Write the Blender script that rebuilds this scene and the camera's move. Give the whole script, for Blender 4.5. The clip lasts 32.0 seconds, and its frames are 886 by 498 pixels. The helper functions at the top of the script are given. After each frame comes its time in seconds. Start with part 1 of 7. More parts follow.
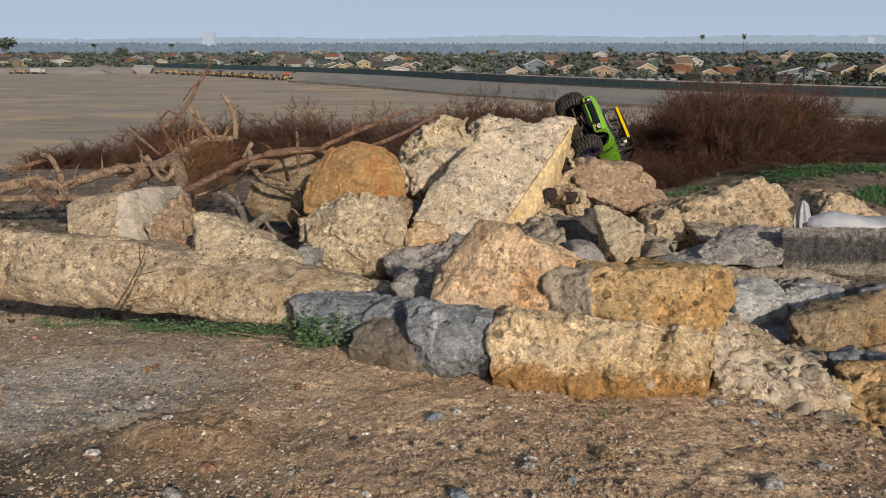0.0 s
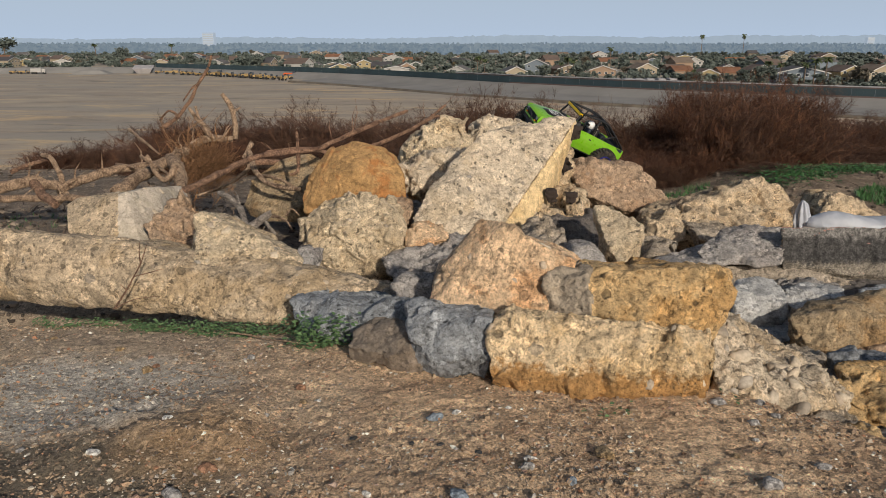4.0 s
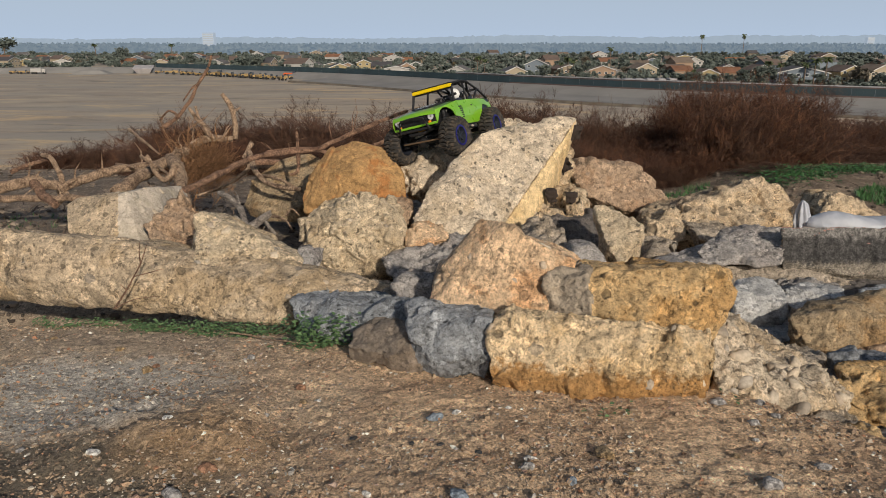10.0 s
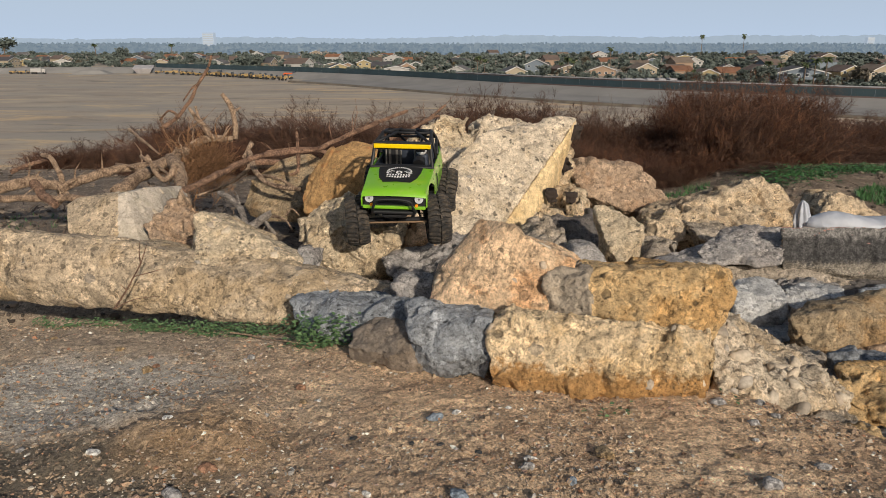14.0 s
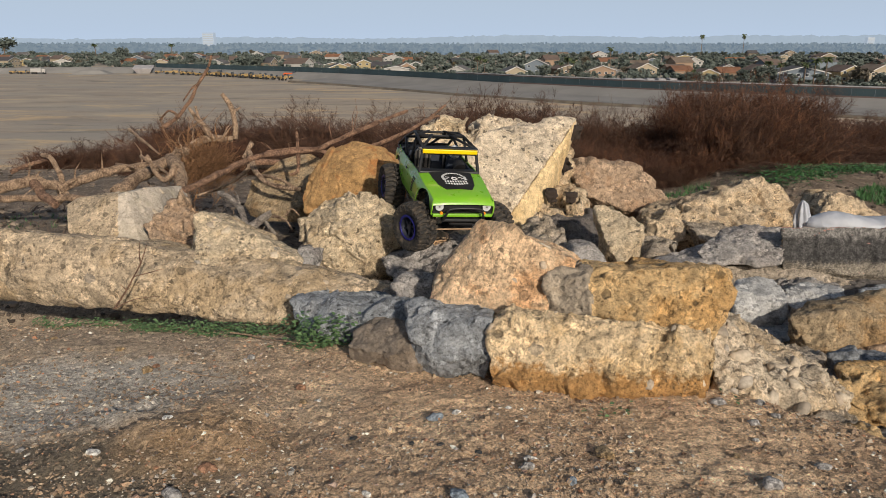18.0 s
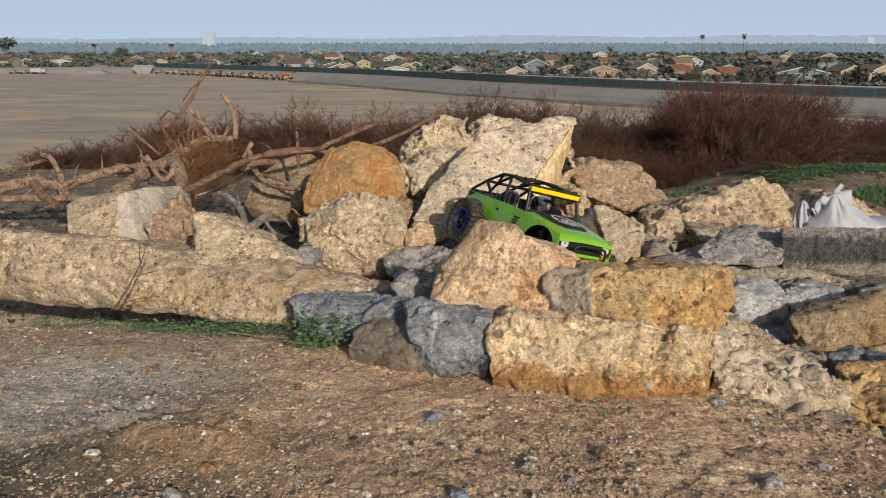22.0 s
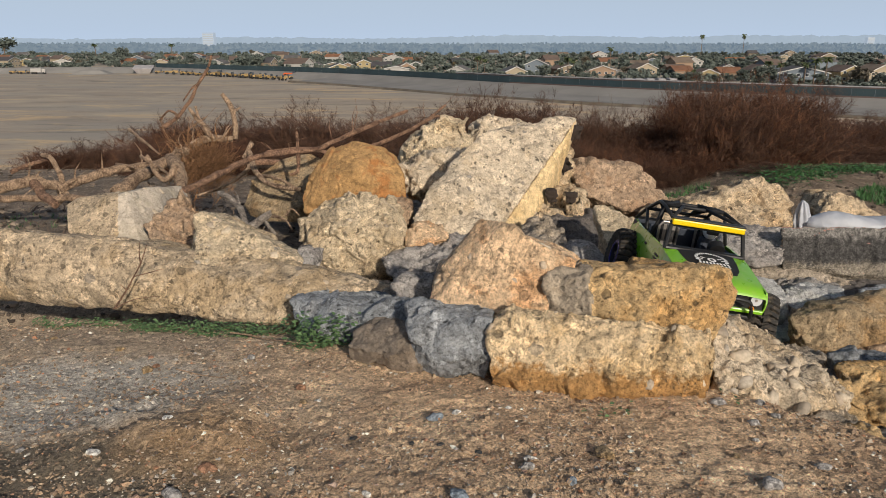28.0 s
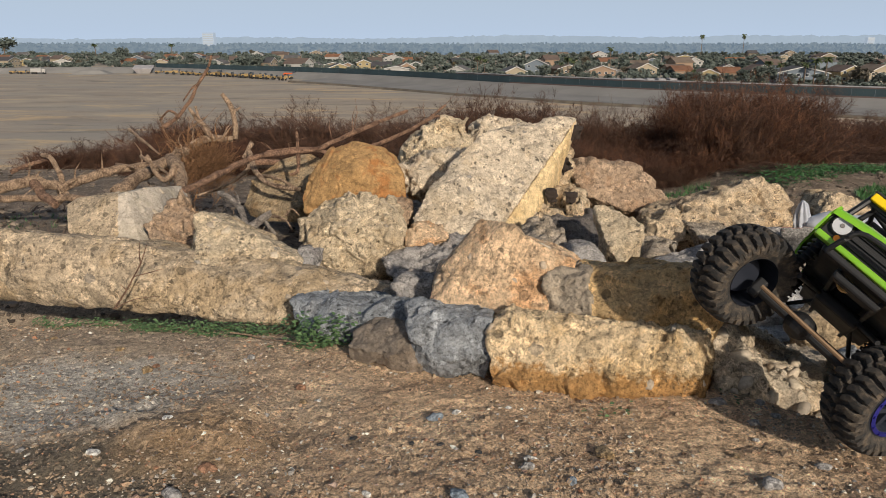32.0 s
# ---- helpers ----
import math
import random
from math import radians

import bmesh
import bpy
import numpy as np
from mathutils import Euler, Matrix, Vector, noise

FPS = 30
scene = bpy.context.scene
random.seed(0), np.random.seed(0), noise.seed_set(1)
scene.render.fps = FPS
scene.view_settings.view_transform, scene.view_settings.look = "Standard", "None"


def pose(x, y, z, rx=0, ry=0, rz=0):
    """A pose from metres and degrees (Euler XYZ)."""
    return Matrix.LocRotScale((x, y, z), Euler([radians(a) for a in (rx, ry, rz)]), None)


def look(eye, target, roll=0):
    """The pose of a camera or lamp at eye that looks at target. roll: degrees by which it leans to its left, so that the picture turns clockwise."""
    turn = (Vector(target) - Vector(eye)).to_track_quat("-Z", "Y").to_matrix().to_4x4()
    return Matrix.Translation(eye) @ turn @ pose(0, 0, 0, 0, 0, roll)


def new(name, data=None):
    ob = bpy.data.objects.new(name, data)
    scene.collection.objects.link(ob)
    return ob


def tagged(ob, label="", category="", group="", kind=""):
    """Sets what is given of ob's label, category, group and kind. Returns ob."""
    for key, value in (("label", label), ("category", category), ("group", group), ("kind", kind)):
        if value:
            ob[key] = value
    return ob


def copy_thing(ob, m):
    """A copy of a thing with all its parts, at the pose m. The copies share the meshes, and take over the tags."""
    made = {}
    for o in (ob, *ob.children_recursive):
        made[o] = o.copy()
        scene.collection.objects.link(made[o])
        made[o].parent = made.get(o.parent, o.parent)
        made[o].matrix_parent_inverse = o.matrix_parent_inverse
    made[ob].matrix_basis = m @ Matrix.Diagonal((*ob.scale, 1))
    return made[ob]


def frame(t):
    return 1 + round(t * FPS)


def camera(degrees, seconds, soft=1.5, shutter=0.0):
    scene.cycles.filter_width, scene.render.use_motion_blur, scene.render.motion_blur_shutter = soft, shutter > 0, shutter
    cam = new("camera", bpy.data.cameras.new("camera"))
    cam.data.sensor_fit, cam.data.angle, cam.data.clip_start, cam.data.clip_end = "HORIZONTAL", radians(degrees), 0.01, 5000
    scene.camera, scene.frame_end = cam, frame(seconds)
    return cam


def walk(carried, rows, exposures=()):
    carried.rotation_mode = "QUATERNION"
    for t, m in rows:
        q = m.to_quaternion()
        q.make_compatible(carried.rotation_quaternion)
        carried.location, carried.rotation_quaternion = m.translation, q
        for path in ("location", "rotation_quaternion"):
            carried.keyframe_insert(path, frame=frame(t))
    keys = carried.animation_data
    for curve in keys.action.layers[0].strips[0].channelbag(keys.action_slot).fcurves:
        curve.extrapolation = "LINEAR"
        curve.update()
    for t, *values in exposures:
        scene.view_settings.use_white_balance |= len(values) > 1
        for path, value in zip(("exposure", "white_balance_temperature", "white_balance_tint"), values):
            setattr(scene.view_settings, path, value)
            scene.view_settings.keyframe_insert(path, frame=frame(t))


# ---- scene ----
cam = camera(62, 32.0, 0.45)
STAND = pose(0, 0, 0.42, 74.3, 0, 0)
walk(cam, [(0, STAND), (32, STAND)], [(0, -0.30), (10, -0.30), (12.5, -0.18), (32, -0.18)])

# ---- light ----
SUN_FROM = Vector((0.40, -0.915, 0.42)).normalized()
world = bpy.data.worlds.new("world")
scene.world = world
world.use_nodes = True
wn, wl = world.node_tree.nodes, world.node_tree.links
sky = wn.new("ShaderNodeTexSky")
sky.sky_type = "NISHITA"
sky.sun_disc = False
sky.sun_elevation = math.asin(SUN_FROM.z)
sky.sun_rotation = math.atan2(SUN_FROM.x, SUN_FROM.y)
sky.air_density, sky.dust_density, sky.ozone_density = 1.0, 3.0, 1.5
haze = wn.new("ShaderNodeMix")
haze.data_type = "RGBA"
up = wn.new("ShaderNodeSeparateXYZ")
wl.new(wn.new("ShaderNodeTexCoord").outputs["Generated"], up.inputs[0])
fade = wn.new("ShaderNodeMapRange")
fade.inputs["From Min"].default_value, fade.inputs["From Max"].default_value = 0.0, 0.32
fade.inputs["To Min"].default_value, fade.inputs["To Max"].default_value = 0.80, 0.06
wl.new(up.outputs["Z"], fade.inputs["Value"])
wl.new(fade.outputs["Result"], haze.inputs["Factor"])
haze.inputs["B"].default_value = (9.9, 12.2, 15.5, 1)
wl.new(sky.outputs["Color"], haze.inputs["A"])
wl.new(haze.outputs["Result"], wn["Background"].inputs["Color"])
wn["Background"].inputs["Strength"].default_value = 0.069

sun = new("sun", bpy.data.lights.new("sun", "SUN"))
sun.data.energy, sun.data.angle, sun.data.color = 4.3, radians(1.0), (1.0, 0.897, 0.768)
sun.matrix_world = look(SUN_FROM * 50, (0, 0, 0))
scene.view_settings.exposure = 0.0


# ---- materials ----
class Nodes:
    """A small helper round a material's node tree."""

    def __init__(self, name, rough=0.9, metal=0.0, coords="Object"):
        self.mat = bpy.data.materials.new(name)
        self.mat.use_nodes = True
        self.n, self.l = self.mat.node_tree.nodes, self.mat.node_tree.links
        self.bsdf = self.n["Principled BSDF"]
        self.bsdf.inputs["Roughness"].default_value = rough
        self.bsdf.inputs["Metallic"].default_value = metal
        self.at = self.n.new("ShaderNodeTexCoord").outputs[coords]

    def place(self, stretch=(1, 1, 1)):
        m = self.n.new("ShaderNodeMapping")
        m.inputs["Scale"].default_value = stretch
        self.l.new(self.at, m.inputs["Vector"])
        return m.outputs["Vector"]

    def warp(self, size, amount):
        """From here on textures follow coordinates bent by a noise."""
        t = self.n.new("ShaderNodeTexNoise")
        t.inputs["Scale"].default_value, t.inputs["Detail"].default_value = 1 / size, 3
        self.l.new(self.at, t.inputs["Vector"])
        mid, add = self.n.new("ShaderNodeVectorMath"), self.n.new("ShaderNodeVectorMath")
        mid.operation, add.operation = "SUBTRACT", "MULTIPLY_ADD"
        self.l.new(t.outputs["Color"], mid.inputs[0])
        mid.inputs[1].default_value = (0.5, 0.5, 0.5)
        self.l.new(mid.outputs[0], add.inputs[0])
        add.inputs[1].default_value = (amount,) * 3
        self.l.new(self.at, add.inputs[2])
        self.at = add.outputs[0]

    def noise(self, size, detail=4, rough=0.6, stretch=None, bend=0.0):
        t = self.n.new("ShaderNodeTexNoise")
        t.inputs["Scale"].default_value, t.inputs["Detail"].default_value = 1 / size, detail
        t.inputs["Roughness"].default_value, t.inputs["Distortion"].default_value = rough, bend
        self.l.new(self.place(stretch) if stretch else self.at, t.inputs["Vector"])
        return t.outputs["Fac"]

    def cells(self, size, what="Distance", feature="F1"):
        t = self.n.new("ShaderNodeTexVoronoi")
        t.feature = feature
        t.inputs["Scale"].default_value = 1 / size
        self.l.new(self.at, t.inputs["Vector"])
        return t.outputs[what]

    def ramp(self, fac, *stops):
        r = self.n.new("ShaderNodeValToRGB")
        while len(r.color_ramp.elements) < len(stops):
            r.color_ramp.elements.new(0.5)
        for e, (p, c) in zip(r.color_ramp.elements, stops):
            e.position = p
            e.color = (*c, 1) if isinstance(c, tuple) else (c, c, c, 1)
        self.l.new(fac, r.inputs["Fac"])
        return r.outputs["Color"]

    def mix(self, fac, a, b, how="MIX"):
        m = self.n.new("ShaderNodeMix")
        m.data_type, m.blend_type = "RGBA", how
        for sock, v in ((m.inputs["Factor"], fac), (m.inputs["A"], a), (m.inputs["B"], b)):
            if isinstance(v, (int, float)):
                sock.default_value = v
            elif isinstance(v, tuple):
                sock.default_value = (*v, 1)
            else:
                self.l.new(v, sock)
        return m.outputs["Result"]

    def math(self, how, a, b=0.0):
        m = self.n.new("ShaderNodeMath")
        m.operation = how
        for sock, v in zip(m.inputs, (a, b)):
            if isinstance(v, (int, float)):
                sock.default_value = v
            else:
                self.l.new(v, sock)
        return m.outputs[0]

    def random(self):
        return self.n.new("ShaderNodeObjectInfo").outputs["Random"]

    def island(self):
        return self.n.new("ShaderNodeNewGeometry").outputs["Random Per Island"]

    def axis(self, i):
        s = self.n.new("ShaderNodeSeparateXYZ")
        self.l.new(self.at, s.inputs[0])
        return s.outputs[i]

    def done(self, colour, bump=None, depth=0.002, strength=0.6, rough=None):
        if isinstance(colour, tuple):
            self.bsdf.inputs["Base Color"].default_value = (*colour, 1)
        else:
            self.l.new(colour, self.bsdf.inputs["Base Color"])
        if rough is not None:
            self.l.new(rough, self.bsdf.inputs["Roughness"])
        if bump is not None:
            b = self.n.new("ShaderNodeBump")
            b.inputs["Distance"].default_value, b.inputs["Strength"].default_value = depth, strength
            self.l.new(bump, b.inputs["Height"])
            self.l.new(b.outputs["Normal"], self.bsdf.inputs["Normal"])
        return self.mat


def plain(name, colour, rough=0.6, metal=0.0, grain=0.02, vary=0.25):
    """A simple surface with slight wear at two scales."""
    m = Nodes(name, rough, metal)
    dark = tuple(c * (1 - vary) for c in colour)
    light = tuple(min(1, c * (1 + vary * 0.6)) for c in colour)
    c = m.ramp(m.noise(grain * 8, 4), (0.3, dark), (0.7, light))
    c = m.mix(m.math("MULTIPLY", m.noise(grain, 3), 0.35), c, dark)
    r = m.ramp(m.noise(grain * 4, 3), (0.3, max(rough - 0.12, 0.05)), (0.7, min(rough + 0.12, 1)))
    return m.done(c, m.noise(grain * 0.6, 3), grain * 0.03, 0.3, r)


def concrete(name, base, stain, aggregate=0.5, pits=0.5, relief=1.0, foot=0.0, caves=0.0):
    """Broken concrete: sandy matrix, stains, chipped faces, dark and pale aggregate stones, pits."""
    m = Nodes(name, 0.93)
    bright = tuple(min(0.9, x * 1.22) for x in base)
    dull = tuple(c * 0.62 for c in base)
    c = m.ramp(m.noise(0.05, 7, 0.72), (0.36, dull), (0.46, base), (0.60, bright))
    c = m.mix(m.ramp(m.noise(0.11, 7, 0.72), (0.49, 0.0), (0.58, 0.85)), c, stain)
    if foot:
        low = m.math("ADD", m.axis("Z"), m.math("MULTIPLY", m.math("SUBTRACT", m.noise(0.04, 8, 0.8), 0.5), 0.14))
        c = m.mix(m.ramp(m.math("DIVIDE", low, 0.2), (max(foot / 0.2 - 0.03, 0), 0.9), (foot / 0.2 + 0.04, 0.0)), c, (0.36, 0.185, 0.055))
    # sandy mottling that leaves darker, rougher patches
    coarse = min(relief, 1.0) ** 0.7
    c = m.mix(0.7 * coarse, c, m.ramp(m.noise(0.016, 6, 0.8), (0.36, 0.52), (0.46, 0.96), (0.62, 1.16)), "MULTIPLY")
    c = m.mix(0.9 * coarse, c, m.ramp(m.noise(0.004, 4, 0.8), (0.34, 0.50), (0.46, 1.0), (0.64, 1.22)), "MULTIPLY")
    m.warp(0.007, 0.009)
    rough_part = m.ramp(m.noise(0.045, 4, 0.7), (0.44, 0.15 * coarse), (0.58, 0.95 * coarse))
    # chips of the broken face, in two sizes, each with its own tone
    near, tone = m.cells(0.0115), m.cells(0.0115, "Color")
    small, fleck = m.cells(0.0048), m.cells(0.0048, "Color")
    chips = m.mix(1.0, m.ramp(tone, (0.2, 0.66), (0.5, 1.0), (0.8, 1.24)), m.ramp(fleck, (0.2, 0.60), (0.5, 1.0), (0.8, 1.22)), "MULTIPLY")
    c = m.mix(rough_part, c, m.mix(1.0, c, chips, "MULTIPLY"))

    def spots(size, least, spread, edge):
        """Spots of uneven size, one in some of the cells."""
        lum = m.n.new("ShaderNodeRGBToBW")
        m.l.new(m.cells(size, "Color"), lum.inputs[0])
        r = m.math("MULTIPLY", m.math("SUBTRACT", lum.outputs[0], least), spread)
        return m.ramp(m.math("SUBTRACT", m.cells(size), r), (0.0, 1.0), (edge, 0.0))
    which = m.cells(0.026, "Color")
    chip = m.ramp(which, (0.25, (0.11, 0.095, 0.08)), (0.4, (0.25, 0.18, 0.12)), (0.5, tuple(x * 0.7 for x in base)), (0.6, (0.58, 0.50, 0.39)), (0.75, (0.20, 0.18, 0.16)))
    mask = m.math("MULTIPLY", spots(0.026, 0.80, 2.4, 0.03), aggregate)
    c = m.mix(mask, c, chip)
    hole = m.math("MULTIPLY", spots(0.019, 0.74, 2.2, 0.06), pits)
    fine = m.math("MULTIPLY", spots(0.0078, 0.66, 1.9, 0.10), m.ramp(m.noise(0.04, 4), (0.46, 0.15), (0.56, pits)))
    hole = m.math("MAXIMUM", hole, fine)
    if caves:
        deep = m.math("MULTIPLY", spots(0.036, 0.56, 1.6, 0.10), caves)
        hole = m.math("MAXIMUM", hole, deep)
    # shade inside pits and caves is painted in as near-black colour
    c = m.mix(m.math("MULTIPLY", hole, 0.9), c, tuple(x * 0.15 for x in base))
    lumps = m.math("ADD", m.math("MULTIPLY", near, -0.35), m.math("MULTIPLY", small, -0.25))
    h = m.math("ADD", m.math("MULTIPLY", lumps, rough_part), m.math("MULTIPLY", m.noise(0.0035, 4, 0.8), 0.45))
    h = m.math("SUBTRACT", h, m.math("MULTIPLY", hole, 0.7))
    h = m.math("ADD", h, m.math("MULTIPLY", mask, 0.12))
    return m.done(c, h, 0.0075 * relief, 1.0)


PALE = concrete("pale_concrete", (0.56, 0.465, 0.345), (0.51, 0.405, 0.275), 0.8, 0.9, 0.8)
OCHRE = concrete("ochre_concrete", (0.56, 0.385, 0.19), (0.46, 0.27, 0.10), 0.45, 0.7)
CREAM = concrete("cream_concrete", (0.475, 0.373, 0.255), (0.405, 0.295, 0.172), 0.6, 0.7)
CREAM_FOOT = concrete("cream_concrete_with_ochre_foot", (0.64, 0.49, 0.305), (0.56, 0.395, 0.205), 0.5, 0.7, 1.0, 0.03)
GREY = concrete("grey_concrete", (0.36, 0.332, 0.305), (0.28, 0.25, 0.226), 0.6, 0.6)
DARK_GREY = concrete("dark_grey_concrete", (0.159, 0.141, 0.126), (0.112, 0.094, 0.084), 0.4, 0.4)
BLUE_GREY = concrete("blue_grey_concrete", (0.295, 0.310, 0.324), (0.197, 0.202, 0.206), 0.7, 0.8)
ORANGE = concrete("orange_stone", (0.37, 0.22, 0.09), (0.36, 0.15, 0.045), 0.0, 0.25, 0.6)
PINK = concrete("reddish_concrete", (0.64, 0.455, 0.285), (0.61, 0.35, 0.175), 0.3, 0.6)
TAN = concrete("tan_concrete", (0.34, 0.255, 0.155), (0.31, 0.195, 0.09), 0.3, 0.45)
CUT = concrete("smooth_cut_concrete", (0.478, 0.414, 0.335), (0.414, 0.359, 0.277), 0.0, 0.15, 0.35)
GREY_END = concrete("grey_end_concrete", (0.300, 0.249, 0.187), (0.234, 0.183, 0.131), 0.3, 0.4, 0.6)
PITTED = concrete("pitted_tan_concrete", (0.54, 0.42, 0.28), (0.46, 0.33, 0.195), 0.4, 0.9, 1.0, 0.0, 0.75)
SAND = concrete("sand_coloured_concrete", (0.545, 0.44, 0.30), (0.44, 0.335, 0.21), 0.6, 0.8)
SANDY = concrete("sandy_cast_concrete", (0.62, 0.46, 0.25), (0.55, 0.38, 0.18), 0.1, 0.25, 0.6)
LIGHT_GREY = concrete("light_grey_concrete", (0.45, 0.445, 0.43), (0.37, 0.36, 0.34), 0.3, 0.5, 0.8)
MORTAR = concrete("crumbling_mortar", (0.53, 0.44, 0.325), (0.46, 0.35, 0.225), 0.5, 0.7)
SHADED_STONE = concrete("shade_darkened_stone", (0.205, 0.167, 0.130), (0.165, 0.128, 0.095), 0.3, 0.4, 0.6)
TAR_AND_SHADE = plain("black_tar_and_shade", (0.035, 0.024, 0.018), 0.95, 0, 0.02)
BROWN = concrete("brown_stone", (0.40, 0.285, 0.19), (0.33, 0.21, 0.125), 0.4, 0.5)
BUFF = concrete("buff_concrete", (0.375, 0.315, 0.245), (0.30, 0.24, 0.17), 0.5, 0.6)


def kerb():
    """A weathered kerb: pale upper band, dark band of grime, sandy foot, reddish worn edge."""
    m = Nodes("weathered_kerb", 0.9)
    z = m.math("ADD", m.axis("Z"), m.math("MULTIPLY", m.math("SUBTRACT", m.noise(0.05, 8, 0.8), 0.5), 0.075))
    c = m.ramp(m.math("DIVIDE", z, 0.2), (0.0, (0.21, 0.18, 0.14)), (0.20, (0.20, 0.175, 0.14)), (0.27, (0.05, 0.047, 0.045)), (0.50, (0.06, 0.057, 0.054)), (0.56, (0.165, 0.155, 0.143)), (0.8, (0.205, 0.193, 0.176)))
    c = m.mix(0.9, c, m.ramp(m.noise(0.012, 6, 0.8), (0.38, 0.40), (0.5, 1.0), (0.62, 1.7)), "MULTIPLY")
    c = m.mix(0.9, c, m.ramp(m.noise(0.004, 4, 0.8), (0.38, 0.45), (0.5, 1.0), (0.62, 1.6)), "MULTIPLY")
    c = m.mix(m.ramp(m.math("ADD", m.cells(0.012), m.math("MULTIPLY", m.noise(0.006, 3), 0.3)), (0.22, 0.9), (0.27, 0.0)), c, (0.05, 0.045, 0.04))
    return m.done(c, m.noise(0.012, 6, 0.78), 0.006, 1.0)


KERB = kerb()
KERB_EDGE = concrete("reddish_worn_kerb_top", (0.36, 0.19, 0.15), (0.34, 0.27, 0.22), 0.2, 0.3, 0.6)


def soil():
    """Sandy soil near by, worked brown earth on the plain."""
    m = Nodes("soil", 0.95)
    near = m.ramp(m.noise(0.22, 7, 0.72), (0.36, (0.52, 0.355, 0.222)), (0.5, (0.70, 0.49, 0.308)), (0.64, (0.86, 0.635, 0.41)))
    near = m.mix(m.ramp(m.noise(0.07, 6, 0.75), (0.50, 0.0), (0.60, 0.65)), near, (0.46, 0.295, 0.18))
    # grey dust in the hollow by the beam, ochre earth thrown up before it, darker grit in the corner
    wander = m.math("MULTIPLY", m.math("SUBTRACT", m.noise(0.12, 7, 0.75), 0.5), 0.45)

    def region(x, y, rx, ry):
        u = m.math("DIVIDE", m.math("SUBTRACT", m.axis("X"), x), rx)
        v = m.math("DIVIDE", m.math("SUBTRACT", m.axis("Y"), y), ry)
        return m.math("ADD", m.math("ADD", m.math("MULTIPLY", u, u), m.math("MULTIPLY", v, v)), m.math("MULTIPLY", wander, 4.0))
    left = m.math("ADD", m.axis("X"), m.math("MULTIPLY", wander, 0.9))
    grey = m.math("MULTIPLY", m.ramp(m.math("MULTIPLY", left, -1.0), (0.05, 0.0), (0.35, 0.65)), m.ramp(m.axis("Y"), (0.05, 0.0), (0.45, 1.0)))
    near = m.mix(grey, near, (0.355, 0.305, 0.238))
    near = m.mix(m.ramp(region(-0.50, 0.90, 0.22, 0.16), (0.5, 0.75), (1.0, 0.0)), near, (0.481, 0.457, 0.411))
    near = m.mix(m.ramp(region(-0.47, 0.650, 0.28, 0.13), (0.5, 0.92), (1.1, 0.0)), near, (0.14, 0.115, 0.082))
    near = m.mix(m.ramp(region(-0.27, 0.755, 0.12, 0.095), (0.2, 0.7), (1.1, 0.0)), near, (0.36, 0.225, 0.112))
    near = m.mix(m.ramp(region(0.02, 0.52, 0.26, 0.13), (0.3, 0.7), (1.1, 0.0)), near, (0.74, 0.55, 0.37))
    near = m.mix(0.85, near, m.ramp(m.noise(0.012, 5, 0.8), (0.36, 0.60), (0.48, 1.0), (0.64, 1.30)), "MULTIPLY")
    near = m.mix(0.9, near, m.ramp(m.noise(0.0032, 4, 0.8), (0.36, 0.55), (0.48, 1.0), (0.64, 1.38)), "MULTIPLY")
    litter = m.ramp(m.math("DIVIDE", m.axis("Y"), 10.0), (0.15, 0.0), (0.20, 0.85), (0.45, 0.85), (0.60, 0.3))
    near = m.mix(litter, near, m.ramp(m.noise(0.12, 8, 0.75), (0.38, (0.055, 0.042, 0.031)), (0.5, (0.150, 0.113, 0.082)), (0.62, (0.29, 0.222, 0.16))))
    grain = m.cells(0.0055, "Color")
    near = m.mix(m.ramp(m.noise(0.03, 4), (0.44, 0.1), (0.56, 0.75)), near, m.mix(1.0, near, m.ramp(grain, (0.2, 0.45), (0.5, 1.0), (0.8, 1.6)), "MULTIPLY"))
    far = m.ramp(m.noise(16, 8, 0.7, (0.45, 1.0, 1.0)), (0.32, (0.256, 0.217, 0.173)), (0.50, (0.354, 0.295, 0.229)), (0.68, (0.464, 0.378, 0.268)))
    far = m.mix(m.ramp(m.noise(40, 7, 0.68, (0.45, 1.0, 1.0)), (0.50, 0.0), (0.58, 0.75)), far, (0.305, 0.275, 0.232))
    far = m.mix(m.ramp(m.noise(15, 7, 0.7, (0.35, 1.0, 1.0), 0.8), (0.54, 0.0), (0.64, 0.8)), far, (0.573, 0.409, 0.232))
    far = m.mix(m.ramp(m.noise(9, 7, 0.75, (0.30, 1.0, 1.0), 0.5), (0.55, 0.0), (0.64, 0.6)), far, (0.140, 0.117, 0.093))
    c = m.mix(m.ramp(m.math("DIVIDE", m.axis("Y"), 60.0), (0.10, 0.0), (0.30, 1.0)), near, far)
    h = m.math("ADD", m.noise(0.013, 6, 0.75), m.math("MULTIPLY", m.noise(0.004, 5, 0.8), 0.55))
    h = m.math("SUBTRACT", h, m.math("MULTIPLY", m.cells(0.009), 0.25))
    return m.done(c, h, 0.008, 1.0)


SOIL = soil()


# ---- mesh helpers ----
def mesh_of(name, verts, faces, material, smooth=False):
    me = bpy.data.meshes.new(name)
    me.from_pydata(verts, [], faces)
    me.validate()
    me.materials.append(material)
    if smooth:
        me.polygons.foreach_set("use_smooth", [True] * len(me.polygons))
    me.update()
    return me


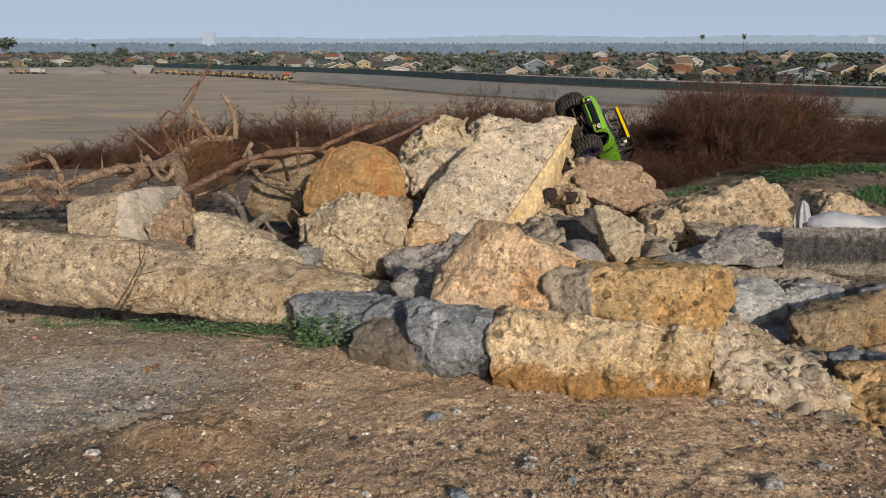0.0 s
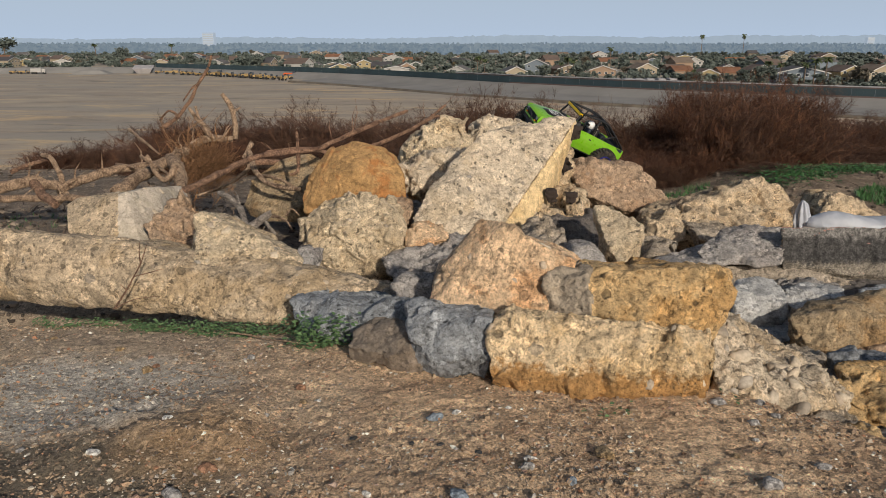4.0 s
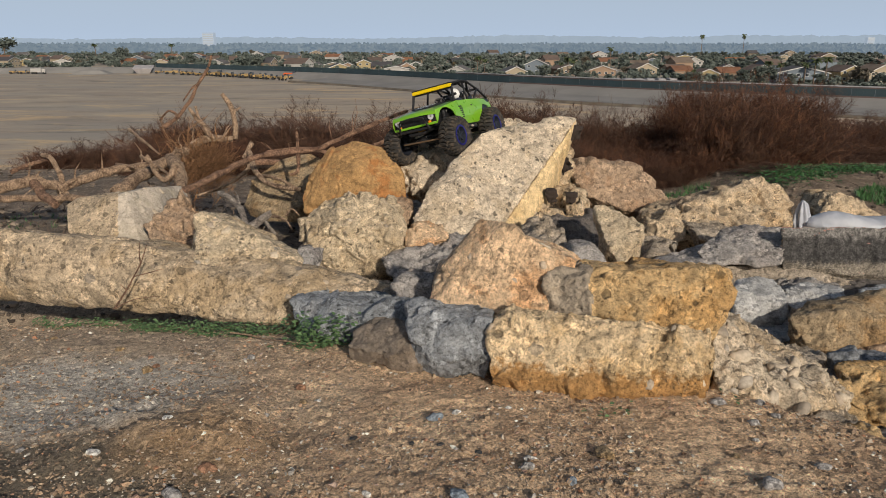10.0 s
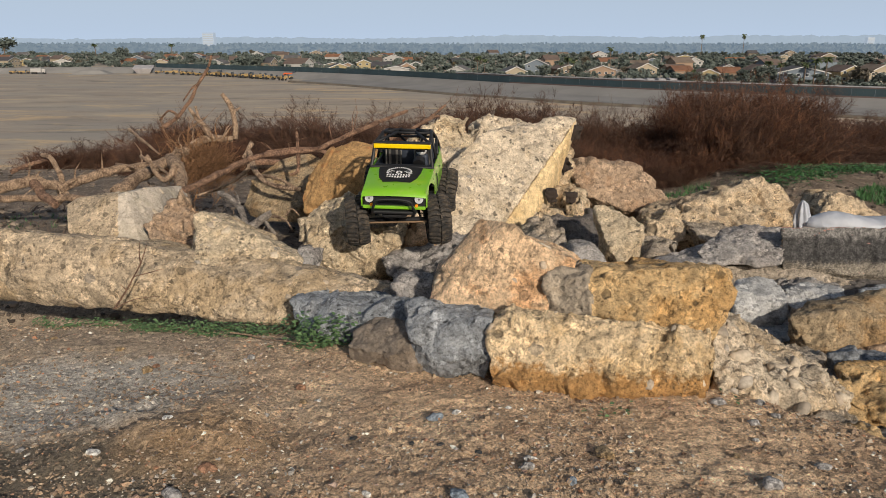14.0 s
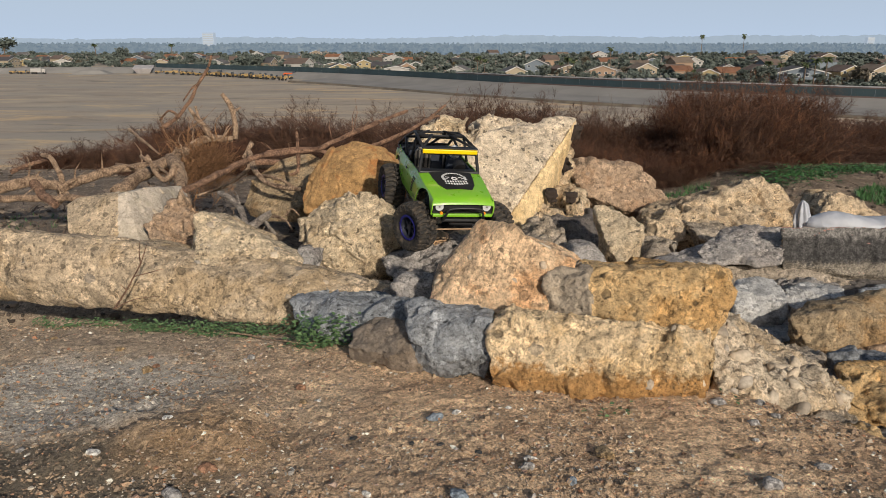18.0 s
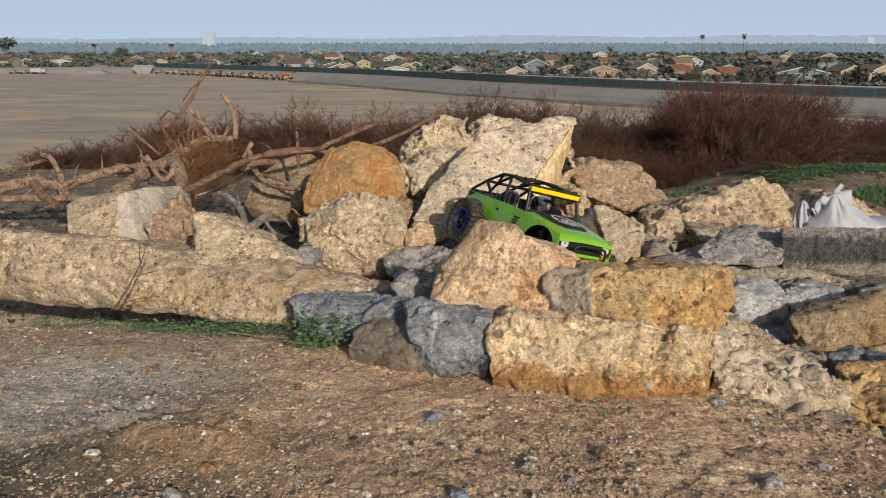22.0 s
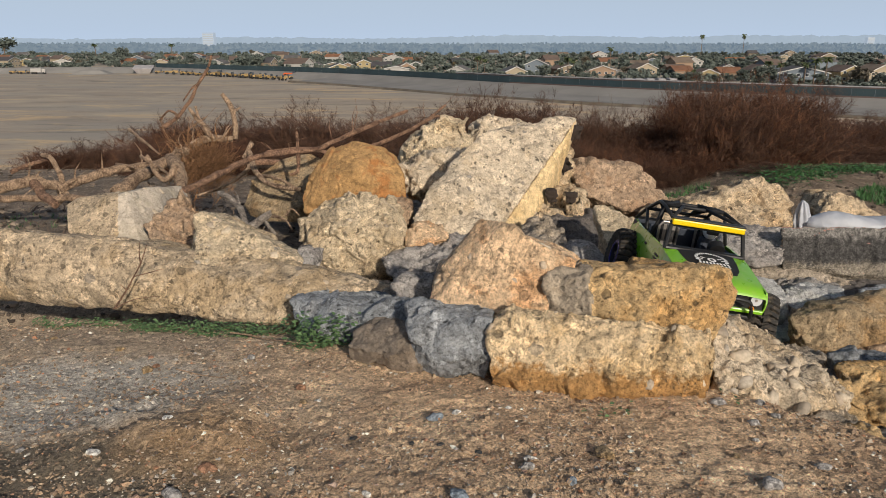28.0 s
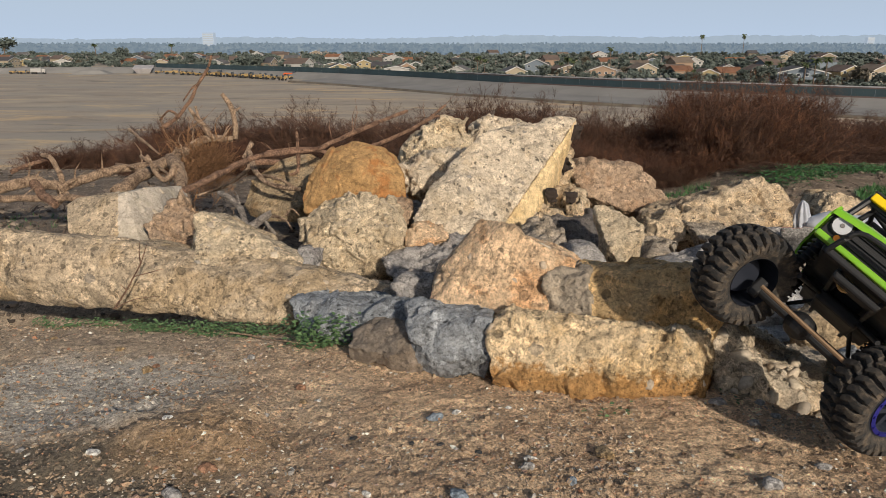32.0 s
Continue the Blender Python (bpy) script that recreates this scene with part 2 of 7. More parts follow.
def part(name, bm, material, parent=None, label="", smooth=False):
    """Links a bmesh as one mesh object, under a thing or a part."""
    me = bpy.data.meshes.new(name)
    if smooth:
        for f in bm.faces:
            f.smooth = True
    bm.to_mesh(me)
    bm.free()
    me.materials.append(material)
    ob = new(name, me)
    ob.parent = parent
    return tagged(ob, label)


def holder(name, m=None):
    ob = new(name)
    ob.empty_display_size = 0.05
    if m is not None:
        ob.matrix_basis = m
    return ob


def box(bm, lo, hi, bevel=0.0, taper=1.0, m=None):
    """A box between two corners; taper shrinks its top; bevel rounds its edges."""
    (x0, y0, z0), (x1, y1, z1) = lo, hi
    cx, cy = (x0 + x1) / 2, (y0 + y1) / 2
    vs = []
    for z, k in ((z0, 1.0), (z1, taper)):
        for x, y in ((x0, y0), (x1, y0), (x1, y1), (x0, y1)):
            p = Vector((cx + (x - cx) * k, cy + (y - cy) * k, z))
            vs.append(bm.verts.new(m @ p if m else p))
    fs = [bm.faces.new([vs[i] for i in q]) for q in ((3, 2, 1, 0), (4, 5, 6, 7), (0, 1, 5, 4), (1, 2, 6, 5), (2, 3, 7, 6), (3, 0, 4, 7))]
    if bevel > 0:
        es = list({e for f in fs for e in f.edges})
        bmesh.ops.bevel(bm, geom=es, offset=bevel, segments=2, profile=0.5, affect="EDGES")
    return bm


def tube(bm, pts, r0, r1=None, sides=8, wobble=0.0):
    """A capped round tube along points, its radius running from r0 to r1."""
    r1 = r0 if r1 is None else r1
    pts = [Vector(p) for p in pts]
    rings = []
    n = len(pts)
    for i, p in enumerate(pts):
        d = (pts[min(i + 1, n - 1)] - pts[max(i - 1, 0)]).normalized()
        a = d.cross(Vector((0, 0, 1)) if abs(d.z) < 0.9 else Vector((1, 0, 0))).normalized()
        b = d.cross(a)
        r = r0 + (r1 - r0) * i / max(n - 1, 1)
        ring = []
        for k in range(sides):
            w = 2 * math.pi * k / sides
            rr = r
            if wobble:
                q = p + (a * math.cos(w) + b * math.sin(w)) * r
                rr = r * (1 + wobble * (0.8 * noise.noise(q * 24) + 0.55 * noise.noise(q * 70)))
            ring.append(bm.verts.new(p + (a * math.cos(w) + b * math.sin(w)) * rr))
        rings.append(ring)
    for q, s in zip(rings, rings[1:]):
        for k in range(sides):
            bm.faces.new((q[k], q[(k + 1) % sides], s[(k + 1) % sides], s[k]))
    bm.faces.new(rings[0][::-1])
    bm.faces.new(rings[-1])
    return bm


def strands(name, lines, material):
    """Many thin three-sided stems, each (points, thick, thin), in one mesh."""
    verts, faces = [], []
    for pts, r0, r1 in lines:
        n, base = len(pts), len(verts)
        for i, p in enumerate(pts):
            r = r0 + (r1 - r0) * i / (n - 1)
            verts += [(p[0] + r, p[1], p[2]), (p[0] - r / 2, p[1] + r, p[2] - r / 3), (p[0] - r / 2, p[1] - r, p[2] + r / 3)]
        for i in range(n - 1):
            a = base + 3 * i
            faces += [(a, a + 1, a + 4, a + 3), (a + 1, a + 2, a + 5, a + 4), (a + 2, a, a + 3, a + 5)]
    return mesh_of(name, verts, faces, material)


# ---- ground ----
def ease(a, b, x):
    t = min(max((x - a) / (b - a), 0.0), 1.0)
    return t * t * (3 - 2 * t)


PLAIN = -17.6
FENCE = [(-278, 442), (-218, 462), (-173, 457), (-120, 419), (-84, 395), (-51, 370), (-21, 339), (4, 308), (25, 282), (43, 264), (59, 248), (74, 236), (94, 221), (120, 203), (152, 181)]


def fence_y(x):
    return float(np.interp(x, [p[0] for p in FENCE], [p[1] for p in FENCE]))


def ground_height(x, y):
    """The bench beside the rubble, the hollow under it, the bank's edge and the plain below."""
    r = math.hypot(x * 0.8, y)
    z = -0.045 * min(max((y - 0.40) / 0.55, 0.0), 1.0) - 0.15 * ease(1.05, 1.75, y) - 0.10 * ease(0.45, 1.0, x) * ease(0.9, 1.5, y)
    z -= 0.20 * ease(0.22, 0.40, x) * ease(1.30, 1.55, x + y) * (1 - ease(1.3, 2.2, y)) * (1 - ease(0.95, 1.5, x))
    z -= 0.10 * ease(1.8, 3.6, y) + 0.26 * ease(3.6, 6.5, y)
    z += 0.13 * ease(1.3, 2.0, x) * ease(2.7, 4.0, y) * (1 - ease(6.5, 11.0, y))
    edge = y + 0.15 * max(x, -0.6) - 0.85 * min(x + 0.6, 0.0)
    z = z + (PLAIN - z) * ease(6.3, 52.0, edge)
    if r < 12:
        p = Vector((x, y, 0))
        z += 0.012 * noise.noise(p * 2.3) + 0.004 * noise.noise(p * 6.1)
        if r < 3:
            z += 0.0035 * noise.noise(p * 17) + 0.0030 * noise.noise(p * 41) + 0.0026 * noise.noise(p * 95) + 0.0016 * noise.noise(p * 190)
            z -= 0.10 * ease(1.235, 1.29, y + 0.01 * noise.noise(p * 21)) * (1 - ease(-0.36, -0.20, x)) * ease(-1.5, -1.1, x) * (1 - ease(1.6, 1.8, y))
            z += 0.009 * (1 + noise.noise(p * 30)) * math.exp(-((x + 0.31) / 0.085) ** 2 - ((y - 0.74) / 0.055) ** 2)
            q = 0.03 * noise.noise(p * 14)
            z += 0.017 * ease(0.66, 0.76, y + q) * (1 - ease(0.84, 0.95, y)) * (1 - ease(-0.26, -0.20, x + q)) * ease(-0.50, -0.40, x) * (1 + 0.5 * noise.noise(p * 33))
            z += 0.007 * (1 + noise.noise(p * 26)) * math.exp(-((x + 0.50) / 0.12) ** 2 - ((y - 0.66) / 0.10) ** 2)
    elif r > 60:
        z += 0.25 * noise.noise(Vector((x, y, 0)) * 0.03)
        z += 1.2 * ease(6, 30, y - fence_y(x))
    return z


def spread(lo, hi, step, grow, far_lo, far_hi):
    line = list(np.arange(lo, hi + step / 2, step))
    for sign, far in ((1, far_hi), (-1, far_lo)):
        s, v = step, line[-1] if sign > 0 else line[0]
        out = []
        while sign * v < sign * far:
            s *= grow
            v += sign * s
            out.append(v)
        line = line + out if sign > 0 else out[::-1] + line
    return [float(v) for v in line]


def ground():
    xs = spread(-0.75, 0.75, 0.005, 1.06, -3500, 3500)
    ys = spread(0.46, 1.3, 0.0045, 1.05, -2500, 4500)
    verts = [(x, y, ground_height(x, y)) for y in ys for x in xs]
    w = len(xs)
    faces = [(j * w + i, j * w + i + 1, (j + 1) * w + i + 1, (j + 1) * w + i) for j in range(len(ys) - 1) for i in range(w - 1)]
    tagged(new("ground", mesh_of("ground", verts, faces, SOIL, True)), "sandy brown soil strewn with gravel", "ground", kind="structure")


ground()


# ---- rubble ----
# faces of a second kind: those that turn right, or lie beyond a place along the block
SECOND = {"long weathered grey concrete kerb slab with a reddish edge": ("top", 0.8, KERB_EDGE),
          "squared block of cream concrete with a pale cut side": ("slant", 0.012, CUT),
          "ochre broken concrete block with a grey end": ("place", 0.075, GREY_END)}


def boulders(rows):
    """Broken stones, each a hull of few corners (centimetres about its place), roughened on a fine even mesh.
    A row: name, label, material, place, depth, cell, roughness, corners."""
    made = []
    for name, label, material, place, deep, cell, rough, corners in rows:
        bm = bmesh.new()
        pts = [Vector(c) / 100 for c in corners]
        mid = sum(pts, Vector()) / len(pts)
        for p in pts:
            bm.verts.new(p)
            q = mid + (p - mid) * 0.86
            drop = 0.45 if p.z > mid.z else 0.95
            bm.verts.new((q.x, q.y + deep / 100, mid.z + (p.z - mid.z) * drop))
        low = min(p.z for p in pts)
        for p in pts:
            if p.z < mid.z:
                bm.verts.new((mid.x + (p.x - mid.x) * 0.9, p.y + deep / 300, low - (0 if "beam" in label or "kerb" in label else 0.03)))
        bmesh.ops.convex_hull(bm, input=bm.verts)
        bmesh.ops.delete(bm, geom=[v for v in bm.verts if not v.link_faces], context="VERTS")
        me = bpy.data.meshes.new(name)
        bm.to_mesh(me)
        bm.free()
        ob = new(name, me)
        ob.location = place
        mod = ob.modifiers.new("even", "REMESH")
        mod.mode, mod.voxel_size = "VOXEL", cell * 0.60 / 100
        made.append((ob, material, label, rough, name))
    graph = bpy.context.evaluated_depsgraph_get()
    graph.update()
    fine = [bpy.data.meshes.new_from_object(ob.evaluated_get(graph)) for ob, *_ in made]
    for k, ((ob, material, label, rough, name), me) in enumerate(zip(made, fine)):
        ob.modifiers.clear()
        n = len(me.vertices)
        co, no = np.empty(n * 3), np.empty(n * 3)
        me.vertices.foreach_get("co", co)
        me.vertex_normals.foreach_get("vector", no)
        co, no = co.reshape(n, 3), no.reshape(n, 3)
        size = float(np.ptp(co, axis=0).mean())
        shift = Vector((k * 3.7, k * 1.3, 0))
        amount = np.empty(n)
        hard = min(rough, 1.0)
        for i in range(n):
            p = Vector(co[i])
            a = 0.036 * size * noise.noise(p * (2.6 / size) + shift)
            # broken facets, large and small: each cell is a plane of its own tilt
            facet = 0.0
            for per, steep in ((11.0, 0.55), (26.0, 0.55), (70.0, 0.30)):
                q = p * per + shift + noise.noise_vector(p * per * 2.1) * 0.14
                far, at = noise.voronoi(q)
                tilt = noise.cell_vector(at[0] * 9.1) - Vector((0.5, 0.5, 0.5))
                facet += steep * (q - at[0]).dot(tilt) / per * min(1.0, (far[1] - far[0]) / 0.10)
            patch = noise.noise(p * 9 + shift * 2)
            bite = -0.018 * max(0.0, patch - 0.25)
            pit = noise.noise(p * 62 - shift)
            if pit > 0.36:
                bite -= 0.0045 * min((pit - 0.36) / 0.05, 1.0)
            if rough > 0.85 or material == PITTED:
                hollow = noise.noise(p * 26 + shift * 3)
                if hollow > 0.30:
                    bite -= (0.016 if material == PITTED else 0.010) * min((hollow - 0.30) / 0.05, 1.0)
            if rough > 1.2:
                cave = noise.noise(p * 12 + shift * 4)
                if cave > 0.20:
                    bite -= 0.020 * min((cave - 0.20) / 0.05, 1.0)
            amount[i] = rough * (a + bite) + hard * facet + min(1.0, 2 * rough) * 0.0012 * noise.noise(p * 190)
        co += no * amount[:, None]
        me.vertices.foreach_set("co", co.ravel())
        me.materials.clear()
        me.materials.append(material)
        me.polygons.foreach_set("use_smooth", [True] * len(me.polygons))
        me.update()
        ob.data = me
        me.name = name
        tagged(ob, label, name.split("_")[-1], "broken stones of the heap")
        if label in SECOND:
            axis, least, other = SECOND[label]
            me.materials.append(other)
            for f in me.polygons:
                v = f.center.x + 0.25 * f.center.z - 0.02 if axis == "slant" else f.normal.z if axis == "top" else -f.center.x + 0.012 * noise.noise(f.center * 40)
                if v > least:
                    f.material_index = 1
        if (material in (PALE, SAND, PINK, BUFF, CREAM, CREAM_FOOT) or "conglomerate" in label) and size > 0.16:
            embed(ob, me, k, 130 if "conglomerate" in label else 34 if "beam" in label or "slab" in label else 16, 0.011 if "conglomerate" in label else 0.0075)


def pebble_kinds():
    out = []
    rnd = random.Random(5)
    m = Nodes("aggregate_stones", 0.8)
    colour = m.ramp(m.random(), (0.0, (0.28, 0.24, 0.19)), (0.25, (0.42, 0.345, 0.26)), (0.5, (0.50, 0.40, 0.29)), (0.75, (0.60, 0.50, 0.37)), (1.0, (0.34, 0.30, 0.25)))
    mat = m.done(m.mix(0.7, colour, m.ramp(m.noise(0.9, 5, 0.7), (0.36, 0.6), (0.62, 1.15)), "MULTIPLY"))
    for k in range(5):
        bm = bmesh.new()
        bmesh.ops.create_icosphere(bm, subdivisions=2, radius=1.0)
        s = Vector((k * 7.0, 0, 0))
        for v in bm.verts:
            v.co *= 1 + 0.45 * noise.noise(v.co * 1.2 + s) + 0.15 * noise.noise(v.co * 3.1 + s)
            v.co = Vector((v.co.x * rnd.uniform(1.2, 1.25), v.co.y * 0.85, v.co.z * 0.62))
        me = bpy.data.meshes.new("aggregate_stone")
        bm.to_mesh(me)
        bm.free()
        me.polygons.foreach_set("use_smooth", [True] * len(me.polygons))
        me.materials.append(mat)
        out.append(me)
    return out


AGGREGATE = pebble_kinds()


def embed(ob, me, seed, count, most=0.0075):
    """Stones of the aggregate standing slightly proud of a broken face."""
    rnd = random.Random(seed)
    faces = [p for p in me.polygons if p.normal.y < -0.15 or p.normal.z > 0.5]
    for f in rnd.sample(faces, min(len(faces), count)):
        r = 0.003 + most * rnd.random() ** 2.2
        stone = new("aggregate_stone", AGGREGATE[rnd.randrange(5)])
        stone.parent = ob
        turn = f.normal.to_track_quat("Z", "Y").to_matrix().to_4x4() @ Matrix.Rotation(rnd.uniform(0, 6.28), 4, "Z")
        stone.matrix_basis = Matrix.Translation(f.center - f.normal * r * 0.30) @ turn @ Matrix.Diagonal((r, r, r, 1))


boulders([
    ("concrete_block", "long broken cream concrete block with an ochre foot", CREAM_FOOT, (0.21, 0.97, -0.04), 2, 0.45, 0.8, [(-14.2, 0.0, 8.9), (-11.6, 2.0, 9.5), (-3.1, 0.0, 9.5), (5.9, -2.0, 9.0), (15.2, -5.0, 8.6), (15.8, -6.0, 4.8), (14.2, -7.0, 0.1), (3.0, -7.0, 0.5), (-14.9, -4.0, 1.5), (-14.7, -2.0, 4.0), (16.4, 9.0, 4.6), (-1.3, 15.0, 5.1), (-11.5, 13.0, 6.2)]),
    ("concrete_block", "weathered blue-grey broken concrete end piece", BLUE_GREY, (0.02, 1.00, -0.04), 5, 0.5, 0.5, [(-7.7, 3.0, 8.4), (-5.6, 5.0, 8.2), (5.7, 3.0, 8.3), (5.2, -2.5, 8.2), (4.8, -5.0, 3.0), (-0.7, -4.0, 2.5), (-4.6, -2.5, 3.1), (-6.6, -1.0, 5.6)]),
    ("concrete_chunk", "low blue-grey weathered concrete chunk among weeds", BLUE_GREY, (-0.16, 1.17, -0.07), 6, 0.5, 0.5, [(-10.1, 1.0, 6.8), (-7.7, 3.0, 6.9), (2.3, 0.0, 7.5), (11.6, -7.0, 9.3), (12.0, -11.0, 7.1), (8.5, -9.0, 4.7), (-0.7, -7.0, 3.1), (-8.2, -3.0, 3.6), (-3.2, 8.0, 4.6), (7.7, 8.0, 4.0)]),
    # the shade this stone lies in is put into its dark colour
    ("concrete_shard", "flat dark brownish stone leaning at the foot of the blocks", SHADED_STONE, (-0.10, 1.03, -0.05), 3, 0.45, 0.5, [(-4.8, -1.0, 3.4), (-2.6, 4.0, 4.8), (2.7, 3.0, 6.3), (6.7, -1.0, 6.2), (7.4, -4.5, 4.3), (2.3, -4.5, 3.3)]),
    ("concrete_shard", "small pale concrete piece wedged between blocks", BUFF, (-0.13, 1.26, -0.04), 8, 0.6, 0.8, [(-4.0, 1.1, 2.9), (3.4, 0.5, 3.3), (6.5, -1.4, 0.0), (-1.6, -1.4, 0.0), (-4.5, -0.8, 0.3)]),
    ("concrete_block", "ochre broken concrete block with a grey end", OCHRE, (0.29, 1.01, 0.04), 4, 0.45, 0.55, [(-14.6, 0.8, 5.0), (-12.2, 3.4, 6.1), (-3.4, -0.1, 7.0), (9.3, -2.7, 7.7), (11.3, -4.4, 4.9), (10.7, -5.3, 1.4), (8.2, -6.2, -0.1), (1.8, -6.2, 0.8), (-7.0, -3.6, 0.8), (-14.0, -0.1, 0.4), (-9.0, 9.5, 4.6), (7.8, 9.5, 4.6), (14.1, 5.1, 4.7)]),
    ("concrete_block", "reddish broken concrete lump with a flat top edge", PINK, (0.10, 1.10, 0.03), 10, 0.5, 0.4, [(-4.3, 1.0, 12.6), (0.1, -4.0, 12.4), (10.0, -5.0, 7.5), (5.0, -6.8, 6.6), (5.2, -8.5, 1.3), (-3.7, -8.5, 0.2), (-12.7, -5.1, 0.3), (-11.4, -1.6, 4.1), (-6.9, -2.0, 8.7), (-2.0, 10.0, 8.5), (12.7, 7.0, 3.3)]),
    ("concrete_chunk", "small grey concrete wedge between larger blocks", GREY, (-0.05, 1.16, -0.00), 8, 0.6, 0.8, [(-3.3, 0.2, 3.1), (-1.6, 2.3, 4.1), (3.2, 2.3, 3.7), (2.8, -2.0, -0.1), (-1.4, -2.0, -0.4)]),
    ("concrete_chunk", "grey crumbly concrete chunk under the slab", GREY, (-0.04, 1.76, -0.13), 22, 0.7, 1, [(-10.8, 0.2, 2.8), (-7.6, 9.1, 3.2), (3.0, 13.4, 4.4), (13.2, 6.8, 3.8), (11.2, -8.6, 3.2), (-2.2, -13.0, 1.9), (-9.2, -6.4, 0.5)]),
    ("boulder", "pale rounded boulder of broken concrete", SAND, (-0.220, 1.860, -0.170), 22, 0.5, 0.95, [(-15.6, 2.1, 13.7), (-12.1, 4.7, 16.1), (0.3, 7.2, 19.7), (7.8, 7.2, 17.4), (12.7, 3.4, 11.4), (11.9, -1.7, 5.8), (6.2, -5.6, 0.1), (-4.5, -6.8, 1.3), (-12.2, -4.3, 6.6), (-4.2, -5.6, 14.3), (8.4, -3.0, 13.7)]),
    ("boulder", "large rounded rusty-orange boulder", ORANGE, (-0.27, 2.19, -0.07), 25, 0.6, 0.4, [(-16.0, -0.6, 3.7), (-13.9, 1.9, 10.2), (-7.3, 5.6, 17.4), (-0.5, 6.8, 19.4), (8.2, 5.6, 17.9), (15.2, 1.9, 10.2), (15.8, -1.9, 4.0), (11.2, -4.3, 1.9), (-3.8, -5.6, -0.0), (-14.3, -3.7, -0.4), (1.6, -5.6, 13.2)]),
    ("concrete_chunk", "small pinkish concrete chunk in a gap", PINK, (-0.05, 1.87, -0.09), 14, 0.8, 0.8, [(-5.1, 0.6, 1.5), (-2.4, 3.1, 4.0), (5.1, 3.1, 4.3), (6.2, -1.9, 1.4), (1.5, -3.1, 0.7), (-4.4, -1.9, -0.1)]),
    ("concrete_chunk", "dark reddish stone in a gap", BROWN, (-0.12, 2.02, -0.07), 14, 0.9, 0.8, [(-4.7, 2.6, 4.6), (0.4, 3.9, 6.0), (3.4, 0.2, 3.5), (2.5, -2.3, -0.1), (-2.8, -2.3, 0.4)]),
    ("boulder", "pale cavernous concrete boulder at the back of the heap", SAND, (-0.040, 2.580, -0.080), 24, 0.8, 1.4, [(-12.1, -0.1, 8.7), (-8.4, 3.6, 18.5), (4.2, 7.3, 24.5), (12.9, 7.3, 23.3), (14.2, 2.4, 13.9), (5.2, -7.5, 4.0), (-5.5, -8.8, 0.3), (-11.2, -6.3, 3.4)]),
    ("concrete_chunk", "pale pitted concrete chunk below the crest", PALE, (-0.04, 2.30, -0.03), 22, 0.8, 1.5, [(-10.2, 2.4, 6.0), (-3.0, 3.6, 11.2), (12.3, 6.1, 11.7), (13.6, 1.1, 6.2), (3.3, -5.1, 1.1), (-5.4, -6.3, -0.5), (-8.7, -3.8, 0.8)]),
    ("boulder", "pale pitted concrete boulder on the crest", PALE, (0.21, 2.63, -0.05), 26, 0.8, 1.3, [(-12.1, 3.3, 17.6), (-5.5, 6.4, 21.5), (3.8, 6.4, 18.7), (14.9, 4.5, 16.1), (14.4, -2.9, 3.3), (-2.1, -9.1, 0.4), (-11.9, -5.4, 5.7)]),
    ("concrete_shard", "big pale tilted concrete slab full of aggregate", PALE, (0.150, 2.160, -0.110), 1, 0.6, 0.42, [(-23.7, -18.0, 6.4), (-18.8, -10.0, 12.8), (-10.0, -6.0, 17.7), (-3.8, 6.0, 26.3), (2.4, 10.0, 27.5), (24.0, 22.0, 29.4), (27.4, 22.0, 29.4), (26.1, 18.0, 27.7), (15.0, 4.0, 14.3), (4.4, -12.0, 4.5), (1.0, -17.0, 3.8), (-3.0, -23.0, 0.2), (-12.6, -24.0, 2.7), (-22.5, -21.0, 5.1), (25.1, 28.0, 26.6), (1.2, -2.0, 2.6), (2.3, 20.0, 26.1), (-17.4, 0.0, 10.8), (-22.3, -6.0, 2.7)]),
    ("concrete_shard", "ochre underside layer of the tilted slab", SANDY, (0.290, 2.170, -0.120), 2, 0.7, 0.22, [(13.4, 19.0, 30.3), (10.7, 19.0, 22.6), (2.7, 5.0, 12.4), (-3.5, -9.0, 6.2), (-7.1, -17.0, -0.1), (-14.0, -21.0, 0.0), (-12.7, -18.5, 4.6), (0.8, 2.0, 16.2), (12.1, 16.5, 29.5)]),
    ("concrete_chunk", "ochre cavernous rock behind the slab edge", PITTED, (0.39, 2.43, -0.02), 18, 0.7, 2.2, [(-5.5, 1.0, 4.9), (-0.5, 7.0, 10.7), (4.9, 5.0, 9.6), (5.4, 1.0, 4.9), (2.1, -7.0, -0.2), (-3.7, -5.0, 0.3)]),
    ("concrete_chunk", "pitted pale concrete mass under the slab", PITTED, (0.34, 2.15, -0.08), 18, 0.7, 2.2, [(-10.4, -1.0, 3.1), (-5.6, 5.0, 7.5), (3.6, 9.0, 7.1), (9.1, 5.0, 5.3), (10.7, -3.0, 0.1), (1.1, -9.0, 0.4), (-10.3, -9.0, -0.1)]),
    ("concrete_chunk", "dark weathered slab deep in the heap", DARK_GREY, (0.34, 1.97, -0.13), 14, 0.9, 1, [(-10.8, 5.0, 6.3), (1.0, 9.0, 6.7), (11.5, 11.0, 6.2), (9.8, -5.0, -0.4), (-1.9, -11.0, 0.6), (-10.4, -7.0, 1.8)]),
    ("concrete_chunk", "small grey concrete chunk below the slab", BUFF, (0.25, 1.77, -0.07), 14, 0.7, 0.9, [(-5.1, 1.0, 2.0), (-0.2, 7.0, 3.5), (6.1, 5.0, 2.8), (6.6, -3.0, -0.5), (0.2, -7.0, -0.1), (-5.7, -5.0, 0.8)]),
